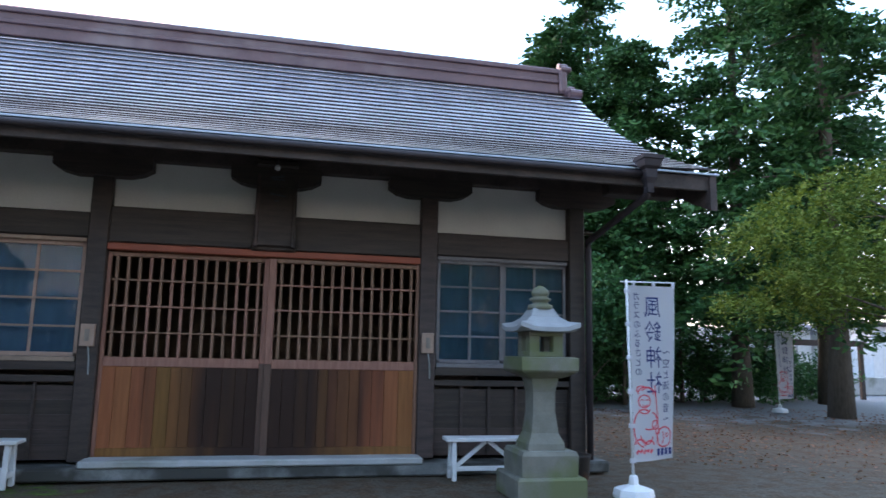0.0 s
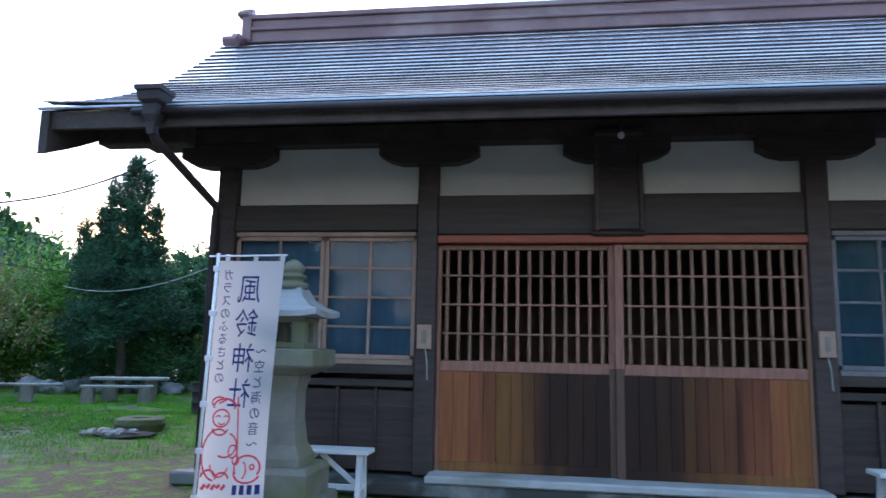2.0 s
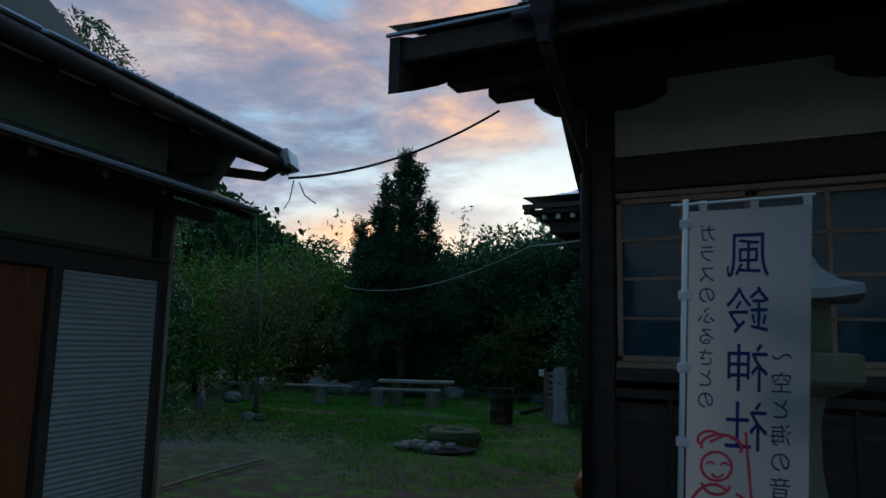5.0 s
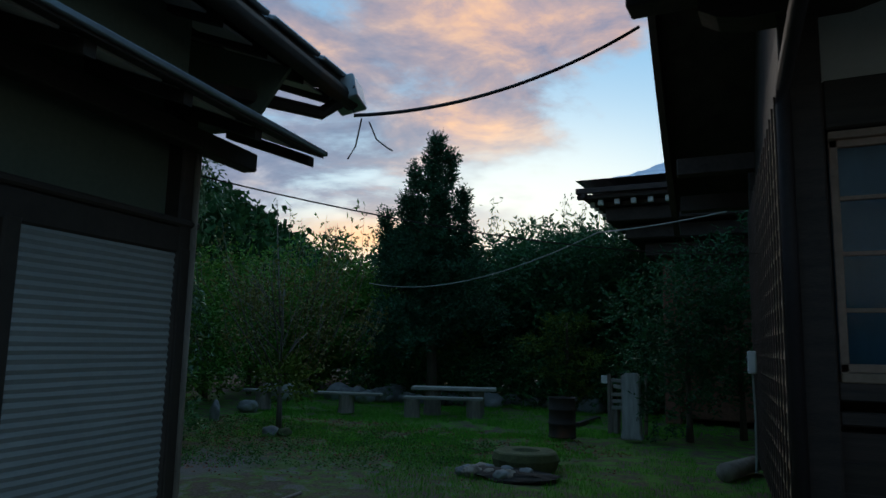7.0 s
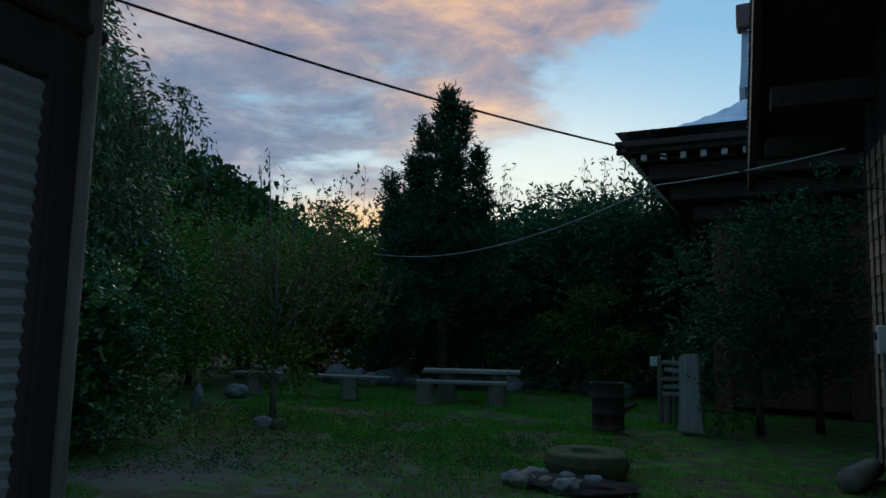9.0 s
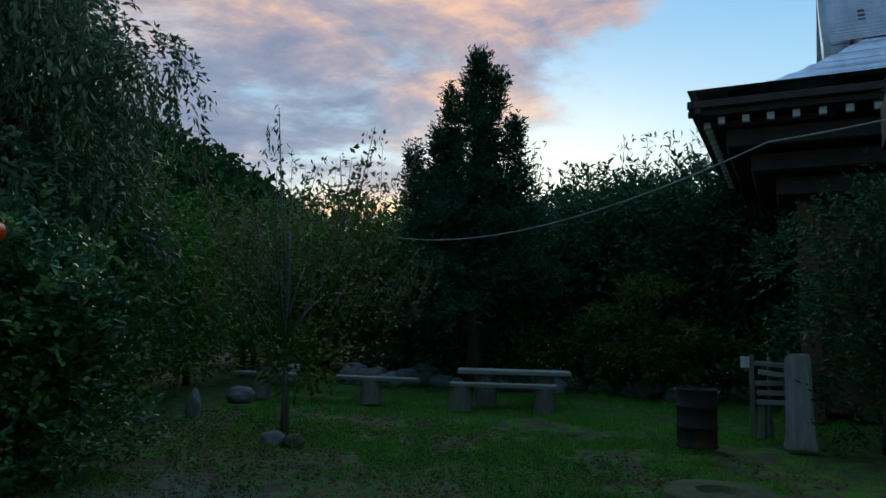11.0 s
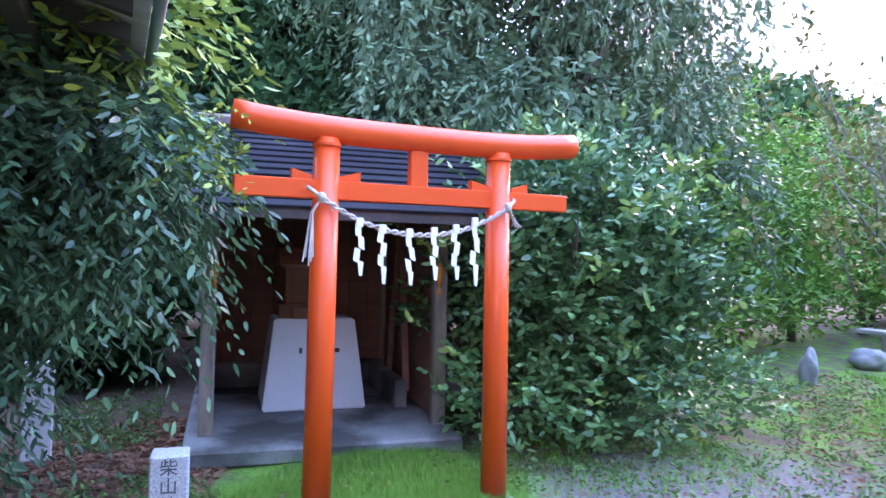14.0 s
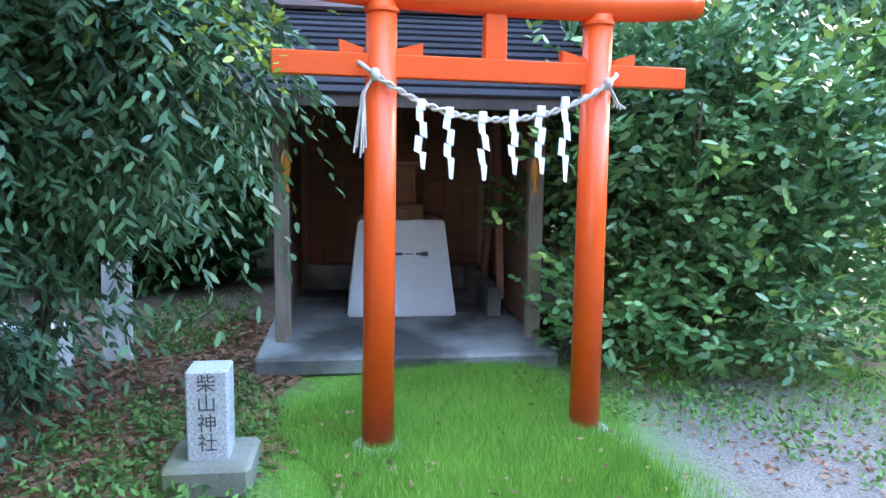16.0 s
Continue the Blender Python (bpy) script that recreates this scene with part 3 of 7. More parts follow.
# ---- ground ----
def ground_material():
    m = bpy.data.materials.new("courtyard_ground")
    m.use_nodes = True
    nt = m.node_tree
    N, L = nt.nodes.new, nt.links.new
    b = nt.nodes["Principled BSDF"]
    geo = N("ShaderNodeTexCoord")
    pos = geo.outputs["Object"]

    def noise_of(scale, detail=6):
        n = N("ShaderNodeTexNoise")
        n.inputs["Scale"].default_value, n.inputs["Detail"].default_value = scale, detail
        L(pos, n.inputs["Vector"])
        return n.outputs[0]

    def ramp(fac, lo, hi, c0=(0, 0, 0), c1=(1, 1, 1)):
        r = N("ShaderNodeValToRGB")
        r.color_ramp.elements[0].position, r.color_ramp.elements[0].color = lo, (*c0, 1)
        r.color_ramp.elements[1].position, r.color_ramp.elements[1].color = hi, (*c1, 1)
        L(fac, r.inputs[0])
        return r.outputs[0]

    def mix(fac, a, c):
        x = N("ShaderNodeMix")
        x.data_type = "RGBA"
        for k, v in ((0, fac), (6, a), (7, c)):
            if isinstance(v, tuple):
                x.inputs[k].default_value = (*v, 1)
            else:
                L(v, x.inputs[k])
        return x.outputs[2]

    def calc(op, a, c):
        x = N("ShaderNodeMath")
        x.operation, x.use_clamp = op, op != "SUBTRACT"
        for k, v in ((0, a), (1, c)):
            if isinstance(v, (int, float)):
                x.inputs[k].default_value = v
            else:
                L(v, x.inputs[k])
        return x.outputs[0]

    def near(x, y, r, soft=0.5):
        """1 inside a patch round (x, y), with a ragged rim."""
        d = N("ShaderNodeVectorMath")
        d.operation = "DISTANCE"
        d.inputs[1].default_value = (x, y, 0)
        L(pos, d.inputs[0])
        rag = N("ShaderNodeMath")
        rag.operation = "MULTIPLY_ADD"
        rag.inputs[1].default_value = -r * 0.9
        L(noise_of(1.1, 5), rag.inputs[0])
        L(d.outputs["Value"], rag.inputs[2])
        mr = N("ShaderNodeMapRange")
        mr.inputs["From Min"].default_value, mr.inputs["From Max"].default_value = r * 0.55 + soft * 0.5, r * 0.55 - soft * 0.5
        L(rag.outputs[0], mr.inputs["Value"])
        return mr.outputs[0]

    fine, mid, big = noise_of(40, 5), noise_of(4.5, 6), noise_of(0.7, 5)
    dirt = ramp(fine, 0.3, 0.7, (0.060, 0.048, 0.036), (0.15, 0.125, 0.095))
    leafy = ramp(fine, 0.35, 0.65, (0.045, 0.029, 0.020), (0.14, 0.090, 0.056))
    green = ramp(fine, 0.3, 0.7, (0.055, 0.14, 0.02), (0.125, 0.29, 0.04))
    gravel = ramp(noise_of(90, 3), 0.35, 0.65, (0.092, 0.086, 0.08), (0.20, 0.188, 0.175))
    col = mix(ramp(mid, 0.42, 0.62), dirt, leafy)
    grass_mask = calc("MAXIMUM", near(-10.0, 17.5, 7.5), calc("MAXIMUM", near(-9.0, 13.2, 2.2), calc("MAXIMUM", near(-13.3, 13.5, 2.2), near(-10.9, 8.7, 1.2))))
    grass_mask = calc("MAXIMUM", grass_mask, calc("MULTIPLY", near(-6.2, 10.2, 3.6), ramp(mid, 0.50, 0.64)))
    grass_mask = calc("MAXIMUM", grass_mask, calc("MULTIPLY", near(-7, 13.5, 7.0), ramp(mid, 0.42, 0.64)))
    grass_mask = calc("MULTIPLY", grass_mask, calc("MAXIMUM", ramp(mid, 0.40, 0.60), near(-10.9, 8.7, 1.0)))
    col = mix(grass_mask, col, green)
    stones = calc("MAXIMUM", near(-10.6, 10.3, 0.9), calc("MULTIPLY", near(-9.3, 10.7, 2.3), ramp(mid, 0.54, 0.62)))
    col = mix(stones, col, gravel)
    col = mix(near(20, 28, 16, 3), col, ramp(fine, 0.3, 0.7, (0.17, 0.17, 0.175), (0.26, 0.26, 0.265)))
    L(col, b.inputs["Base Color"])
    b.inputs["Roughness"].default_value = 0.95
    b.inputs["Specular IOR Level"].default_value = 0.2
    bp = N("ShaderNodeBump")
    bp.inputs["Strength"].default_value, bp.inputs["Distance"].default_value = 0.7, 0.03
    L(mid, bp.inputs["Height"])
    b2 = N("ShaderNodeBump")
    b2.inputs["Strength"].default_value, b2.inputs["Distance"].default_value = 0.6, 0.01
    L(fine, b2.inputs["Height"])
    L(bp.outputs[0], b2.inputs["Normal"])
    L(b2.outputs[0], b.inputs["Normal"])
    return m


def ground_height(x, y):
    """Gentle unevenness of the court; flat by the hall's plinth and under the shrine."""
    h = 0.035 * noise.noise(Vector((x * 0.35, y * 0.35, 0))) + 0.02 * noise.noise(Vector((x * 1.3, y * 1.3, 4)))
    return h - 0.02


def build_ground():
    bm = bmesh.new()
    xs = [-3000, -600, -150, -60] + [-30 + 0.5 * k for k in range(121)] + [60, 150, 600, 3000]
    ys = [-3000, -600, -150, -60, -30] + [-12 + 0.5 * k for k in range(101)] + [60, 150, 600, 3000]
    grid = [[bm.verts.new((x, y, ground_height(x, y) if abs(x) < 40 and -20 < y < 45 else -0.02)) for x in xs] for y in ys]
    for r1, r2 in zip(grid, grid[1:]):
        for k in range(len(xs) - 1):
            bm.faces.new((r1[k], r1[k + 1], r2[k + 1], r2[k]))
    ob = part("ground", bm, ground_material(), None, "", True)
    tagged(ob, "trodden earth court with grass, gravel and fallen leaves", "ground", kind="structure")


build_ground()

# ---- the worship hall ----
WALL = 8.62
POSTS = {"corner_left": -4.14, "door_left": -1.95, "door_right": 1.80, "corner_right": 3.74}
EAVE_Y, EAVE_Z, RIDGE_Y, RIDGE_Z = 7.0, 3.40, 10.9, 5.78
ROOF_L, ROOF_R = -5.17, 4.74
BACK = 13.2


def roof_z(s):
    return EAVE_Z + (RIDGE_Z - EAVE_Z) * (0.60 * s + 0.40 * s * s)


def build_hall():
    hall = thing("worship_hall", (0, WALL, 0), "old dark wooden shrine hall with white plaster bands and metal roof", "building")

    def add(name, bm, mat, label="", smooth=False, parent=None):
        # the old hall stands out of square: its left side runs aslant
        start = EAVE_Y if name in ("roof_slope", "sheet_lap", "bargeboard", "soffit") else WALL + 0.2
        if name not in ("ridge", "ridge_cap", "ridge_moulding", "ridge_ornament"):
            for q in bm.verts:
                if q.co.x < -3.9 and q.co.y > start:
                    q.co.x -= (0.075 if start == EAVE_Y else 0.092) * (q.co.y - start)
        bmesh.ops.translate(bm, vec=(0, -WALL, 0), verts=bm.verts)
        return part(name, bm, mat, parent or hall, label, smooth)

    w = 0.21
    for x in POSTS.values():
        add("post", box((w, w, 3.3), (x, WALL + 0.06, 0.16 + 1.65), 0.012), DARK_WOOD)
    for x in (POSTS["corner_left"], POSTS["corner_right"]):
        add("post", box((w, w, 3.3), (x, BACK, 0.16 + 1.65), 0.012), DARK_WOOD)
    # long beams over the windows and doors
    xl, xr = POSTS["corner_left"], POSTS["corner_right"]
    edges = [(xl, POSTS["door_left"]), (POSTS["door_left"], POSTS["door_right"]), (POSTS["door_right"], xr)]
    for (a, b), low, top in zip(edges, (2.58, 2.54, 2.58), (2.86, 2.945, 2.86)):
        add("beam", box((b - a - w, 0.15, top - low), ((a + b) / 2, WALL + 0.05, (top + low) / 2), 0.012), DARK_WOOD_X)
        add("plaster_panel", box((b - a - w, 0.05, 3.66 - top), ((a + b) / 2, WALL + 0.10, (3.66 + top) / 2), 0.0), PLASTER, "white plaster band")
    # bracket arms under the eaves
    for x in (POSTS["corner_left"], POSTS["door_left"], -0.06, POSTS["door_right"], POSTS["corner_right"]):
        h, t = 0.52, 3.52
        outline = [(-h, t), (-h, 3.37), (-h + 0.10, 3.31), (-h + 0.24, 3.275), (h - 0.24, 3.275), (h - 0.10, 3.31), (h, 3.37), (h, t)]
        add("bracket_arm", prism([(x + a, z) for a, z in outline], (WALL - 0.10, WALL + 0.12)), DARK_WOOD_X)
    add("eave_purlin", box((xr - xl + 1.9, 0.2, 0.22), ((xl + xr) / 2, WALL + 0.02, 3.60), 0.012), EAVE_WOOD)
    # roof: stepped courses on a hollow curve, front and back
    n = 24
    for sign in (1, -1):
        bm = bmesh.new()
        prof = []
        for k in range(n):
            s0, s1 = k / n, (k + 1) / n
            y0, y1 = EAVE_Y + (RIDGE_Y - EAVE_Y) * s0, EAVE_Y + (RIDGE_Y - EAVE_Y) * s1
            prof += [(y0, roof_z(s0) + 0.032), (y1 + 0.004, roof_z(s1) + 0.002)]
        cols = [ROOF_L + (ROOF_R - ROOF_L) * k / 28 for k in range(29)]
        rows = []
        for y, z in prof:
            yy = y if sign == 1 else 2 * RIDGE_Y - y
            rows.append([bm.verts.new((x, yy, z + 0.05 * max(0, 1 - (y - EAVE_Y) / 2.2) * (abs(2 * (x - ROOF_L) / (ROOF_R - ROOF_L) - 1) ** 8) + 0.004 * noise.noise(Vector((x * 2.5, y * 9, sign))))) for x in cols])
        for r1, r2 in zip(rows, rows[1:]):
            for k in range(28):
                bm.faces.new((r1[k], r1[k + 1], r2[k + 1], r2[k]))
        slope = add("roof_slope", bm, ROOF_METAL, "dark grey metal shingles in fine courses")
        # shadow gap under each course edge, put in as a dark bar
        for k in range(1, n):
            s0 = k / n
            y0 = EAVE_Y + (RIDGE_Y - EAVE_Y) * s0
            y0 = y0 - 0.003 if sign == 1 else 2 * RIDGE_Y - y0 + 0.003
            lap = bmesh.new()
            last = None
            for x in cols:
                lift = 0.05 * max(0, 1 - 3.9 * s0 / 2.2) * (abs(2 * (x - ROOF_L) / (ROOF_R - ROOF_L) - 1) ** 8) + 0.004 * noise.noise(Vector((x * 1.7, k * 3.1, sign)))
                z0 = roof_z(s0) + 0.006 + lift
                ring = [lap.verts.new((x, y0 + dy, z0 + dz)) for dy, dz in ((-0.011, -0.011), (0.008, -0.011), (0.008, 0.014), (-0.011, 0.014))]
                if last:
                    for j in range(4):
                        lap.faces.new((last[j], last[(j + 1) % 4], ring[(j + 1) % 4], ring[j]))
                last = ring
            add("sheet_lap", lap, GUTTER, parent=slope)
    # gable ends and their boards under the verges
    for x, d in ((ROOF_L, 1), (ROOF_R, -1)):
        for sign in (1, -1):
            top, low = [], []
            for k in range(13):
                s = k / 12
                y = EAVE_Y + (RIDGE_Y - EAVE_Y) * s
                yy = y if sign == 1 else 2 * RIDGE_Y - y
                top.append((yy, roof_z(s) - 0.01))
                low.append((yy, roof_z(s) - 0.06 - 0.34 * (1 - 0.35 * s)))
            add("bargeboard", prism(top + low[::-1], (x + 0.02 * d, x + 0.10 * d), axis="x"), EAVE_WOOD)
    for x in (xl + 0.02, xr - 0.02):
        pts = [(WALL, 3.6), (WALL, roof_z((WALL - EAVE_Y) / 3.9) - 0.2), (RIDGE_Y, RIDGE_Z - 0.2), (BACK, roof_z((2 * RIDGE_Y - BACK - EAVE_Y) / 3.9) - 0.2), (BACK, 3.6)]
        add("gable_wall", prism(pts, (x - 0.04, x + 0.04), axis="x"), EAVE_WOOD)
    for x0, x1 in ((ROOF_L + 0.10, xl + 0.1), (xr - 0.1, ROOF_R - 0.10)):
        add("verge_board", box((x1 - x0, 0.04, 0.50), ((x0 + x1) / 2, WALL + 0.09, 3.90), 0), EAVE_WOOD)
    # purlin ends that carry the verges
    for x0, x1 in ((ROOF_L + 0.12, xl), (xr, ROOF_R - 0.12)):
        for y, z in ((WALL + 0.02, 3.60), (BACK, 3.60), (RIDGE_Y, 5.35), (14.0, 3.30), (7.75, 3.38)):
            add("purlin_end", box((x1 - x0, 0.19, 0.21), ((x0 + x1) / 2, y, z), 0.012), EAVE_WOOD)
    # soffit, rafters, fascia and gutter
    def under(y):
        return roof_z((y - EAVE_Y) / (RIDGE_Y - EAVE_Y))

    for sign in (1, -1):
        up = [(EAVE_Y + 0.06 + (RIDGE_Y - EAVE_Y - 0.06) * k / 10) for k in range(11)]
        line = [(y, under(y) - 0.03) for y in up] + [(y, under(y) - 0.06) for y in up[::-1]]
        line = [(y if sign == 1 else 2 * RIDGE_Y - y, z) for y, z in line]
        add("soffit", prism(line, (ROOF_L + 0.1, ROOF_R - 0.1), axis="x"), EAVE_WOOD)
    x = ROOF_L + 0.25
    while x < ROOF_R - 0.15:
        o = [(EAVE_Y + 0.13, under(EAVE_Y) - 0.075), (WALL + 0.1, under(WALL) - 0.075), (WALL + 0.1, under(WALL) - 0.155), (EAVE_Y + 0.13, under(EAVE_Y) - 0.155)]
        add("rafter", prism(o, (x - 0.035, x + 0.035), axis="x"), EAVE_WOOD)
        x += 0.455
    add("fascia", box((ROOF_R - ROOF_L - 0.16, 0.05, 0.16), ((ROOF_L + ROOF_R) / 2, EAVE_Y + 0.07, EAVE_Z - 0.09), 0.006), EAVE_WOOD)
    bm = tube([(POSTS["corner_left"] - 0.12 + (8.2) * k / 6, EAVE_Y - 0.03, EAVE_Z - 0.055) for k in range(7)], 0.035, 10)
    add("gutter", bm, GUTTER, "dark metal rain gutter", True)
    tip = box((ROOF_R - ROOF_L, 0.03, 0.022), ((ROOF_L + ROOF_R) / 2, EAVE_Y - 0.01, EAVE_Z + 0.004), 0.004)
    add("drip_edge", tip, TIN, "bright metal drip edge")
    for x in (-4.05, 3.86):
        hop = lathe([(0.17, 0.24), (0.17, 0.20), (0.15, 0.19), (0.135, 0.12), (0.095, 0.09), (0.09, 0.0), (0.06, -0.06), (0.045, -0.16)][::-1], (x, EAVE_Y - 0.06, EAVE_Z - 0.11), 4, turn=math.pi / 4)
        add("rain_hopper", hop, GUTTER, "stepped square rain hopper")
        c = xl if x < 0 else xr
        o = -0.09 if x < 0 else 0.13
        add("downpipe", tube([(x, EAVE_Y - 0.06, EAVE_Z - 0.2), (x, EAVE_Y + 0.0, EAVE_Z - 0.29), (c + o, WALL - 0.10, 2.84), (c + o, WALL - 0.10, 2.72), (c + o, WALL - 0.10, 0.12)], 0.042, 10), GUTTER, "", True)
    # ridge with its stepped crown and end ornaments
    rl, rr = -5.02, 4.42
    add("ridge_cap", tube([(rl, RIDGE_Y, RIDGE_Z + 0.385), (rr, RIDGE_Y, RIDGE_Z + 0.385)], 0.065, 8), RIDGE_METAL)
    ridge = box((rr - rl, 0.26, 0.34), ((rl + rr) / 2, RIDGE_Y, RIDGE_Z + 0.13), 0.01)
    for zc, hh in ((0.15, 0.05), (0.33, 0.07)):
        add("ridge_moulding", box((rr - rl, 0.35, hh), ((rl + rr) / 2, RIDGE_Y, RIDGE_Z + zc), 0.01), RIDGE_METAL)
    add("ridge", ridge, RIDGE_METAL, "brown metal box ridge")
    for x, d in ((rl - 0.04, -1), (rr + 0.04, 1)):
        orn = box((0.14, 0.40, 0.42), (x, RIDGE_Y, RIDGE_Z + 0.17), 0.03)
        box((0.2, 0.46, 0.10), (x + 0.04 * d, RIDGE_Y, RIDGE_Z + 0.37), 0.03, bm=orn)
        tube([(x - 0.03 * d, RIDGE_Y, RIDGE_Z + 0.47), (x + 0.13 * d, RIDGE_Y, RIDGE_Z + 0.47)], 0.07, 10, orn)
        box((0.16, 0.62, 0.12), (x + 0.10 * d, RIDGE_Y, RIDGE_Z - 0.02), 0.04, bm=orn)
        tube([(x + 0.05 * d, RIDGE_Y - 0.32, RIDGE_Z - 0.10), (x + 0.25 * d, RIDGE_Y - 0.32, RIDGE_Z - 0.10)], 0.075, 10, orn)
        add("ridge_ornament", orn, RIDGE_METAL)
    # walls at the sides and back, floor and room behind the doors
    for x in (xl, xr):
        add("side_wall", box((0.06, BACK - WALL - 0.2, 3.5), (x, (WALL + BACK) / 2, 1.9), 0), DARK_WOOD)
    add("back_wall", box((xr - xl, 0.06, 3.5), ((xl + xr) / 2, BACK, 1.9), 0), INTERIOR)
    add("inner_floor", box((xr - xl, BACK - WALL - 0.2, 0.06), ((xl + xr) / 2, (WALL + BACK) / 2 + 0.07, 0.40), 0), INTERIOR)
    add("inner_ceiling", box((xr - xl, BACK - WALL, 0.04), ((xl + xr) / 2, (WALL + BACK) / 2 + 0.1, 3.3), 0), INTERIOR)
    # low board walls beneath the windows
    for a, b in (edges[0], edges[2]):
        x0, x1 = a + w / 2, b - w / 2
        for k in range(5):
            z = 0.26 + k * 0.155
            brd = box((x1 - x0, 0.025, 0.162), ((x0 + x1) / 2, WALL + 0.055 - 0.004 * (k % 2), z), 0.003, rot=(4, 0, 0))
            add("wall_board", brd, DARK_WOOD_X)
        add("wall_rail", box((x1 - x0, 0.09, 0.07), ((x0 + x1) / 2, WALL + 0.03, 1.03), 0.008), DARK_WOOD_X)
        add("wall_rail", box((x1 - x0, 0.10, 0.10), ((x0 + x1) / 2, WALL + 0.03, 1.17), 0.008), DARK_WOOD_X)
        for k in range(1, 5):
            add("batten", box((0.035, 0.03, 0.84), (x0 + (x1 - x0) * k / 5, WALL + 0.025, 0.60), 0.004), DARK_WOOD)
    # small boxes on the posts by the doors
    for x in (POSTS["door_left"], POSTS["door_right"]):
        b = add("notice_box", box((0.145, 0.05, 0.24), (x + 0.0, WALL - 0.075, 1.50), 0.006), WINDOW_WOOD, "small wooden box on the post")
        add("paper_slip", box((0.05, 0.004, 0.13), (x, WALL - 0.102, 1.50), 0), GREY_WOOD)
        add("hanging_cord", tube([(x + 0.01, WALL - 0.06, 1.38), (x + 0.03, WALL - 0.065, 1.25), (x + 0.035, WALL - 0.06, 1.08)], 0.008, 6), WIRE_PALE)
    return hall


HALL = build_hall()


def build_name_board():
    ob = thing("name_board", (-0.05, WALL - 0.10, 3.05), "dark carved wooden name board under the eaves", "sign")
    part("panel", box((0.40, 0.04, 0.98), (0, 0, 0.0), 0.01, rot=(-6, 0, 0)), DARK_WOOD, ob)
    for x in (-0.21, 0.21):
        part("frame_rail", box((0.05, 0.06, 1.02), (x, -0.01, 0), 0.012, rot=(-6, 0, 0)), DARK_WOOD, ob)
    part("frame_rail", box((0.52, 0.08, 0.07), (0, 0.03, -0.50), 0.015, rot=(-6, 0, 0)), DARK_WOOD_X, ob)
    part("frame_rail", box((0.48, 0.08, 0.07), (0, -0.06, 0.48), 0.015, rot=(-6, 0, 0)), DARK_WOOD_X, ob)
    # the carved characters cannot be made out: plain strokes of their size
    for k, (wd, z) in enumerate(((0.16, 0.33), (0.14, 0.30), (0.18, 0.12), (0.05, 0.05), (0.17, -0.10), (0.06, -0.18), (0.15, -0.30), (0.12, -0.36))):
        part("carved_stroke", box((wd, 0.006, 0.022), (0.01 * (k % 3), -0.028 - z * 0.105, z), 0.002, rot=(-6, 8 * (k % 3 - 1), 0)), INK_DARK, ob)


build_name_board()


def build_eave_lamp():
    ob = thing("eave_lamp", (-0.051, 8.200, 3.422), "small round white lamp under the hall eaves, unlit", "lamp")
    part("globe", lathe([(0.008, 0.034), (0.02, 0.03), (0.031, 0.014), (0.034, 0.0), (0.030, -0.017), (0.017, -0.03), (0.006, -0.034)][::-1], seg=14), PLASTIC_WHITE, ob, "", True)
    part("holder", lathe([(0.02, 0.028), (0.02, 0.09), (0.015, 0.10), (0.012, 0.30)], seg=12), GUTTER, ob)


build_eave_lamp()


def build_window(name, x0, x1, curtain, wood):
    z0, z1 = 1.22, 2.57
    win = thing(name, ((x0 + x1) / 2, WALL + 0.03, z0), "four-light wooden sliding windows with a blue curtain behind", "window", kind="structure")
    hw, h = (x1 - x0) / 2, z1 - z0
    part("window_frame", box((2 * hw, 0.08, 0.045), (0, 0, h - 0.022), 0.005), wood, win)
    part("window_sill", box((2 * hw, 0.10, 0.05), (0, -0.01, 0.02), 0.006), wood, win)
    for leaf in range(2):
        c = -hw / 2 if leaf == 0 else hw / 2
        y = 0.0 if leaf == 0 else 0.028
        sash = box((0.042, 0.026, h - 0.09), (c - hw / 2 + 0.022, y, h / 2), 0.004)
        box((0.042, 0.026, h - 0.09), (c + hw / 2 - 0.022, y, h / 2), 0.004, bm=sash)
        box((hw, 0.026, 0.045), (c, y, 0.07), 0.004, bm=sash)
        box((hw, 0.026, 0.045), (c, y, h - 0.066), 0.004, bm=sash)
        part("sash", sash, wood, win)
        part("glazing_bar", box((0.030, 0.024, h - 0.12), (c, y, h / 2), 0.003), wood, win)
        for k in (1, 2, 3):
            part("glazing_bar", box((hw - 0.08, 0.024, 0.024), (c, y, 0.07 + (h - 0.14) * k / 4), 0.003), wood, win)
        pane = part("pane", box((hw - 0.08, 0.004, h - 0.12), (c, y + 0.006, h / 2), 0), GLASS, win)
        pane.visible_shadow = False
    bm = bmesh.new()
    rows = []
    for k in range(41):
        x = -hw + 2 * hw * k / 40
        y = 0.13 + 0.004 * math.sin(k * 1.7) + 0.004 * math.sin(k * 0.6)
        rows.append((bm.verts.new((x, y, 0.03)), bm.verts.new((x, y, h))))
    for a, b in zip(rows, rows[1:]):
        bm.faces.new((a[0], b[0], b[1], a[1]))
    part("curtain", bm, curtain, win, "", True)


build_window("window_1", POSTS["corner_left"] + 0.12, POSTS["door_left"] - 0.12, CURTAIN_PALE, WINDOW_WOOD)
build_window("window_2", POSTS["door_right"] + 0.12, POSTS["corner_right"] - 0.12, CURTAIN, WINDOW_GREY)


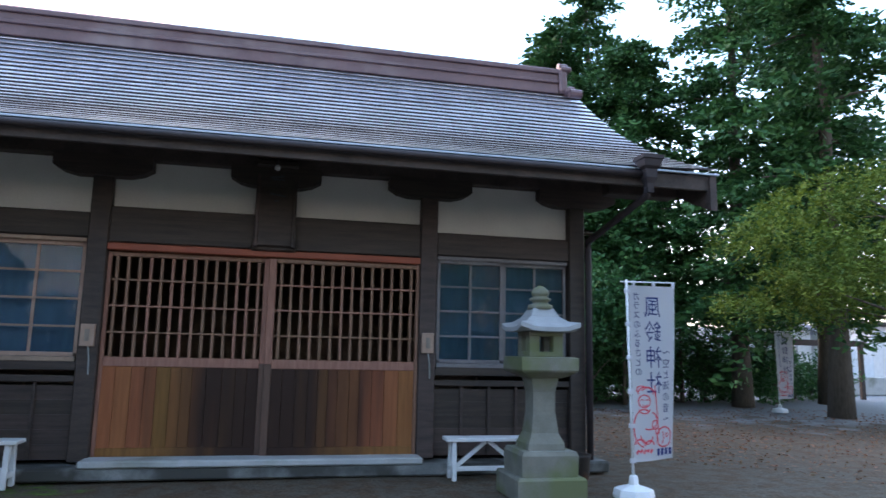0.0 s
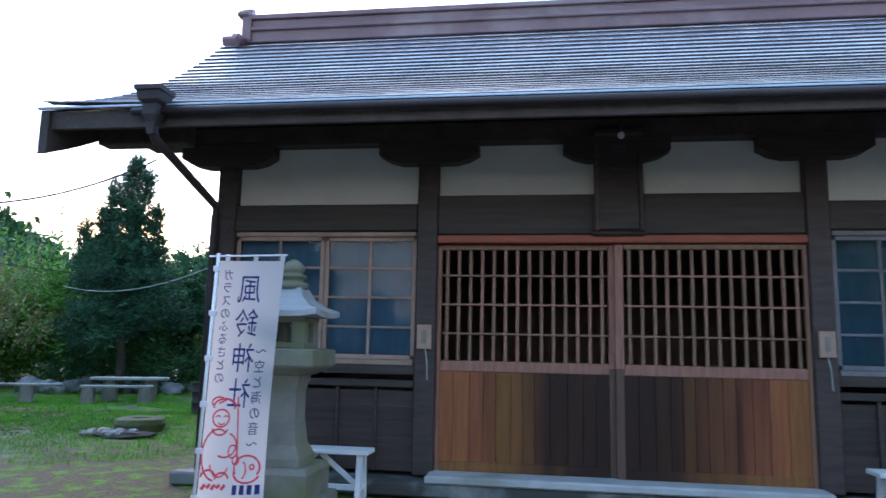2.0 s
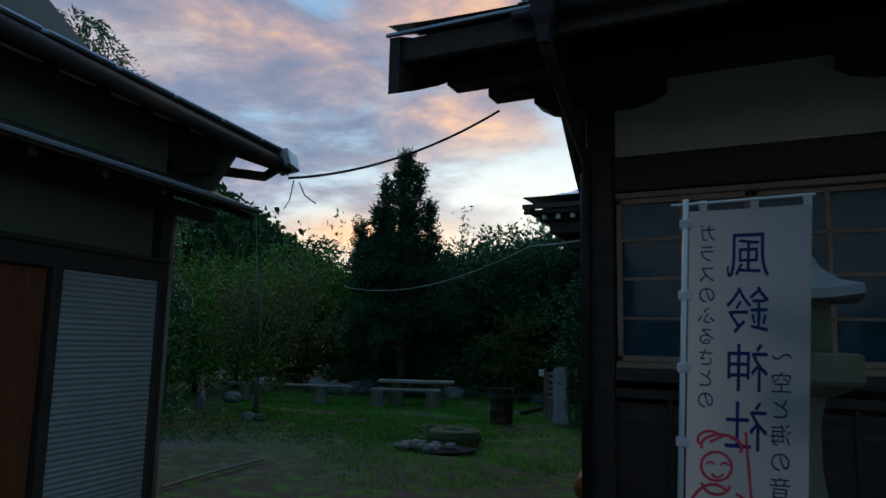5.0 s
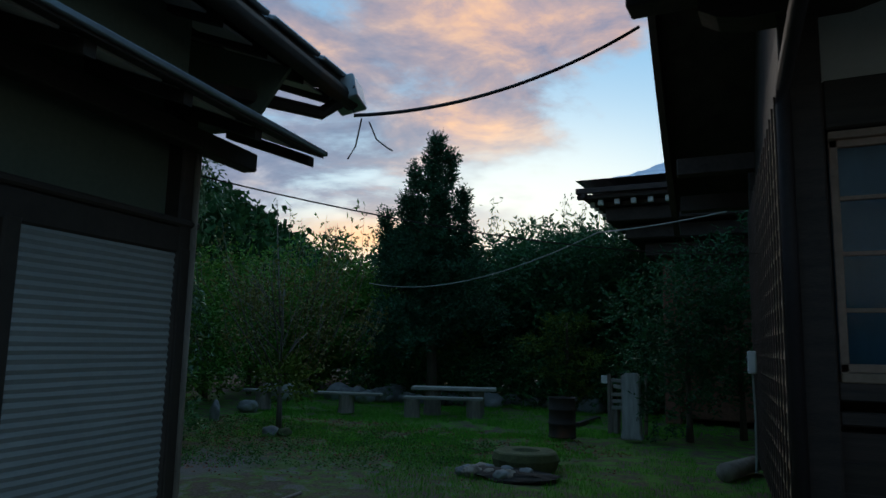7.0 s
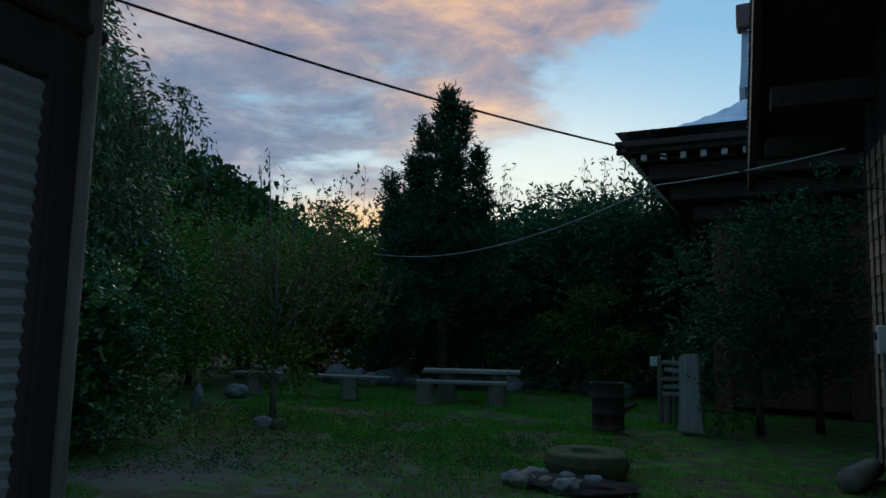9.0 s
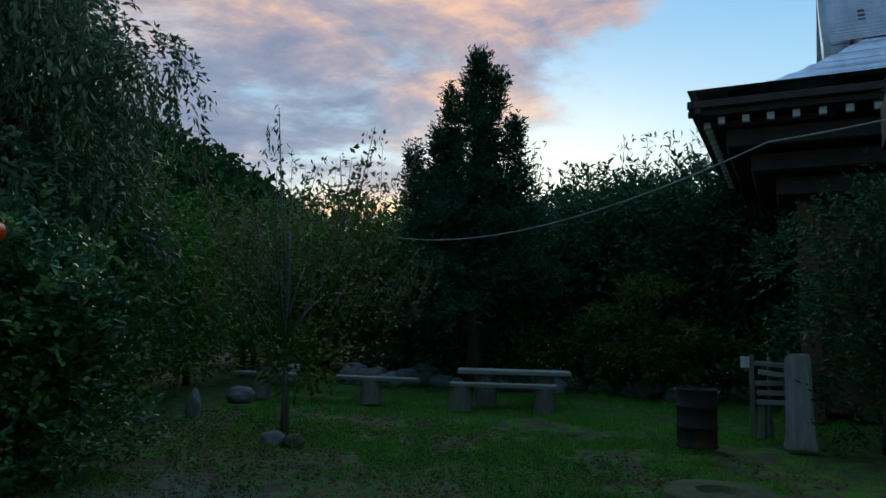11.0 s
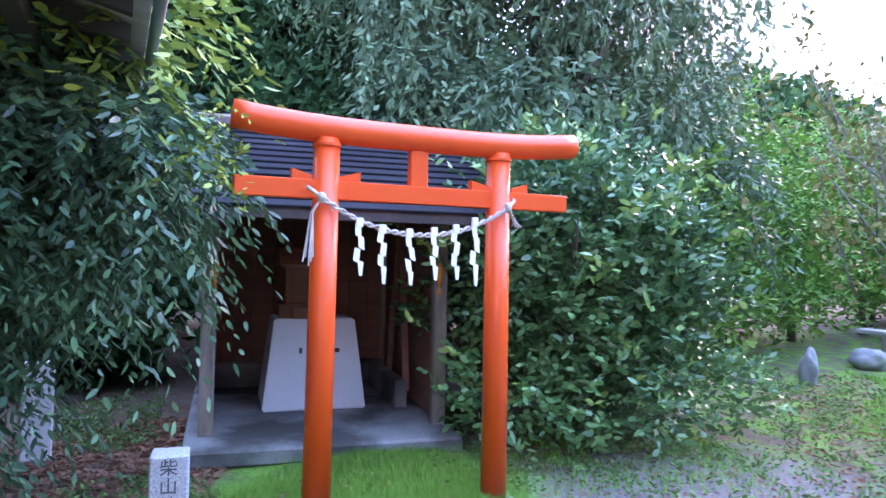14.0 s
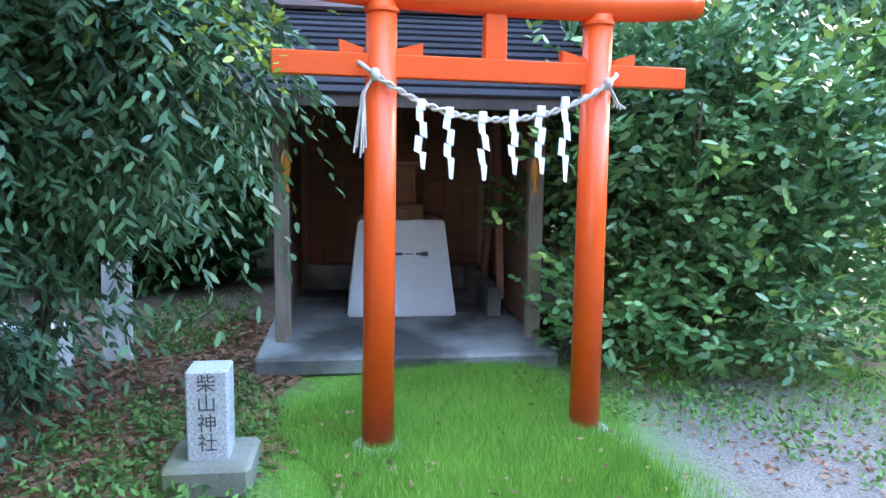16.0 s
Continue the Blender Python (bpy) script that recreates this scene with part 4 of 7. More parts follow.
def build_door(name, x0, x1, y):
    """A lattice sliding door: bars and rails above, upright boards below."""
    z0, z1, zm = 0.20, 2.44, 1.22
    door = thing(name, ((x0 + x1) / 2, y, z0), "closed reddish lattice sliding door with plank lower half", "door", kind="structure")
    w, h, m = x1 - x0, z1 - z0, zm - z0
    meet = 1 if x0 < -0.5 else -1
    wide = 0.085
    for sgn in (-1, 1):
        x = sgn * (w / 2 - wide / 2)
        if sgn == meet:
            part("stile", box((wide, 0.045, h - m), (x, 0, (h + m) / 2), 0.006), LATTICE_WOOD, door)
            part("stile", box((wide, 0.046, m), (x, 0, m / 2), 0.006), STILE_DARK, door)
        else:
            part("stile", box((0.04, 0.045, h), (sgn * (w / 2 - 0.02), 0, h / 2), 0.006), LATTICE_WOOD, door)
    a, b = (-w / 2 + 0.04, w / 2 - wide) if meet == 1 else (-w / 2 + wide, w / 2 - 0.04)
    inner, mid = b - a, (a + b) / 2
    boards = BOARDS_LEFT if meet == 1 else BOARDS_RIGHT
    part("rail", box((inner, 0.045, 0.05), (mid, 0, h - 0.025), 0.006), LATTICE_WOOD, door)
    part("rail", box((inner, 0.045, 0.105), (mid, 0, m), 0.006), LATTICE_WOOD, door)
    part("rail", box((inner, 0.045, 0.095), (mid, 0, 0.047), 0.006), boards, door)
    n = 14
    for k in range(n):
        x = a + inner * (k + 0.5) / n
        part("lattice_bar", box((0.034, 0.026, h - m - 0.10), (x, 0.004, (h + m) / 2), 0.004), LATTICE_WOOD, door)
    for k in range(1, 4):
        part("cross_bar", box((inner, 0.014, 0.022), (mid, -0.016, m + 0.03 + (h - m - 0.05) * k / 4), 0.003), LATTICE_WOOD, door)
    x = a
    rng = random.Random(int(x0 * 10) + 7)
    while x < b - 0.02:
        wd = min(rng.uniform(0.11, 0.17), b - x)
        if b - x - wd < 0.05:
            wd = b - x
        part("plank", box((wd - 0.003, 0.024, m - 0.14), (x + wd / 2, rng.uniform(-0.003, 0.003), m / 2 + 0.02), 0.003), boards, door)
        x += wd


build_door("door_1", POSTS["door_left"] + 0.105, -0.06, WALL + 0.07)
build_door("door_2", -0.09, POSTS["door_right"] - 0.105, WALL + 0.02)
lintel = part("trim", box((3.54, 0.16, 0.08), (-0.075, WALL + 0.03, 2.49), 0.01), material("red_lintel_wood", (0.42, 0.10, 0.05), (0.26, 0.06, 0.03), scale=4, fine=40, stretch=(1, 8, 8), rough=0.55))
tagged(lintel, "reddish wooden lintel over the lattice doors", "trim", kind="structure")


def build_plinth():
    ob = part("hall_plinth", box((8.5, 5.3, 0.13), (-0.2, 11.0, 0.065), 0.02), SLAB)
    tagged(ob, "low stained concrete plinth under the hall", "plinth", kind="structure")
    ob = part("door_step", box((3.62, 0.34, 0.075), (-0.075, WALL - 0.12, 0.168), 0.015), CONCRETE)
    tagged(ob, "pale worn concrete door step", "step", kind="structure")


build_plinth()


def build_side_siding():
    """Lapped boards under upright battens on the side wall, top to bottom."""
    x = POSTS["corner_left"] - 0.085
    wall = thing("side_siding", (x, WALL + 0.2, 0.15), "weathered lapped boards with upright battens on the hall side", "wall", kind="structure", rz=5.3)
    data = None
    for r in range(17):
        for c in range(6):
            if data is None:
                bm = box((0.02, 0.735, 0.172), (0, 0, 0), 0.003)
                ob = part("board", bm, SIDING, wall)
                data = ob.data
            else:
                ob = link_mesh("board", data, SIDING, wall)
            ob.matrix_basis = pose(-0.012, 0.37 + c * 0.74, 0.10 + r * 0.165, 0, 4, 0)
    bat = None
    for c in range(20):
        if bat is None:
            ob = part("batten", box((0.014, 0.03, 2.8), (0, 0, 0), 0.003), DARK_WOOD, wall)
            bat = ob.data
        else:
            ob = link_mesh("batten", bat, DARK_WOOD, wall)
        ob.matrix_basis = pose(-0.030, 0.05 + c * 0.232, 1.42)


build_side_siding()


# ---- stone lanterns, banners, benches before the hall ----
def build_lantern(at, curled, label):
    ob = thing("stone_lantern", at, label, "lantern", "lanterns before the hall")
    q = math.pi / 4
    r2 = math.sqrt(2) / 2
    part("base_slab", lathe([(0.35 * r2 * 2, 0.0), (0.35 * r2 * 2, 0.20), (0.335 * r2 * 2, 0.22)], seg=4, turn=q), GRANITE, ob)
    part("plinth_block", lathe([(0.285 * r2 * 2, 0.22), (0.29 * r2 * 2, 0.42), (0.27 * r2 * 2, 0.46)], seg=4, turn=q), GRANITE, ob)
    shaft = [(0.25, 0.46), (0.245, 0.52), (0.185, 0.62), (0.152, 0.82), (0.152, 1.02), (0.19, 1.16)]
    part("shaft", lathe([(r * 1.08, z) for r, z in shaft], seg=4, turn=q), GRANITE, ob)
    part("platform", lathe([(0.24, 1.16), (0.40, 1.22), (0.42, 1.24), (0.42, 1.36), (0.38, 1.37)], seg=4, turn=q), GRANITE, ob)
    fire = part("fire_box", box((0.36, 0.36, 0.05), (0, 0, 1.395), 0.006), GRANITE, ob)
    part("fire_box_top", box((0.36, 0.36, 0.05), (0, 0, 1.60), 0.006), GRANITE, ob)
    for sx in (-1, 1):
        for sy in (-1, 1):
            part("fire_box_post", box((0.11, 0.11, 0.17), (sx * 0.125, sy * 0.125, 1.495), 0.008), GRANITE, ob)
    bm = bmesh.new()
    n = 24
    rings = []
    for f, z in ((1.0, 0.0), (1.0, 0.045), (0.72, 0.085), (0.48, 0.15), (0.33, 0.24)):
        ring = []
        for k in range(n):
            a = 2 * math.pi * k / n + q
            sq = 1 / max(abs(math.cos(a)), abs(math.sin(a)))
            corner = (sq - 1) / 0.414
            ring.append(bm.verts.new((0.315 * f * sq * math.cos(a), 0.315 * f * sq * math.sin(a), 1.62 + z + (curled * corner ** 2 * f ** 3))))
        rings.append(ring)
    for a, b in zip(rings, rings[1:]):
        for k in range(n):
            bm.faces.new((a[k], a[(k + 1) % n], b[(k + 1) % n], b[k]))
    bm.faces.new(rings[-1])
    bm.faces.new(rings[0][::-1])
    part("cap", bm, GRANITE_ROOF, ob, "pale sweeping stone cap")
    part("finial", lathe([(0.13, 1.85), (0.13, 1.90), (0.085, 1.91), (0.08, 1.935), (0.11, 1.945), (0.115, 1.965), (0.07, 1.985), (0.09, 2.0), (0.095, 2.03), (0.06, 2.075), (0.02, 2.10)], seg=14), GRANITE, ob, "", True)
    return ob


build_lantern((2.70, 7.15, 0), 0.05, "grey stone lantern with a pale sweeping cap")
build_lantern((-2.83, 7.18, 0), 0.02, "mossy weathered stone lantern with a chipped cap")


def build_banner(at, lean, phase, label, tall=2.155):
    """A mesh-backed shop banner on a pole; the print shows through mirrored."""
    ob = thing("banner", at, label, "banner", "banners before the hall")
    part("pole", tube([(0, 0, 0.12), (lean[0], lean[1], tall + 0.025)], 0.013, 10), PLASTIC_WHITE, ob, "", True)
    part("cross_bar", tube([(lean[0] - 0.07, lean[1], tall), (lean[0] + 0.55, lean[1], tall + 0.01)], 0.007, 8), PLASTIC_WHITE, ob)
    base = lathe([(0.20, 0.0), (0.205, 0.03), (0.19, 0.09), (0.10, 0.115), (0.05, 0.13), (0.04, 0.21), (0.03, 0.22)], seg=8, turn=math.pi / 8)
    part("foot", base, PLASTIC_WHITE, ob, "white plastic water foot")
    w, top, low = 0.52, tall - 0.035, tall - 1.81

    def at_cloth(u, v):
        """u across from the pole, v down."""
        z = top - (top - low) * v
        f = z / 2.18
        x = lean[0] * f + 0.02 + w * u * (1 - 0.05 * v)
        y = lean[1] * f + 0.05 * math.sin(3.2 * u + 2.6 * v + phase) * u * (0.25 + v) + 0.07 * v * u * math.sin(phase)
        return Vector((x, y, z + 0.02 * u * v))

    bm = bmesh.new()
    nu, nv = 14, 36
    g = [[bm.verts.new(at_cloth(a / nu, b / nv)) for a in range(nu + 1)] for b in range(nv + 1)]
    for r1, r2 in zip(g, g[1:]):
        for k in range(nu):
            bm.faces.new((r1[k], r1[k + 1], r2[k + 1], r2[k]))
    cloth = part("cloth", bm, CLOTH, ob, "white cloth printed in blue and red", True)
    for k in range(6):
        z = top - 0.06 - k * 0.34
        f = z / 2.18
        part("pole_tab", box((0.06, 0.028, 0.045), (lean[0] * f + 0.005, lean[1] * f, z), 0.005), CLOTH, ob)
    for u in (0.12, 0.55, 0.97):
        p = at_cloth(u, 0)
        part("top_tab", box((0.035, 0.01, 0.06), (p.x, p.y, p.z + 0.02), 0.003), CLOTH, ob)

    def lay(body, size, u, v, mat, stretch=1.0):
        t = text_mesh("print", body, size, mat, cloth, Matrix(), mirror=True)
        c = at_cloth(u, v)
        for vert in t.data.vertices:
            uu, vv = u + vert.co.x / w, v - vert.co.y * stretch / (top - low)
            vert.co = at_cloth(uu, vv) + Vector((0, -0.004, 0))
        return t

    for k, ch in enumerate("風鈴神社"):
        lay(ch, 0.195, 0.50, 0.13 + 0.147 * k, INK_BLUE, 1.2)
    for k, ch in enumerate("ガラスのふるさとの"):
        lay(ch, 0.082, 0.16, 0.065 + 0.0545 * k, INK_BLUE, 1.1)
    for k, ch in enumerate("〜空と海の音〜"):
        lay(ch, 0.092, 0.78, 0.39 + 0.064 * k, INK_BLUE, 1.1)

    def stroke(name, pts, width, mat):
        sb = bmesh.new()
        prev = None
        for k, (u, v) in enumerate(pts):
            a, b = pts[max(k - 1, 0)], pts[min(k + 1, len(pts) - 1)]
            du, dv = (b[0] - a[0]) * w, (b[1] - a[1]) * (top - low)
            ln = math.hypot(du, dv) or 1
            ox, oy = -dv / ln * width / w / 2, du / ln * width / (top - low) / 2
            pair = [sb.verts.new(at_cloth(u + ox, v + oy) + Vector((0, -0.005, 0))), sb.verts.new(at_cloth(u - ox, v - oy) + Vector((0, -0.005, 0)))]
            if prev:
                sb.faces.new((prev[0], pair[0], pair[1], prev[1]))
            prev = pair
        part(name, sb, mat, cloth)

    def ring(cu, cv, ru, rv, a0=0.0, a1=360.0, n=16):
        return [(cu + ru * math.cos(radians(a0 + (a1 - a0) * k / n)), cv + rv * math.sin(radians(a0 + (a1 - a0) * k / n))) for k in range(n + 1)]

    # the red drawing, reduced to plain looping strokes, a rod and a fish
    for cu, cv, ru, rv, a0, a1, wd in ((0.26, 0.665, 0.13, 0.036, 0, 360, 0.013), (0.30, 0.615, 0.17, 0.030, 165, 385, 0.014), (0.20, 0.60, 0.10, 0.022, 150, 330, 0.013),
                                       (0.26, 0.705, 0.12, 0.030, 10, 175, 0.013), (0.21, 0.662, 0.03, 0.007, 180, 360, 0.010), (0.33, 0.662, 0.03, 0.007, 180, 360, 0.010),
                                       (0.27, 0.682, 0.045, 0.010, 0, 180, 0.010), (0.24, 0.815, 0.23, 0.105, 95, 300, 0.014), (0.36, 0.775, 0.19, 0.050, -70, 120, 0.013),
                                       (0.30, 0.845, 0.15, 0.060, 20, 170, 0.012), (0.50, 0.80, 0.07, 0.026, 0, 360, 0.012), (0.56, 0.835, 0.05, 0.018, 0, 360, 0.012),
                                       (0.74, 0.865, 0.19, 0.050, 150, 395, 0.015), (0.74, 0.885, 0.19, 0.042, 20, 200, 0.015), (0.82, 0.862, 0.030, 0.010, 0, 360, 0.013),
                                       (0.66, 0.875, 0.07, 0.036, -70, 70, 0.011), (0.14, 0.905, 0.11, 0.028, 180, 350, 0.016), (0.36, 0.915, 0.11, 0.028, 180, 350, 0.016)):
        stroke("red_line", ring(cu, cv, ru, rv, a0, a1), wd, INK_RED)
    stroke("red_line", [(0.50 + 0.007 * k, 0.575 + 0.021 * k) for k in range(14)], 0.012, INK_RED)
    stroke("red_line", [(0.20, 0.605), (0.34, 0.585), (0.44, 0.60)], 0.013, INK_RED)
    for k in range(5):
        stroke("red_line", [(0.05 + 0.08 * k, 0.955 - 0.006 * (k % 2)), (0.11 + 0.08 * k, 0.935)], 0.026, INK_RED)
    for k in range(4):
        stroke("blue_bar", [(0.55 + 0.11 * k, 0.955), (0.62 + 0.11 * k, 0.955)], 0.07, INK_BLUE)
    return ob


build_banner((-3.335, 6.70, 0), (0.085, -0.02), 0.6, "white banner with mirrored blue characters and red drawing on a pole", 2.06)
build_banner((3.60, 6.92, 0), (-0.05, -0.02), 2.2, "white banner with blue characters and red drawing in a white foot")


def build_bench(at, rz=0):
    ob = thing("white_bench", at, "white-painted wooden bench with crossed legs against the hall", "bench", "white benches by the hall", rz=rz)
    part("seat", box((0.98, 0.26, 0.04), (0, 0, 0.44), 0.006), WHITE_PAINT, ob)
    for x in (-0.40, 0.40):
        for y in (-0.09, 0.09):
            part("leg", box((0.05, 0.05, 0.42), (x, y, 0.21), 0.005, rot=(6 * (1 if y > 0 else -1), 0, 0)), WHITE_PAINT, ob)
        part("cross_rail", box((0.04, 0.20, 0.05), (x, 0, 0.12), 0.005), WHITE_PAINT, ob)
    part("stretcher", box((0.84, 0.04, 0.05), (0, -0.03, 0.12), 0.005), WHITE_PAINT, ob)
    for s in (-1, 1):
        part("brace", box((0.46, 0.03, 0.045), (s * 0.20, -0.02, 0.27), 0.005, rot=(0, s * 38, 0)), WHITE_PAINT, ob)
    return ob


BENCH = build_bench((2.42, 8.10, 0.0))
copy_thing(BENCH, pose(-2.83, 8.10, 0.0))


# ---- the house across the passage ----
def build_house():
    h = thing("neighbour_house", (-6.794, 6.68, 0), "dim old house with a pent roof, gutters and pale ribbed shutter", "building", rz=8)
    deep, long = 4.2, 7.5
    part("wall", box((0.14, long, 3.0), (-0.07, -long / 2, 1.5), 0), HOUSE_WALL, h, "dull greenish plaster wall")
    part("wall", box((deep, 0.14, 2.8), (-deep / 2 - 0.14, -0.07, 1.4), 0), HOUSE_WALL, h)
    part("wall", box((deep, 0.14, 2.8), (-deep / 2 - 0.14, -long + 0.07, 1.4), 0), HOUSE_WALL, h)
    part("wall", box((0.14, long, 2.8), (-deep - 0.2, -long / 2, 1.4), 0), HOUSE_WALL, h)
    part("corner_post", box((0.17, 0.09, 2.4), (0.00, -0.043, 1.2), 0.01), HOUSE_DARK, h)
    part("corner_pole", tube([(0.085, 0.012, 0.0), (0.085, 0.012, 2.24)], 0.017, 10), LOG_WOOD, h, "thin pale pole at the house corner", True)
    # ribbed shutter box, its ribs a little uneven
    bm = bmesh.new()
    rows = []
    n = 96
    for k in range(n + 1):
        row = []
        for j in range(9):
            f = j / 8
            z = 0.20 + 1.555 * k / n + (0.005 * noise.noise(Vector((f * 2.2, k * 0.35, 3))) if 0 < k < n else 0)
            row.append(bm.verts.new((0.070 + (0.007 if k % 2 else 0) + 0.002 * noise.noise(Vector((f * 3, k, 7))), -0.87 + 0.80 * f, z)))
        rows.append(row)
    for a, b in zip(rows, rows[1:]):
        for j in range(8):
            bm.faces.new((a[j], a[j + 1], b[j + 1], b[j]))
    shutter = part("shutter", bm, SHUTTER, h, "pale horizontally ribbed panel")
    for y in (-0.905, -0.035):
        part("shutter_frame", box((0.09, 0.07, 1.72), (0.045, y, 0.92), 0.008), HOUSE_DARK, h)
    part("shutter_frame", box((0.105, 1.90, 0.035), (0.045, -0.90, 1.895), 0.01), HOUSE_DARK, h)
    part("shutter_frame", box((0.085, 1.88, 0.125), (0.04, -0.90, 1.815), 0.01), HOUSE_DARK, h)
    part("shutter_frame", box((0.10, 0.80, 0.10), (0.05, -0.47, 0.14), 0.01), HOUSE_DARK, h)
    part("side_panel", box((0.03, 0.55, 1.6), (0.03, -1.22, 0.95), 0.005), DOOR_MID, h, "honey-coloured board panel")
    part("door_frame", box((0.08, 0.08, 1.9), (0.04, -1.54, 0.95), 0.008), HOUSE_DARK, h)
    # pent roof over the shutters
    outline = [(-0.02, 2.545), (0.54, 2.315), (0.54, 2.285), (-0.02, 2.49)]
    part("pent_roof", prism(outline, (-long, 0.39)), HOUSE_DARK, h)
    part("pent_edge", box((0.03, long + 0.4, 0.025), (0.545, -long / 2 + 0.2, 2.31), 0.004), TIN, h)
    for k in range(10):
        y = 0.34 - 0.46 * k
        part("pent_rafter", prism([(0.0, 2.475), (0.50, 2.285), (0.50, 2.235), (0.0, 2.415)], (y - 0.025, y + 0.025)), HOUSE_DARK, h)
    for k in range(9):
        y = 0.11 - 0.46 * k
        part("soffit_board", box((0.30, 0.40, 0.012), (0.26, y, 2.385), 0.002, rot=(0, 21, 0)), PLASTER, h)
    part("gable_board", prism([(-0.75, 2.48), (0.08, 2.48), (0.31, 2.80), (-0.75, 3.18)], (0.40, 0.425)), HOUSE_WALL, h)
    part("pent_beam", box((0.085, long, 0.095), (0.115, 0.385 - long / 2, 2.285), 0.006), HOUSE_DARK, h)
    # main eave with gutter, downpipe and tiles
    slope = [(0.36, 2.92), (-2.3, 3.87), (-2.3, 3.80), (0.36, 2.86)]
    part("roof_slope", prism(slope, (-long, 1.06)), HOUSE_DARK, h)
    back = [(-2.3, 3.87), (-5.0, 2.92), (-5.0, 2.86), (-2.3, 3.80)]
    part("roof_slope", prism(back, (-long, 1.06)), HOUSE_DARK, h)
    for k in range(14):
        y = 0.93 - 0.36 * k
        part("rafter", prism([(0.28, 2.85), (-0.6, 3.17), (-0.6, 3.10), (0.28, 2.78)], (y - 0.025, y + 0.025)), HOUSE_DARK, h)
    for k in range(9):
        y = 0.80 - 0.5 * k
        part("roof_tile", box((0.34, 0.46, 0.03), (0.23, y + 0.05, 2.99), 0.008, rot=(0, 20, 0)), TIN, h)
    part("gutter", tube([(0.36, 1.02, 2.82), (0.37, -2, 2.86), (0.38, -long, 2.92)], 0.055, 10), RUST, h, "brown rain gutter", True)
    cap = box((0.17, 0.26, 0.15), (0.34, 1.00, 2.86), 0.01, rot=(0, -14, 12))
    part("gutter_end", cap, TIN, h, "bent bright tin end of the gutter")
    part("downpipe", tube([(0.34, 0.90, 2.78), (0.26, 0.84, 2.70), (0.08, 0.40, 2.66), (-0.05, 0.08, 2.62)], 0.04, 8), RUST, h)
    for k in range(13):
        y = 0.75 - 0.36 * k
        part("soffit_board", box((0.36, 0.30, 0.012), (0.06, y, 2.90), 0.002, rot=(0, 20, 0)), PLASTER, h)
    # upper gable roof
    up = [(0.12, 2.95), (-1.6, 4.7), (-1.6, 4.62), (0.12, 2.86)]
    part("upper_roof", prism(up, (-long, -0.62)), HOUSE_DARK, h)
    up2 = [(-1.6, 4.7), (-3.6, 2.95), (-3.6, 2.86), (-1.6, 4.62)]
    part("upper_roof", prism(up2, (-long, -0.62)), HOUSE_DARK, h)
    part("upper_wall", prism([(-0.05, 2.9), (-1.6, 4.55), (-3.4, 2.9)], (-0.9, -0.8)), HOUSE_WALL, h)
    # back lean-to of corrugated sheet on rafters
    bm = bmesh.new()
    rows = []
    for k in range(61):
        x = -2.8 - 1.5 * k / 60
        z = 0.012 * math.sin(k * 1.9)
        rows.append((bm.verts.new((x, -0.1, 2.36 + z)), bm.verts.new((x, 1.46, 2.0 + z))))
    for a, b in zip(rows, rows[1:]):
        bm.faces.new((a[0], b[0], b[1], a[1]))
    part("lean_to_roof", bm, CORRUGATE, h, "corrugated lean-to sheet")
    for k in range(5):
        x = -2.9 - 0.32 * k
        part("lean_to_rafter", prism([(-0.05, 2.33), (1.40, 1.985), (1.40, 1.925), (-0.05, 2.27)], (x - 0.022, x + 0.022), axis="x"), HOUSE_DARK, h)
    part("lean_to_beam", box((1.5, 0.07, 0.08), (-3.55, 1.05, 1.95), 0.006), HOUSE_DARK, h)
    part("lean_to_gutter", tube([(-2.75, 1.48, 1.965), (-4.34, 1.48, 1.94)], 0.022, 8), TIN, h, "thin bright gutter", True)
    part("lean_to_post", box((0.07, 0.07, 2.2), (-4.22, 0.22, 1.1), 0.006), HOUSE_DARK, h)


build_house()


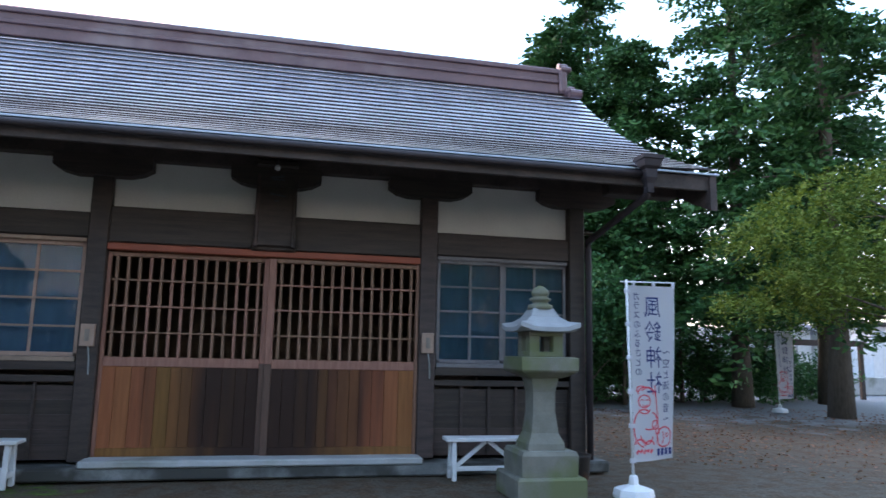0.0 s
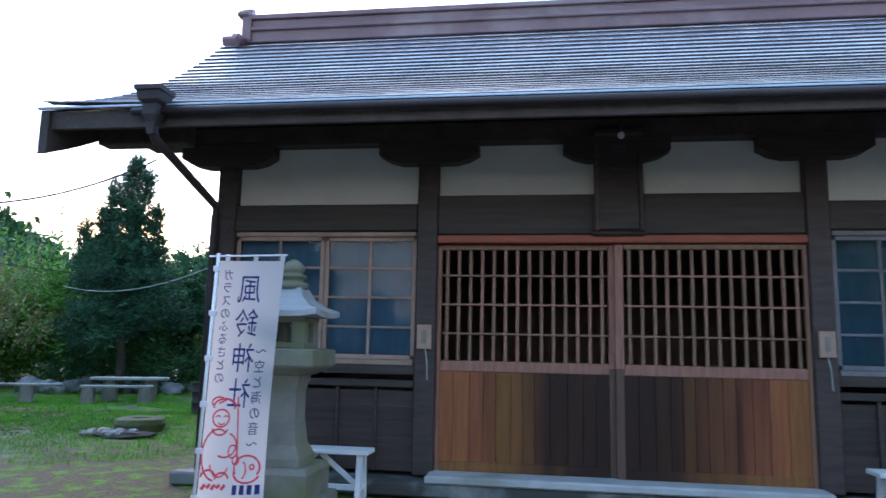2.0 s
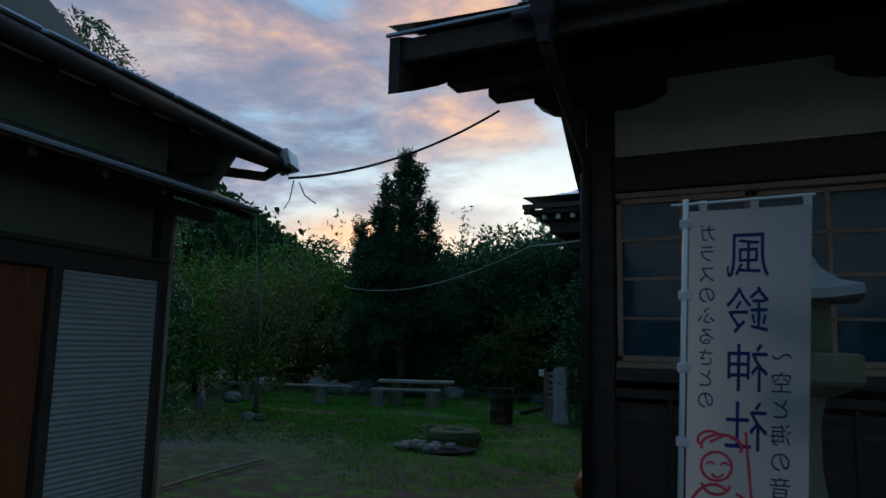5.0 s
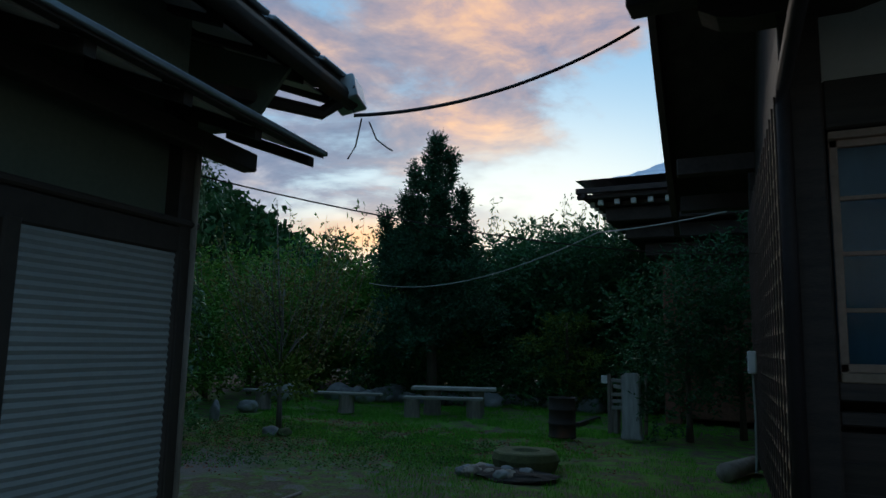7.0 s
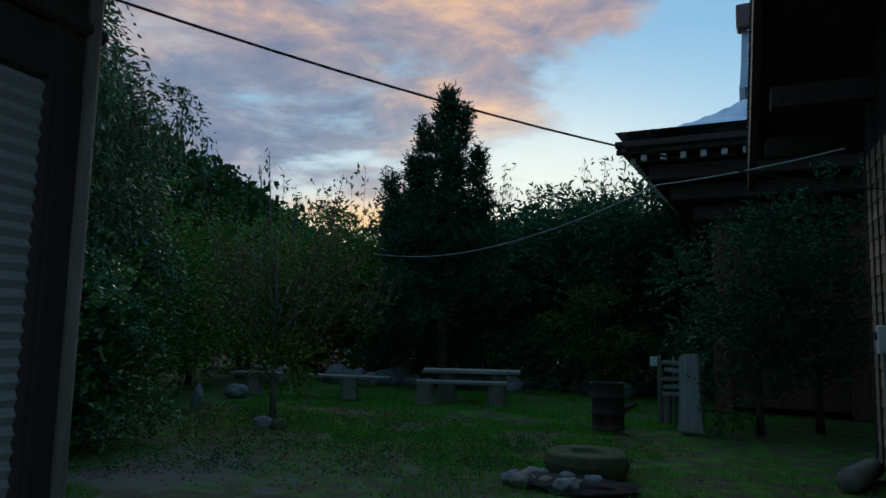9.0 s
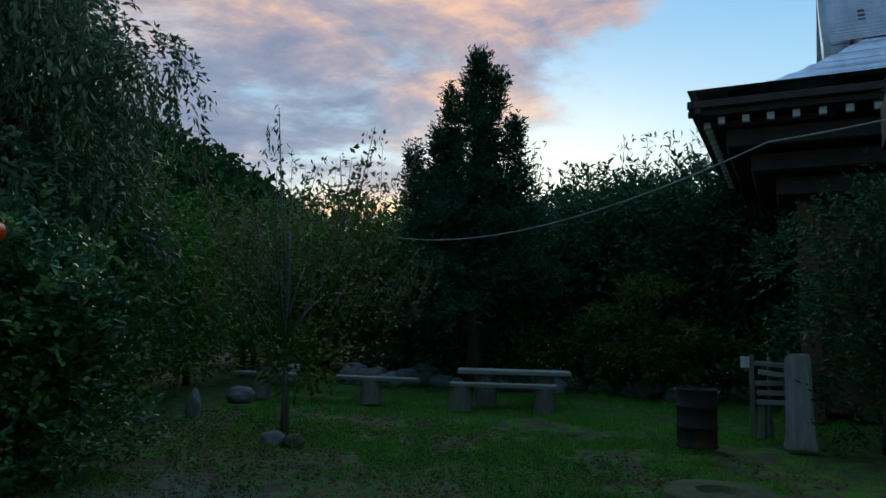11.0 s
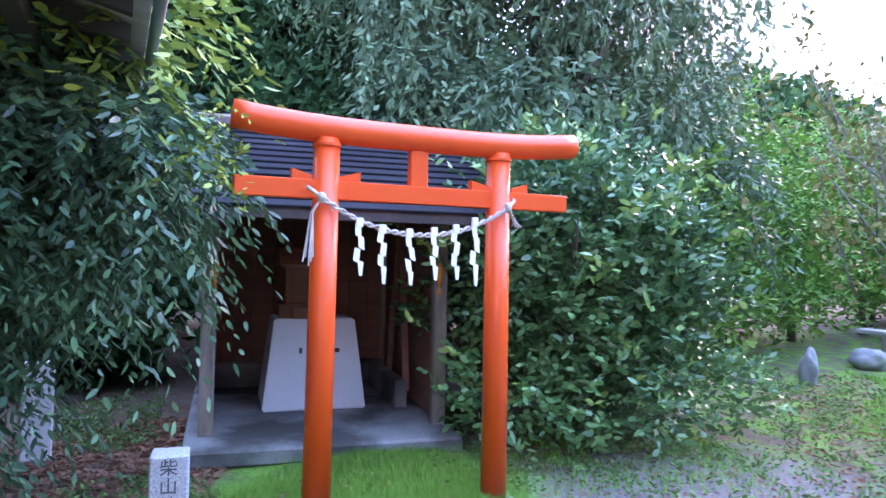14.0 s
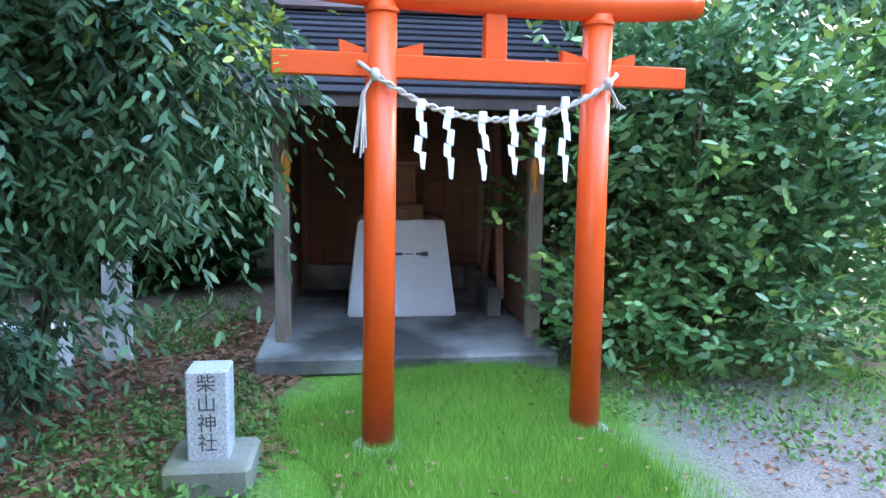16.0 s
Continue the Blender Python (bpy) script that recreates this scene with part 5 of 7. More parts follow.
# ---- the second hall behind the court ----
def build_far_hall():
    x0, y0, z0 = -7.75, 16.67, 4.22
    h = thing("second_hall", (x0, y0, 0), "dark temple hall with sweeping roof and white rafter ends", "building")
    wx, wy = 9.0, 8.0

    def zz(d):
        return z0 + 0.05 + 0.38 * d + 0.10 * d * d

    def rise(x, y):
        d = min(x, wx - x, y, wy - y)
        e = max(abs(x - wx / 2) / (wx / 2), 0) ** 6 * max(abs(y - wy / 2) / (wy / 2), 0) ** 6
        return zz(max(d, 0)) + 0.12 * e

    n = 24
    bm = bmesh.new()
    cap = 2.3
    for side in range(4):
        for k in range(n):
            d0, d1 = cap * k / n, cap * (k + 1) / n
            z_a, z_b = zz(d0) + 0.02, zz(d1) + 0.0
            def corner(d, end, z):
                pts = [((d, d), (wx - d, d)), ((wx - d, d), (wx - d, wy - d)), ((wx - d, wy - d), (d, wy - d)), ((d, wy - d), (d, d))][side][end]
                lift = 0.14 * max(0, 1 - d / 1.2) ** 2
                return bm.verts.new((pts[0], pts[1], z + lift))
            a, b, c, e = corner(d0, 0, z_a), corner(d0, 1, z_a), corner(d1, 1, z_b), corner(d1, 0, z_b)
            bm.faces.new((a, b, c, e))
    bmesh.ops.remove_doubles(bm, verts=bm.verts, dist=0.03)
    part("roof_skirt", bm, ROOF_METAL, h)
    for side in (0, 1):
        prof = []
        for k in range(16):
            s0, s1 = k / 16, (k + 1) / 16
            dy0, dy1 = cap + (wy / 2 - cap) * s0, cap + (wy / 2 - cap) * s1
            prof.append((dy0, zz(cap) + 1.9 * (0.55 * s0 + 0.45 * s0 * s0) + 0.02))
            prof.append((dy1, zz(cap) + 1.9 * (0.55 * s1 + 0.45 * s1 * s1)))
        bm = bmesh.new()
        rows = [[bm.verts.new((x, y if side == 0 else wy - y, z)) for x in (cap - 0.55, wx - cap + 0.55)] for y, z in prof]
        for a, b in zip(rows, rows[1:]):
            bm.faces.new((a[0], a[1], b[1], b[0]))
        part("roof_slope", bm, ROOF_METAL, h)
        board = [(y if side == 0 else wy - y, z) for y, z in prof[::2]] + [(y if side == 0 else wy - y, z - 0.4) for y, z in prof[::2]][::-1]
        part("bargeboard", prism(board, (cap - 0.55, cap - 0.45), axis="x"), TIN, h, "blue-grey metal verge")
    part("gable_wall", prism([(cap, zz(cap) - 0.2), (wy / 2, zz(cap) + 1.7), (wy - cap, zz(cap) - 0.2)], (cap, cap + 0.1), axis="x"), EAVE_WOOD, h)
    part("ridge", box((wx - 2 * cap + 1.3, 0.4, 0.5), (wx / 2, wy / 2, zz(cap) + 2.05), 0.03), RIDGE_METAL, h)
    # eave edge, soffit and rafter ends
    for (ax, ay), (bx, by) in (((0, 0), (wx, 0)), ((0, 0), (0, wy))):
        for zc, t, ins in ((z0 - 0.02, 0.10, 0.05), (z0 - 0.12, 0.08, 0.14)):
            cx, cy = (ax + bx) / 2 + (ins if ax == bx else 0), (ay + by) / 2 + (ins if ay == by else 0)
            part("eave_board", box(((bx - ax) or 0.08, (by - ay) or 0.08, t), (cx, cy, zc + 0.03), 0.008), EAVE_WOOD, h)
    part("soffit", box((wx - 0.3, wy - 0.3, 0.05), (wx / 2, wy / 2, z0 - 0.10), 0), EAVE_WOOD, h)
    end = None
    for k in range(18):
        for axis in (0, 1):
            if end is None:
                ob = part("rafter_end", box((0.09, 0.09, 0.10), (0, 0, 0), 0.006), WHITE_PAINT, h, "white-painted rafter end")
                end = ob.data
            else:
                ob = link_mesh("rafter_end", end, WHITE_PAINT, h)
            p = 0.42 + k * 0.30
            ob.matrix_basis = pose(p, 0.22, z0 - 0.19) if axis == 0 else pose(0.22, p, z0 - 0.19)
            rf = link_mesh("rafter", bpy.data.meshes.get("rafter_far") or part("rafter", box((0.08, 1.5, 0.09), (0, 0.80, 0), 0.006), EAVE_WOOD, h).data, EAVE_WOOD, h)
            rf.data.name = "rafter_far"
            rf.matrix_basis = pose(p, 0.22, z0 - 0.19) if axis == 0 else pose(0.22, p, z0 - 0.19, 0, 0, -90)
    # stepped brackets and walls
    for k in range(4):
        d = 0.45 + 0.3 * k
        part("bracket_tier", box((wx - 2 * d, wy - 2 * d, 0.26), (wx / 2, wy / 2, z0 - 0.38 - 0.30 * k), 0.02), EAVE_WOOD, h)
    part("wall", box((wx - 2.9, wy - 2.9, 2.9), (wx / 2, wy / 2, 1.55), 0.02), HUT_WOOD, h, "brown board wall")
    for x in (1.45, 3.4, 5.6, wx - 1.45):
        part("post", box((0.28, 0.28, 3.1), (x, 1.45, 1.55), 0.02), HUT_WOOD, h)


build_far_hall()


# ---- torii and little shrine ----
TX = -10.76


def build_torii():
    t = thing("torii", (TX, 8.75, 0), "bright vermilion torii gate with a rope and paper streamers", "gate", rz=6)
    for y in (-0.43, 0.43):
        lean = 0.012 * (1 if y < 0 else -1)
        part("pillar", tube([(0, y, -0.02), (0, y + lean, 1.66)], [0.062, 0.056], 28), VERMILION, t, "", True)
        part("collar", lathe([(0.060, 0), (0.064, 0.004), (0.064, 0.016), (0.060, 0.02)], (0, y + lean, 1.62), 28), VERMILION, t)
        part("foot_stone", lathe([(0.10, -0.01), (0.10, 0.012), (0.08, 0.02)], (0, y, 0), 18), CONCRETE, t)
    pts = []
    for k in range(25):
        u = -1 + 2 * k / 24
        pts.append((0, 0.01 + 0.825 * u, 1.695 + 0.035 * u * u * abs(u)))
    part("lintel", tube(pts, [0.060] * 25, 26), VERMILION, t, "round upper lintel", True)
    part("tie_beam", box((0.05, 1.60, 0.082), (0, -0.005, 1.437), 0.004), VERMILION, t)
    part("strut", box((0.045, 0.085, 0.19), (0, 0.005, 1.565), 0.004), VERMILION, t)
    for y, s in ((-0.43, -1), (-0.43, 1), (0.43, -1), (0.43, 1)):
        ln = 0.105 if s * y < 0 else 0.085
        a, b = y + s * 0.055, y + s * (0.055 + ln)
        wedge = [(a, 1.478), (a, 1.495), (b, 1.522), (b, 1.478)]
        part("wedge", prism(wedge, (-0.02, 0.02), axis="x"), VERMILION, t)


build_torii()


def build_rope():
    r = thing("rice_straw_rope", (TX + 0.07, 8.75, 1.2), "pale twisted sacred rope tied to the torii pillars", "rope", rz=6)
    n = 90
    for ph in (0, math.pi):
        pts = []
        for k in range(n + 1):
            u = -1 + 2 * k / n
            y = 0.445 * u
            z = 0.055 + 0.145 * (abs(u) ** 2.1)
            pts.append((0.008 * math.cos(k * 0.8 + ph), y, z + 0.008 * math.sin(k * 0.8 + ph)))
        part("strand", tube(pts, 0.0062, 6), ROPE, r)
    for y in (-0.445, 0.445):
        knot = lathe([(0.009, -0.024), (0.017, -0.012), (0.019, 0.0), (0.016, 0.015), (0.008, 0.022)], (0.0, y, 0.20), 10)
        part("knot", knot, ROPE, r, "", True)
        s = -1 if y < 0 else 1
        part("wrap", tube([(0.0, y, 0.20), (-0.02, y + s * 0.045, 0.235), (-0.07, y + s * 0.058, 0.25), (-0.10, y + s * 0.03, 0.25)], 0.009, 6), ROPE, r)
        ln = 0.30 if y < 0 else 0.10
        for j in range(5):
            dx, dy = 0.008 * (j % 3 - 1), s * (0.03 + 0.011 * j)
            part("tassel_thread", tube([(0.0, y, 0.20), (dx, y + s * 0.03 + dy * 0.2, 0.13), (dx, y + dy, 0.20 - ln * (0.85 + 0.06 * (j % 3)))], 0.004, 5), ROPE, r)


build_rope()


def build_streamer(y, z, length, seed):
    """A folded paper streamer: three slanting leaves, one under the other."""
    rng = random.Random(seed)
    ob = thing("paper_streamer", (TX + 0.08 - 0.105 * (y - 8.735), 8.75 + 0.994 * (y - 8.735), z), "folded white paper streamer hanging from the rope", "streamer", "paper streamers on the rope", rz=6)
    bm = bmesh.new()
    wd, n = 0.026, 4
    z0, off = 0.0, 0.0
    box((0.014, 0.03, 0.04), (0, 0, 0.0), 0.002, bm=bm)
    for k in range(n):
        ln = length / n * rng.uniform(1.05, 1.3)
        tilt = rng.uniform(-0.3, 0.3)
        o = (1 if k % 2 else -1) * 0.0065
        a = [(o - wd * 0.5, z0 - 0.005), (o + wd * 0.5, z0 - 0.012), (o + wd * 0.55 + tilt * 0.03, z0 - ln), (o - wd * 0.45 + tilt * 0.03, z0 - ln + 0.012)]
        if k == n - 1:
            a[2], a[3] = (o + wd * 0.3, z0 - ln * 1.15), (o - wd * 0.2, z0 - ln * 1.1)
        prism(a, (0.004 * (k % 2), 0.004 * (k % 2) + 0.003), bm=bm, axis="x")
        z0 -= ln * 0.76
    part("paper", bm, PAPER, ob)


for k, (y, z, ln) in enumerate(((8.455, 1.30, 0.24), (8.56, 1.275, 0.24), (8.685, 1.262, 0.23), (8.803, 1.272, 0.22), (8.91, 1.29, 0.24), (9.005, 1.325, 0.30))):
    build_streamer(y, z, ln, k + 3)


def build_hut():
    """An open-fronted shelter; the front faces the torii."""
    fx, bx, y0, y1 = -12.07, -13.75, 7.84, 9.28
    h = thing("shelter", (fx, (y0 + y1) / 2, 0.06), "small open wooden shelter with a dark board roof", "shelter")
    cy = (y0 + y1) / 2
    for y in (y0, y1):
        part("front_post", box((0.085, 0.085, 1.5), (0, y - cy, 0.75), 0.008), GREY_WOOD, h, "weathered grey post")
        part("back_post", box((0.085, 0.085, 1.5), (bx - fx, y - cy, 0.75), 0.008), GREY_WOOD, h)
    n = 9
    for k in range(n):
        wd = (y1 - y0) / n
        part("back_board", box((0.02, wd - 0.004, 1.45), (bx - fx + 0.03, y0 - cy + wd * (k + 0.5), 0.72), 0.003), HUT_WOOD, h)
    for y in (y0 - 0.02, y1 + 0.02):
        for k in range(9):
            part("side_board", box((abs(bx - fx) - 0.1, 0.018, 0.158), ((bx - fx) / 2 - 0.02, y - cy, 0.10 + 0.16 * k), 0.003), HUT_WOOD, h)
    part("brace", box((0.05, 0.05, 1.3), (-1.0, y1 - cy - 0.07, 0.75), 0.004, rot=(0, 14, 0)), HUT_WOOD, h)
    part("brace", box((0.05, 0.05, 1.3), (-0.7, y1 - cy - 0.07, 0.75), 0.004, rot=(0, -12, 0)), HUT_WOOD, h)
    part("front_beam", box((0.09, y1 - y0 + 0.35, 0.10), (0.0, 0, 1.39), 0.006), HUT_WOOD, h)
    part("ceiling_boards", box((1.75, y1 - y0 + 0.1, 0.02), (-0.85, 0, 1.45), 0), HUT_WOOD, h)
    rx, rz = -0.95, 2.02
    ex, ez = 0.42, 1.36
    for k in range(12):
        f = k / 12
        x, z = ex + (rx - ex) * (f + 0.5 / 12), ez + (rz - ez) * (f + 0.5 / 12)
        ang = math.degrees(math.atan2(rz - ez, ex - rx))
        part("roof_board", box((0.155, y1 - y0 + 0.62, 0.016), (x, 0.05, z), 0.003, rot=(0, ang - 7, 0)), SLATE, h, "dark roof sheet")
    part("roof_back", prism([(rx, rz), (rx - 1.35, ez), (rx - 1.35, ez - 0.02), (rx, rz - 0.03)], (-1.05, 1.05)), SLATE, h)
    part("eave_fascia", box((0.025, y1 - y0 + 0.62, 0.07), (ex - 0.01, 0.05, ez - 0.03), 0.003), EAVE_WOOD, h)
    part("ridge_cap", box((0.22, y1 - y0 + 0.7, 0.09), (rx, 0.05, rz + 0.03), 0.02), RIDGE_METAL, h)
    slab = part("shelter_slab", box((2.2, 1.62, 0.10), (-12.80, 8.53, 0.02), 0.015), SLAB)
    tagged(slab, "stained concrete slab under the shelter", "slab", kind="structure")
    for nm, size, at in (("low_wall", (0.10, 1.40, 0.20), (-13.62, 8.56, 0.165)), ("low_wall", (1.05, 0.09, 0.20), (-13.1, 9.16, 0.165))):
        ob = part(nm, box(size, at, 0.008), SLAB)
        tagged(ob, "low concrete kerb inside the shelter", "kerb", kind="structure")


build_hut()


def build_pedestal():
    p = thing("concrete_pedestal", (-12.90, 8.55, 0.07), "pale tapered concrete pedestal with an inscription", "pedestal")
    bm = bmesh.new()
    lo = [bm.verts.new(v) for v in ((0.30, -0.36, 0), (0.30, 0.36, 0), (-0.32, 0.36, 0), (-0.32, -0.36, 0))]
    hi = [bm.verts.new(v) for v in ((0.20, -0.285, 0.63), (0.20, 0.285, 0.63), (-0.24, 0.285, 0.63), (-0.24, -0.285, 0.63))]
    bm.faces.new(lo[::-1])
    bm.faces.new(hi)
    for k in range(4):
        bm.faces.new((lo[k], lo[(k + 1) % 4], hi[(k + 1) % 4], hi[k]))
    bmesh.ops.bevel(bm, geom=bm.edges[:], offset=0.012, segments=2, affect="EDGES")
    part("body", bm, PEDESTAL, p)
    for y, w, hgt in ((-0.02, 0.05, 0.018), (0.045, 0.06, 0.007), (0.12, 0.05, 0.014), (-0.10, 0.02, 0.04), (0.15, 0.045, 0.03)):
        part("inscription_stroke", box((0.006, w, hgt), (0.238, y, 0.41), 0.002, rot=(0, -9, 0)), INK_DARK, p)
    s = thing("wooden_altar", (-12.93, 8.50, 0.70), "small brown wooden altar house on the pedestal", "altar")
    part("base", box((0.34, 0.40, 0.10), (0, 0, 0.05), 0.006), HUT_WOOD, s)
    part("step", box((0.10, 0.22, 0.08), (0.18, 0, 0.04), 0.005), HUT_WOOD, s)
    part("body", box((0.22, 0.26, 0.26), (-0.02, 0, 0.23), 0.006), HUT_WOOD, s)
    for y in (-0.14, 0.14):
        part("post", box((0.025, 0.025, 0.28), (0.10, y, 0.23), 0.003), HUT_WOOD, s)
    part("roof", prism([(-0.22, 0.36), (0, 0.47), (0.22, 0.36), (0.22, 0.385), (0, 0.50), (-0.22, 0.385)], (-0.20, 0.20)), HUT_WOOD, s)


build_pedestal()


def build_marker():
    m = thing("name_stone", (-10.49, 7.75, 0.0), "square granite post engraved with dark characters", "stone marker")
    part("foot_block", box((0.27, 0.29, 0.11), (0, 0, 0.05), 0.015), GRANITE, m)
    part("post", box((0.13, 0.135, 0.31), (0.0, 0, 0.255), 0.006), MARKER_STONE, m)
    for k, ch in enumerate("柴山神社"):
        text_mesh("engraving", ch, 0.066, INK_DARK, m, pose(0.0665, 0.0, 0.365 - 0.068 * k, 90, 0, 90), depth=0.0006)


build_marker()


def build_fish(y):
    f = thing("fish_ornament", (-12.02, y, 1.02), "orange glazed fish hung on the shelter post", "ornament", "fish on the posts")
    body = lathe([(0.004, 0.13), (0.018, 0.11), (0.028, 0.07), (0.026, 0.02), (0.014, -0.04), (0.007, -0.06)][::-1], seg=12)
    part("body", body, FISH, f, "", True)
    part("tail", prism([(-0.006, -0.055), (0.006, -0.055), (0.022, -0.11), (0.0, -0.09), (-0.016, -0.12)], (-0.003, 0.003), axis="x"), FISH, f)
    part("cord", tube([(0, 0, 0.13), (-0.002, 0.0, 0.16), (-0.004, 0, 0.2)], 0.003, 5), WIRE, f)


build_fish(7.87)
build_fish(9.26)


# ---- garden furniture and loose things ----
def build_table():
    t = thing("plank_table", (-10.27, 16.88, 0), "weathered grey plank table on log blocks", "table", rz=22)
    part("tabletop", box((1.66, 0.42, 0.065), (0, 0, 0.515), 0.01), GREY_PLANK, t)
    for x, r in ((-0.42, 0.17), (0.45, 0.15)):
        part("log_block", lathe([(r * 1.06, 0), (r, 0.08), (r * 0.97, 0.4), (r * 0.98, 0.485)], (x, 0, 0), 14), LOG_WOOD, t)


def build_log_bench(at, length, blocks, rz, r=0.15, h=0.335):
    t = thing("plank_bench", at, "weathered grey plank bench on log blocks", "bench", "plank benches in the garden", rz=rz)
    part("plank", box((length, 0.24, 0.055), (0, 0, h + 0.027), 0.01), GREY_PLANK, t)
    for x in blocks:
        part("log_block", lathe([(r * 1.06, 0), (r, 0.06), (r * 0.97, h * 0.8), (r, h)], (x, 0, 0), 14), LOG_WOOD, t)


build_table()
build_log_bench((-10.22, 16.33, 0), 1.50, (-0.60, 0.58), 22)
build_log_bench((-12.95, 15.85, 0), 2.95, (-1.05, 0.75), 14, 0.16, 0.34)


def build_drum():
    d = thing("burn_drum", (-7.48, 14.95, 0), "sooty rusty steel drum standing in the grass", "drum")
    prof = [(0.21, 0.0), (0.215, 0.02), (0.205, 0.03), (0.205, 0.19), (0.217, 0.20), (0.217, 0.22), (0.205, 0.23), (0.205, 0.40), (0.217, 0.41), (0.217, 0.43), (0.205, 0.44), (0.207, 0.585), (0.218, 0.60), (0.20, 0.60), (0.195, 0.3)]
    part("shell", lathe(prof, seg=24), RUST, d, "", True)
    for s in (-1, 1):
        part("lug", box((0.03, 0.03, 0.03), (s * 0.215, 0, 0.575), 0.004), TIN, d)


build_drum()


def build_stump():
    s = thing("timber_slab", (-6.50, 15.35, 0), "upright weathered grey timber slab", "timber")
    bm = bmesh.new()
    out = [(-0.17, 0), (-0.145, 0.12), (-0.135, 0.5), (-0.14, 0.9), (-0.12, 0.985), (0.10, 1.0), (0.115, 0.92), (0.12, 0.5), (0.14, 0.12), (0.17, 0.0)]
    prism(out, (-0.09, 0.09), bm=bm)
    bmesh.ops.bevel(bm, geom=bm.edges[:], offset=0.02, segments=2, affect="EDGES")
    part("slab", bm, SLAB_WOOD, s)
    p = thing("sign_stake", (-6.98, 15.9, 0), "thin stake with a small white plate", "stake")
    part("stake", box((0.05, 0.04, 0.95), (0, 0, 0.475), 0.006), GREY_WOOD, p)
    part("plate", box((0.10, 0.012, 0.13), (-0.07, -0.03, 0.86), 0.004), PLASTIC_WHITE, p)


build_stump()


def build_wood_stack():
    st = thing("scrap_wood_stack", (-6.72, 15.95, 0), "leaning stack of weathered scrap planks and stakes", "wood stack", rz=-12)
    rng = random.Random(8)
    for k in range(5):
        part("plank", box((0.42 + 0.05 * (k % 3), 0.10, 0.055), (0.02 * (k % 2), 0.03 * (k % 3 - 1), 0.42 + 0.105 * k), 0.006, rot=(0, rng.uniform(-5, 5), rng.uniform(-8, 8))), GREY_PLANK, st)
    for x in (-0.16, 0.17):
        part("prop", box((0.07, 0.12, 0.40), (x, 0.0, 0.20), 0.008), LOG_WOOD, st)
    for k in range(4):
        x = -0.30 + 0.19 * k
        part("stake", tube([(x, 0.14, 0), (x + rng.uniform(-0.05, 0.05), 0.10, 0.85 + 0.12 * (k % 2))], [0.03, 0.022], 7), LOG_WOOD, st)


build_wood_stack()


def build_hearth():
    st = thing("round_stone_slab", (-7.0, 12.0, 0), "mossy round flat stone with a hollow, lying in the grass", "stone")
    bm = lathe([(0.35, 0.0), (0.37, 0.12), (0.35, 0.19), (0.33, 0.205), (0.17, 0.21), (0.13, 0.17)], seg=26)
    for v in bm.verts:
        v.co += Vector((noise.noise(v.co * 5), noise.noise(v.co * 5 + Vector((3, 0, 0))), 0.4 * noise.noise(v.co * 6))) * 0.03
    part("stone", bm, MOSS_STONE, st)
    heap = rock(0.42, 21, (1.25, 0.7, 0.16))
    pile = part("soil_heap", heap, material("dark_heap_soil", (0.035, 0.03, 0.026), (0.015, 0.013, 0.012), scale=14, fine=60, rough=0.95, bump=1.0), None)
    pile.matrix_basis = pose(-6.95, 11.5, 0.01)
    tagged(pile, "low heap of dark burnt soil beside the round stone", "soil", kind="stuff")
    rng = random.Random(5)
    for k in range(15):
        x, y = -7.2 + rng.uniform(-0.32, 0.42), 11.45 + rng.uniform(-0.16, 0.22)
        r = rng.uniform(0.045, 0.10)
        ob = part("rubble_stone", rock(r, k + 1), CHALK if k % 2 else ROCK, None, "", True)
        ob.matrix_basis = pose(x, y, r * 0.35, 0, 0, rng.uniform(0, 360))
        tagged(ob, "broken pale stone beside the round slab", "stone", "rubble by the round stone")


build_hearth()


def place_rock(at, r, seed, label, squash=(1, 1, 0.7), mat=None, group="garden rocks"):
    ob = part("rock", rock(r, seed, squash), mat or ROCK, None, "", True)
    ob.matrix_basis = pose(at[0], at[1], at[2] if len(at) > 2 else r * squash[2] * 0.5, 0, 0, seed * 47)
    tagged(ob, label, "rock", group)


place_rock((-11.15, 12.55), 0.13, 3, "blue-grey rock at the foot of the sapling")
place_rock((-10.95, 12.62), 0.11, 4, "mossy pale rock by the sapling", mat=MOSS_STONE)
place_rock((-13.05, 13.35), 0.16, 7, "upright blue-grey stone at the bed's edge", (0.6, 0.5, 1.5))
place_rock((-13.2, 12.7), 0.12, 8, "low grey stone at the bed's edge")
place_rock((-13.9, 15.1), 0.20, 9, "rounded pale grey boulder in the grass")
rng_r = random.Random(11)
for k in range(26):
    place_rock((-14.3 + 0.28 * k + rng_r.uniform(-0.1, 0.1), 18.6 + rng_r.uniform(-0.25, 0.35) + 0.05 * k), rng_r.uniform(0.16, 0.32), 20 + k, "grey boulder in the low rockery wall", (1.1, 0.9, 0.8), group="rockery boulders")
trough = thing("stone_basin", (-15.0, 17.3, 0), "pale stone basin by the hedge", "basin")
part("bowl", lathe([(0.26, 0.0), (0.33, 0.12), (0.36, 0.34), (0.36, 0.38), (0.30, 0.38), (0.27, 0.2)], seg=18), CONCRETE, trough, "", True)

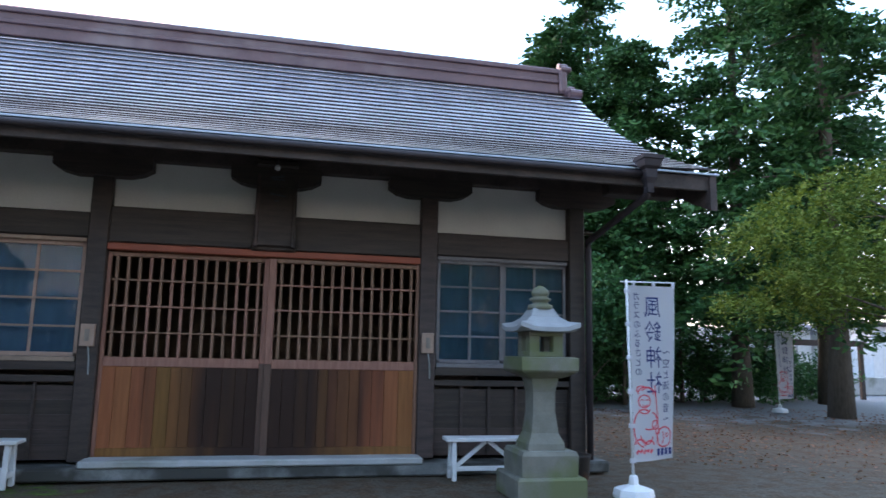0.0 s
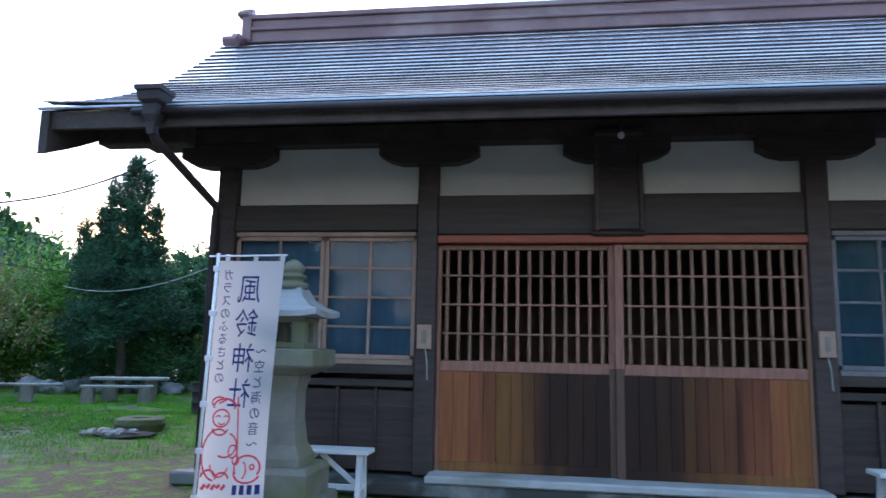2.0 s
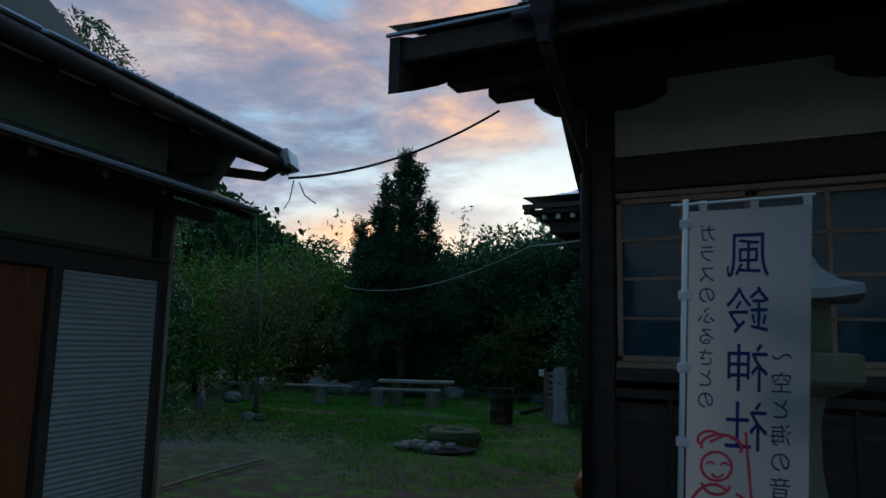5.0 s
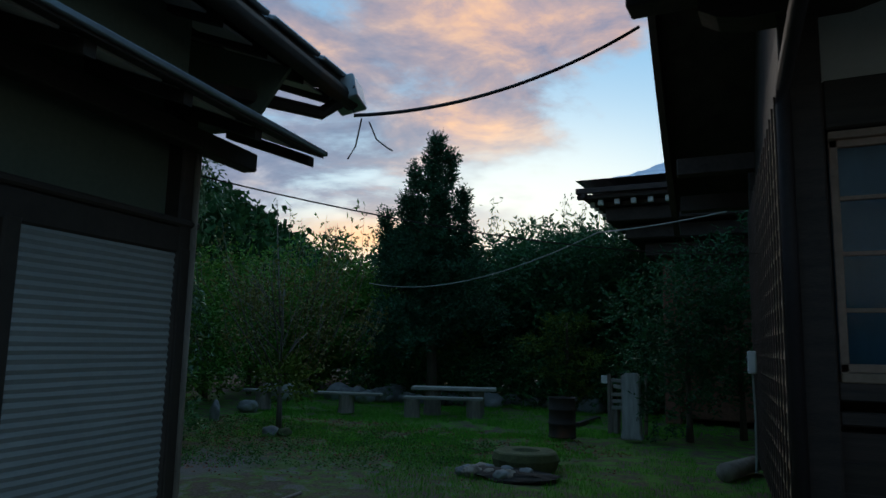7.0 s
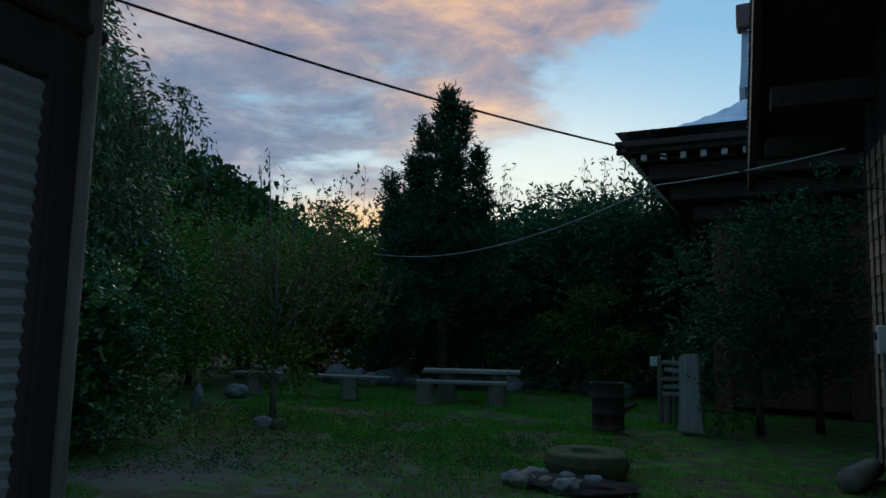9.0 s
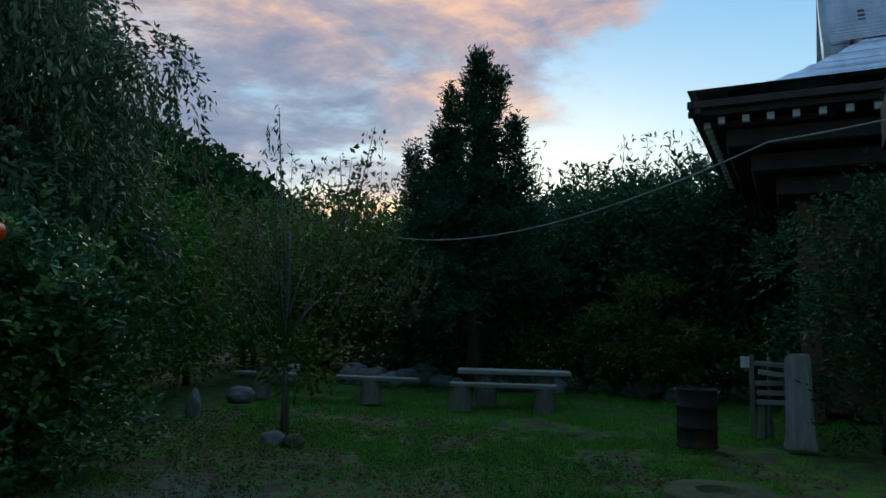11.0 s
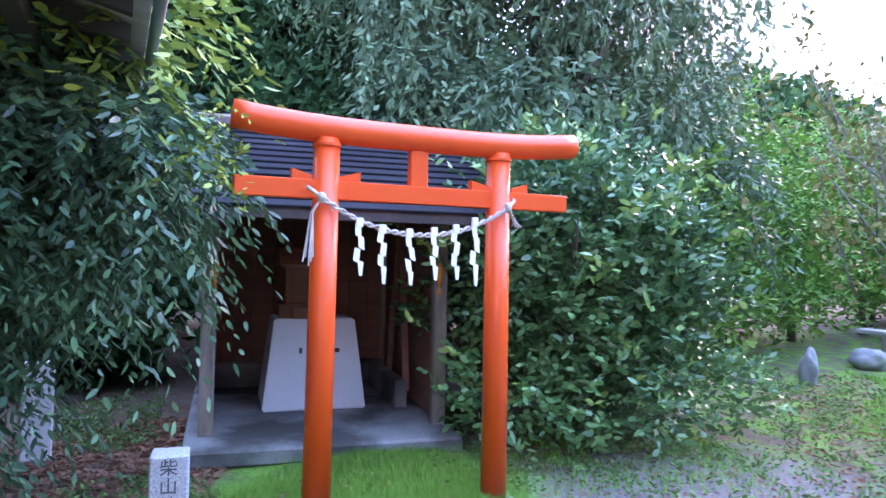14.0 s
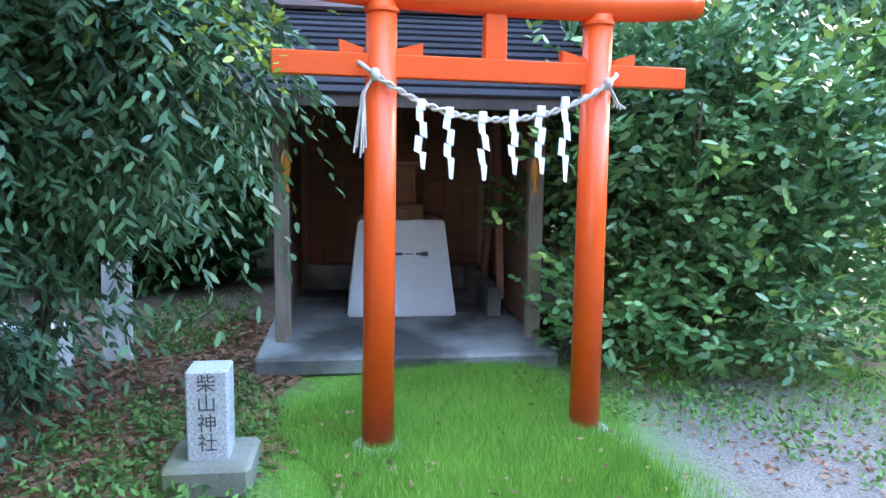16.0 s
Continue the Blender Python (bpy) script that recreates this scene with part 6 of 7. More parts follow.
pole_ob = thing("sapling_stake", (-11.29, 12.86, 0), "pale grey pipe stake beside the young tree", "stake")
part("pipe", tube([(0, 0, 0), (0.01, 0.0, 0.72)], 0.026, 10), BARK_PALE, pole_ob, "", True)
log_ob = thing("cut_log", (-4.95, 12.5, 0), "pale cut log lying by the side wall", "log")
part("log", tube([(0, 0, 0.09), (0.25, 0.75, 0.10)], [0.10, 0.09], 12), LOG_WOOD, log_ob, "", True)
log_ob = thing("cut_log", (-4.55, 9.6, 0), "brown cut log leaning at the hall corner", "log")
part("log", tube([(0, 0, 0.10), (-0.10, 0.55, 0.13)], [0.09, 0.085], 12), DOOR_WOOD, log_ob, "", True)
hose = thing("garden_edge_pipe", (-8.0, 7.95, 0), "thin pale pipe lying along the ground", "pipe")
part("pipe", tube([(0, 0, 0.02), (-0.16, 0.8, 0.02), (-0.26, 1.65, 0.02)], 0.016, 6), GREY_WOOD, hose)


def build_meter():
    m = thing("meter_box", (-4.62, 12.6, 1.25), "small cream switch box on the side wall", "switch box")
    part("case", box((0.09, 0.13, 0.24), (-0.03, 0, 0), 0.012), PLASTIC_WHITE, m)
    part("dial", lathe([(0.035, 0), (0.035, 0.012), (0.02, 0.02)], (-0.075, 0, 0.03), 12, rot=(0, -90, 0)), GUTTER, m)
    part("cable", tube([(-0.03, 0, -0.12), (-0.02, 0.02, -0.6), (-0.03, 0.0, -1.15)], 0.012, 6), WIRE_PALE, m)


build_meter()
pot = thing("flower_pot", (3.35, 7.75, 0), "brown glazed pot beside the lantern", "pot")
part("pot", lathe([(0.11, 0.0), (0.14, 0.05), (0.155, 0.28), (0.165, 0.29), (0.165, 0.31), (0.14, 0.31), (0.13, 0.2)], (0, 0, 0.0), 18), RUST, pot, "", True)


def build_wire(name, a, b, sag, r, mat, label, extra=None):
    pts = [Vector(a).lerp(Vector(b), k / 24) - Vector((0, 0, sag * 4 * (k / 24) * (1 - k / 24))) for k in range(25)]
    ob = thing(name, a, label, "cable")
    part("wire", tube([p - Vector(a) for p in pts], r, 6), mat, ob)
    for pts2 in extra or ():
        part("strand", tube([Vector(p) - Vector(a) for p in pts2], r * 0.45, 5), mat, ob)


build_wire("overhead_cable", (-6.50, 7.66, 2.70), (-5.03, 8.66, 3.40), 0.13, 0.011, WIRE, "black twisted cable between the house and the hall",
           [[(-6.50, 7.66, 2.72), (-6.55, 7.68, 2.82), (-6.47, 7.61, 2.86)], [(-6.47, 7.70, 2.69), (-6.52, 7.72, 2.53), (-6.56, 7.70, 2.45)], [(-6.43, 7.72, 2.67), (-6.40, 7.76, 2.57), (-6.34, 7.78, 2.52), (-6.31, 7.80, 2.50)]])
build_wire("overhead_cable", (-7.75, 6.62, 2.43), (-4.35, 11.5, 2.28), 0.20, 0.005, WIRE, "thin black service cable across the passage")
build_wire("garden_wire", (-13.0, 17.9, 2.75), (-6.72, 14.28, 3.04), 0.36, 0.009, WIRE_PALE, "pale thin wire sagging across the garden")
build_wire("garden_wire", (-6.72, 14.28, 3.04), (-4.86, 12.7, 2.93), 0.03, 0.009, WIRE_PALE, "pale thin wire running on to the side wall")


def build_white_things():
    u = thing("outdoor_unit", (-11.75, 6.62, 0), "white outdoor unit half hidden by the bush", "outdoor unit")
    part("case", box((0.22, 0.36, 0.24), (0, 0, 0.13), 0.02), PLASTIC_WHITE, u)
    for k in range(8):
        part("louvre", box((0.012, 0.20, 0.010), (0.113, -0.04, 0.05 + 0.02 * k), 0.002), GUTTER, u)
    p = thing("white_board", (-12.0, 6.97, 0), "white weathered board leaning behind the bush", "board")
    part("panel", box((0.03, 0.15, 0.54), (0, 0, 0.27), 0.006, rot=(0, -6, 4)), WHITE_PAINT, p)


build_white_things()


# ---- trees and shrubs ----
def tree(name, base, label, category, trunk_bm, bark, crown_verts, leaf_mat, extra=()):
    ob = thing(name, base, label, category)
    off = np.array(base)
    if trunk_bm is not None:
        bmesh.ops.translate(trunk_bm, vec=-Vector(base), verts=trunk_bm.verts)
        part("trunk", trunk_bm, bark, ob, "", True)
    quads_mesh("crown", crown_verts - off, crown_verts.shape[1], leaf_mat, ob)
    for nm, verts, mat in extra:
        quads_mesh(nm, verts - off, verts.shape[1], mat, ob)
    return ob


def conifer_crown(rng, base, height, r0, z_start, whorls, per_whorl, leaf, per, ragged=0.25, up=0.15, shape=1.0, fan=0.2, droop=0.0):
    """Boughs in whorls, long below and short above; each is a flat spray of side twigs set with needles."""
    out = []
    b = np.array(base)
    for k in range(whorls):
        f = (k + rng.uniform(0, 0.8)) / whorls
        z = z_start + (height - z_start) * f
        reach = r0 * (1 - f) ** shape + 0.10 * r0
        for j in range(per_whorl):
            ang = rng.uniform(0, 2 * math.pi)
            ln = reach * rng.uniform(1 - 2 * ragged, 1 + ragged)
            d = np.array((math.cos(ang), math.sin(ang), up * rng.uniform(-0.2, 1.5)))
            side = np.array((-math.sin(ang), math.cos(ang), 0))
            n = max(int(per * (0.3 + 0.7 * ln / r0)), 8)
            tw = rng.integers(0, 9, n) / 8.0
            t = 0.15 + 0.85 * tw
            off = rng.uniform(-1, 1, n) * fan * ln * (1.15 - t)
            p = b + np.array((0, 0, z)) + d * (t * ln)[:, None] + side * off[:, None] + d * (np.abs(off) * 0.6)[:, None]
            p[:, 2] -= droop * (t * ln) ** 2 / max(r0, 0.1) + 0.15 * np.abs(off)
            p += rng.normal(size=(n, 3)) * leaf * np.array((0.45, 0.45, 0.3))
            ax = d + side * (np.sign(off) * 0.8)[:, None] + np.array((0, 0, -0.1))
            out.append(leaves(rng, p, ax, leaf, leaf * 0.45, spread=0.45))
    return np.concatenate(out)


def weeping(rng, starts, length, step, leaf, width):
    """Hanging shoots with narrow leaves along them."""
    out = []
    for s, ln in zip(starts, length):
        n = max(int(ln / step), 4)
        t = np.linspace(0, 1, n)
        sway = rng.normal(size=2) * 0.18 * ln
        p = s + np.stack([sway[0] * t ** 2, sway[1] * t ** 2, -ln * t], 1) + rng.normal(size=(n, 3)) * 0.03
        out.append(leaves(rng, p, np.tile((0, 0, -1.0), (n, 1)), leaf, width, spread=0.45))
    return np.concatenate(out)


def sprigs(rng, centre, radii, count, per, length, leaf, width, shell=0.7, rise=0.3, droop=0.0, floor_z=None, hang=0.0, spread=0.35):
    """Leafy twigs that point outwards from an uneven ellipsoid, with leaves in pairs along each twig."""
    d = unit(rng.normal(size=(count, 3)))
    lump = np.array([1 + 0.28 * noise.noise(Vector(v * 2.1) + Vector((centre[0], centre[1], 0))) + 0.20 * noise.noise(Vector(v * 5.5) + Vector((centre[1], centre[0], 3))) for v in d])
    r = (rng.uniform(shell ** 3, 1.0, count) ** (1 / 3) * lump)[:, None]
    start = np.array(centre) + d * r * np.array(radii)
    aim = unit(d + 0.55 * rng.normal(size=(count, 3)) + np.array((0, 0, rise)))
    t = np.tile(np.linspace(0, 1, per), count)
    A, S = np.repeat(aim, per, 0), np.repeat(start, per, 0)
    ln = np.repeat(length * rng.uniform(0.6, 1.3, count), per)
    p = S + A * (t * ln)[:, None]
    p[:, 2] -= droop * (t * ln) ** 2 * 4
    cross = unit(np.cross(A, np.array((0, 0, 1.0))))
    sgn = np.where(np.arange(len(p)) % 2 == 0, 1.0, -1.0)[:, None]
    ax = A * 0.7 + cross * sgn * 0.8 + np.array((0, 0, -hang))
    if floor_z is not None:
        keep = p[:, 2] > floor_z
        p, ax = p[keep], ax[keep]
    return leaves(rng, p, ax, leaf, width, spread=spread)


def bush(rng, centre, radii, count, per, length, leaf, width, shell=0.75, rise=0.3, droop=0.0, floor_z=0.03, lumps=13, fill=10, hang=0.0):
    """Leafy lumps set round an uneven body, with darker hollows between them and a thin fill of leaves within."""
    c, rad = np.array(centre, float), np.array(radii, float)
    out = []
    golden = math.pi * (3 - math.sqrt(5))
    for k in range(lumps):
        zf = 1 - 2 * (k + 0.5) / lumps
        ang = golden * k + rng.uniform(-0.35, 0.35)
        rr = math.sqrt(max(1 - zf * zf, 0))
        d = np.array((rr * math.cos(ang), rr * math.sin(ang), zf))
        size = float(rad.mean()) * rng.uniform(0.75, 1.25) * 1.45 / math.sqrt(lumps)
        lc = c + d * rad * rng.uniform(0.60, 0.88)
        out.append(sprigs(rng, lc, (size, size, size * 0.72), max(count // lumps, 4), per, min(length, size * 0.9), leaf, width, 0.6, rise, droop, floor_z, hang))
    out.append(clump_crown(rng, c, 0.55 * rad, max(count // 9, 12), fill, 0.16 * float(rad.max()), leaf * 1.3, leaf * 0.7, 0.2, 0.1, floor_z))
    return np.concatenate(out)


R = np.random.default_rng(4)
# the dark evergreen of the garden: a trunk with several leaders, leaves crowded on short upright twigs
base = (-11.75, 18.7, 0)
leaders = ((-11.77, 18.70, 2.2, 6.36, 1.02), (-11.36, 18.75, 5.0, 5.98, 0.13), (-12.26, 18.65, 4.4, 5.70, 0.17), (-12.55, 18.7, 3.4, 5.0, 0.35), (-13.02, 18.60, 3.0, 4.62, 0.24), (-10.98, 18.60, 3.2, 5.0, 0.42), (-12.35, 19.0, 2.6, 4.9, 0.5), (-11.4, 18.3, 2.4, 5.0, 0.5))
v = []
wood = limbs(R, base, (-11.8, 18.7, 5.6), 0.13, 0.03, 9, 1.0, 0.25, 0.6)
for x, y, z0, z1, r in leaders:
    tube([(base[0], base[1], z0 - 0.7), (x + 0.35 * (base[0] - x), y, z0), (x, y, z1 - 0.3)], [0.05, 0.035, 0.01], 6, wood)
    n = int((z1 - z0) * (11 + 17 * r))
    for k in range(n):
        f = (k + R.uniform(0, 1)) / n
        w = r * (1 - 0.90 * f ** 1.05)
        a = R.uniform(0, 6.28)
        c = (x + w * 0.8 * math.cos(a) * R.uniform(0.2, 1), y + w * 0.8 * math.sin(a) * R.uniform(0.2, 1), z0 + (z1 - z0 - 0.12) * f)
        g = 0.09 + 0.22 * w
        v.append(sprigs(R, c, (g, g, g * 0.8), 15, 9, 0.17, 0.09, 0.034, 0.2, 0.9))
for k in range(70):
    a, zf = R.uniform(0, 6.28), R.uniform(0, 1)
    w = (1.55 - 0.75 * zf) * R.uniform(0.45, 1.05)
    c = (base[0] + 0.02 + w * math.cos(a), base[1] + w * math.sin(a), 1.35 + 2.5 * zf)
    v.append(sprigs(R, c, (0.40, 0.40, 0.22), 62, 10, 0.22, 0.09, 0.032, 0.25, 0.7))
tree("evergreen_tree", base, "tall dark evergreen with several pointed leaders", "tree", wood, BARK, np.concatenate(v), LEAF_CONIFER)

# the thin autumn tree with its stake
base = (-11.42, 13.05, 0)
tw = limbs(R, base, (-11.5, 13.1, 2.2), 0.042, 0.012, 16, 1.3, 0.22, 1.1)
tips = []
for k in range(90):
    a, rr = R.uniform(0, 6.28), R.uniform(0.2, 1.35)
    p = Vector((base[0] + rr * math.cos(a), base[1] + rr * math.sin(a), R.uniform(0.9, 2.2)))
    q = p + Vector((0.3 * math.cos(a), 0.3 * math.sin(a), R.uniform(0.5, 1.0)))
    tube([p, p.lerp(q, 0.5) + Vector((R.normal() * 0.04, R.normal() * 0.04, 0)), q], [0.008, 0.006, 0.003], 4, tw)
    for f in np.linspace(0.1, 1, 14):
        tips.append(np.array(p.lerp(q, f)) + R.normal(size=3) * 0.05)
v = leaves(R, np.repeat(np.array(tips), 3, 0) + R.normal(size=(len(tips) * 3, 3)) * 0.05, np.tile((0, 0, 0.1), (len(tips) * 3, 1)), 0.07, 0.036, spread=1.0)
low = sprigs(R, (-11.2, 12.95, 0.80), (0.35, 0.35, 0.22), 60, 10, 0.22, 0.09, 0.045, 0.3)
shoot = weeping(R, [np.array((-12.0, 13.4, 3.75)), np.array((-11.95, 13.4, 3.3)), np.array((-12.05, 13.35, 3.55))], [0.5, 0.5, 0.5], 0.03, 0.12, 0.03)
tube([(-11.6, 13.2, 1.6), (-11.85, 13.35, 2.6), (-12.0, 13.4, 3.75)], [0.018, 0.012, 0.004], 5, tw)
tree("young_tree", base, "thin-leaved autumn tree with bare twigs", "tree", tw, BARK_PALE, v, LEAF_AUTUMN, [("low_leaves", low, LEAF_MAPLE), ("shoot", shoot, LEAF_DEEP)])

# weeping trees behind the shelter
for base, top, spread_r, count in (((-15.45, 11.45, 0), 7.4, 2.52, 86), ((-17.2, 13.6, 0), 4.7, 1.8, 24)):
    lumps = []
    for k in range(count):
        a, rad, zf = R.uniform(0, 6.28), spread_r * R.uniform(0.1, 0.92) ** 0.6, R.uniform(0.24, 1.0) ** 0.8
        if zf > 0.8:
            rad *= 0.6
        c = np.array((base[0] + rad * math.cos(a), base[1] + rad * math.sin(a) - 0.9 * max(zf - 0.8, 0) / 0.2, top * zf - 0.25 * rad))
        size = R.uniform(0.40, 0.75)
        lumps.append(sprigs(R, c, (size, size, size * 0.6), 52, 11, 0.5, 0.135, 0.044, 0.3, -0.1, 0.7, 0.3, 0.5, 0.25))
        m = 22
        starts = c + unit(R.normal(size=(m, 3))) * np.array((size, size, 0.25))
        lumps.append(weeping(R, starts, R.uniform(0.6, 1.5, m), 0.038, 0.135, 0.042))
    v = np.concatenate(lumps)
    tree("weeping_tree", base, "tall tree with hanging narrow green leaves", "tree", limbs(R, base, (base[0] + 0.2, base[1], top - 0.4), 0.16, 0.04, 22, 2.4, 0.3, 0.5), BARK, v, LEAF_WILLOW)

# camellia beside the torii
base = (-12.15, 10.30, 0)
v = np.concatenate([bush(R, (base[0], base[1], 1.08), (1.10, 1.08, 1.02), 3300, 8, 0.20, 0.074, 0.036, 0.74, 0.35, 0, 0.16, 44, 6),
                    sprigs(R, (-11.75, 9.62, 1.15), (0.30, 0.28, 0.35), 90, 8, 0.2, 0.074, 0.036, 0.3, 0.3, 0, 0.1)])
low = np.concatenate([sprigs(R, (-11.7, 9.60, 0.30), (0.42, 0.35, 0.26), 90, 8, 0.22, 0.075, 0.04, 0.4, 0.3, 0, 0.03),
                      sprigs(R, (-11.95, 10.85, 0.36), (0.75, 0.65, 0.34), 300, 8, 0.2, 0.07, 0.034, 0.5, 0.3, 0, 0.03),
                      sprigs(R, (-11.55, 10.20, 0.34), (0.45, 0.5, 0.30), 160, 8, 0.2, 0.07, 0.034, 0.5, 0.3, 0, 0.05)])
tips = sprigs(R, (base[0] + 0.05, base[1], 1.12), (1.16, 1.14, 1.08), 190, 5, 0.09, 0.07, 0.034, 0.93, 0.9, 0, 0.3)
tree("camellia_bush", base, "dense glossy green camellia bush", "shrub", limbs(R, base, (base[0], base[1], 1.5), 0.05, 0.015, 18, 0.9, 0.1, 1.0), BARK, rounded(v), LEAF_CAMELLIA, [("low_leaves", rounded(low), LEAF_CAMELLIA), ("fresh_growth", rounded(tips), LEAF_FRESH)])

# nandina on the other side
base = (-11.2, 6.72, 0)
stems = bmesh.new()
for k in range(14):
    a = R.uniform(0, 6.28)
    tube([(base[0] + 0.15 * math.cos(a), base[1] + 0.15 * math.sin(a), 0), (base[0] + 0.3 * math.cos(a), base[1] + 0.3 * math.sin(a), 0.9), (base[0] + 0.6 * math.cos(a), base[1] + 0.55 * math.sin(a), 1.8)], [0.016, 0.012, 0.005], 5, stems)
def fronds(c, radii, n, shell=0.3, rise=0.1, floor_z=0.05):
    """Feathery leaves: drooping stalks with pointed leaflets in pairs that hang."""
    return sprigs(R, c, radii, int(n * 1.3), 13, 0.30, 0.068, 0.022, shell, rise, 0.75, floor_z, 0.75, 0.12)


v = np.concatenate([bush(R, (-11.1, 6.72, 1.42), (0.74, 0.86, 0.70), 1150, 13, 0.30, 0.068, 0.0215, 0.6, 0.1, 0.75, 0.05, 22, 6, 0.55),
                    bush(R, (-11.25, 6.75, 2.25), (0.70, 0.80, 0.55), 680, 13, 0.30, 0.068, 0.0215, 0.5, 0.0, 0.75, 0.05, 16, 6, 0.55),
                    fronds((-10.75, 6.75, 1.55), (0.25, 0.75, 0.62), 210, 0.5), fronds((-10.85, 7.40, 1.68), (0.35, 0.42, 0.16), 130),
                    fronds((-11.15, 7.68, 1.60), (0.25, 0.22, 0.20), 60, 0.2), fronds((-10.95, 7.62, 1.50), (0.30, 0.24, 0.24), 90, 0.2),
                    fronds((-11.0, 7.35, 1.15), (0.35, 0.30, 0.30), 110, 0.2), fronds((-11.1, 6.6, 0.6), (0.55, 0.55, 0.5), 150, 0.3),
                    fronds((-10.72, 6.72, 0.50), (0.26, 0.32, 0.38), 80, 0.2)])
yel = np.concatenate([sprigs(R, (-10.72, 6.50, 0.55), (0.26, 0.22, 0.28), 100, 8, 0.18, 0.075, 0.042, 0.3),
                      sprigs(R, (-10.95, 7.35, 2.25), (0.40, 0.50, 0.40), 170, 11, 0.30, 0.085, 0.027, 0.6, 0.1, 0.6, None, 0.4, 0.25),
                      sprigs(R, (-10.52, 6.80, 1.62), (0.08, 0.20, 0.10), 12, 10, 0.24, 0.06, 0.024, 0.3, 0.3, 0.4),
                      sprigs(R, (-10.60, 7.80, 1.74), (0.05, 0.16, 0.06), 14, 9, 0.20, 0.035, 0.016, 0.3, 0.2, 0.4), sprigs(R, (-10.62, 7.86, 1.52), (0.05, 0.14, 0.05), 12, 9, 0.20, 0.045, 0.018, 0.3, 0.1, 0.6)])
tree("nandina_bush", base, "feathery dark green bush overhanging the gate", "shrub", stems, BARK, rounded(v), LEAF_NANDINA, [("yellow_leaves", rounded(yel), LEAF_YELLOW)])

# evergreens before the second hall
for base, rad, zc, n in (((-5.7, 15.6, 0), (1.0, 1.0, 1.5), 1.6, 900), ((-5.0, 16.3, 0), (0.9, 0.8, 1.7), 1.9, 600)):
    v = bush(R, (base[0], base[1], zc), rad, n, 9, 0.28, 0.08, 0.036, 0.6)
    tree("evergreen_shrub", base, "dark evergreen shrub against the hall", "shrub", limbs(R, base, (base[0], base[1], zc + 0.8), 0.05, 0.015, 12, 0.8, 0.15, 0.8), BARK, v, LEAF_SHADE)
base = (-8.7, 19.3, 0)
v = np.concatenate([sprigs(R, (base[0] + dx, base[1], z), (r, r, 0.12), 130, 9, 0.22, 0.07, 0.03, 0.2, 0.1, 0.3) for dx, z, r in ((0, 1.9, 0.5), (-0.5, 1.45, 0.6), (0.4, 1.15, 0.65), (-0.2, 0.8, 0.6), (0.3, 0.5, 0.3))])
tree("layered_pine", base, "small garden tree clipped in flat layers", "tree", limbs(R, base, (base[0], base[1], 1.9), 0.06, 0.02, 10, 0.8, 0.2, 0.3), BARK, v, LEAF_MAPLE)


# the green wall of shrubs and small trees round the garden
def hedge(name, label, spots, leaf_mat, leaf, count=420, per=9, twig=0.45, rise=0.3, droop=0.0, fill=18):
    for x, y, zc, r, h in spots:
        v = bush(R, (x, y, zc), (r, r, h), count, per, twig, leaf, leaf * 0.42, 0.55, rise, droop, 0.05, 17, fill)
        tree(name, (x, y, 0), label, "shrub", limbs(R, (x, y, 0), (x, y, zc + 0.5 * h), 0.06, 0.02, 6, r * 0.8, 0.2, 0.7, 5), BARK, v, leaf_mat)


hedge("garden_shrub", "bright green shrub in the belt round the garden",
      [(-13.0 - 1.05 * k + R.uniform(-0.3, 0.3), 20.6 + R.uniform(-0.5, 1.0), 1.7 + R.uniform(-0.2, 0.4), 1.2, 1.9) for k in range(7)], LEAF_BRIGHT, 0.14, 520)
hedge("garden_tree", "dark green tree in the belt round the garden",
      [(-10.4 + 1.05 * k + R.uniform(-0.3, 0.3), 21.3 + R.uniform(-0.6, 0.9), 2.1 + R.uniform(-0.3, 0.4), 1.35, 2.0) for k in range(7)], LEAF_SHADE, 0.15, 800)
hedge("garden_tree", "tall dark tree at the back of the garden",
      [(-20 + 2.2 * k + R.uniform(-0.4, 0.4), 25.5 + R.uniform(-0.8, 0.8), 2.4, 2.0, 2.5) for k in range(9)], LEAF_SHADE, 0.26, 560, 9, 0.6)
hedge("garden_tree", "soft green tree before the bamboo", [(-12.3, 23.0, 2.5, 1.35, 2.1), (-11.0, 23.2, 2.6, 1.35, 2.2), (-9.6, 23.0, 2.6, 1.35, 2.1), (-8.2, 23.3, 2.6, 1.35, 2.1)], LEAF_SHADE, 0.17, 760, 9, 0.45, 0.3, 0.0, 40)
hedge("garden_shrub", "low dark shrub by the rockery",
      [(-13.5 + 1.1 * k, 19.6 + R.uniform(-0.2, 0.3), 0.6, 0.85, 0.75) for k in range(8)], LEAF_DEEP, 0.10, 300)
hedge("garden_tree", "leafy tree at the side of the garden",
      [(-14.4, 12.6, 1.2, 0.95, 1.25), (-15.3, 14.2, 1.5, 1.15, 1.6), (-16.2, 16.2, 1.7, 1.4, 1.8), (-16.9, 18.4, 1.8, 1.4, 1.9), (-14.0, 11.3, 0.8, 0.8, 0.8), (-18.2, 16.0, 2.2, 1.6, 2.4)], LEAF_BRIGHT, 0.12, 620)
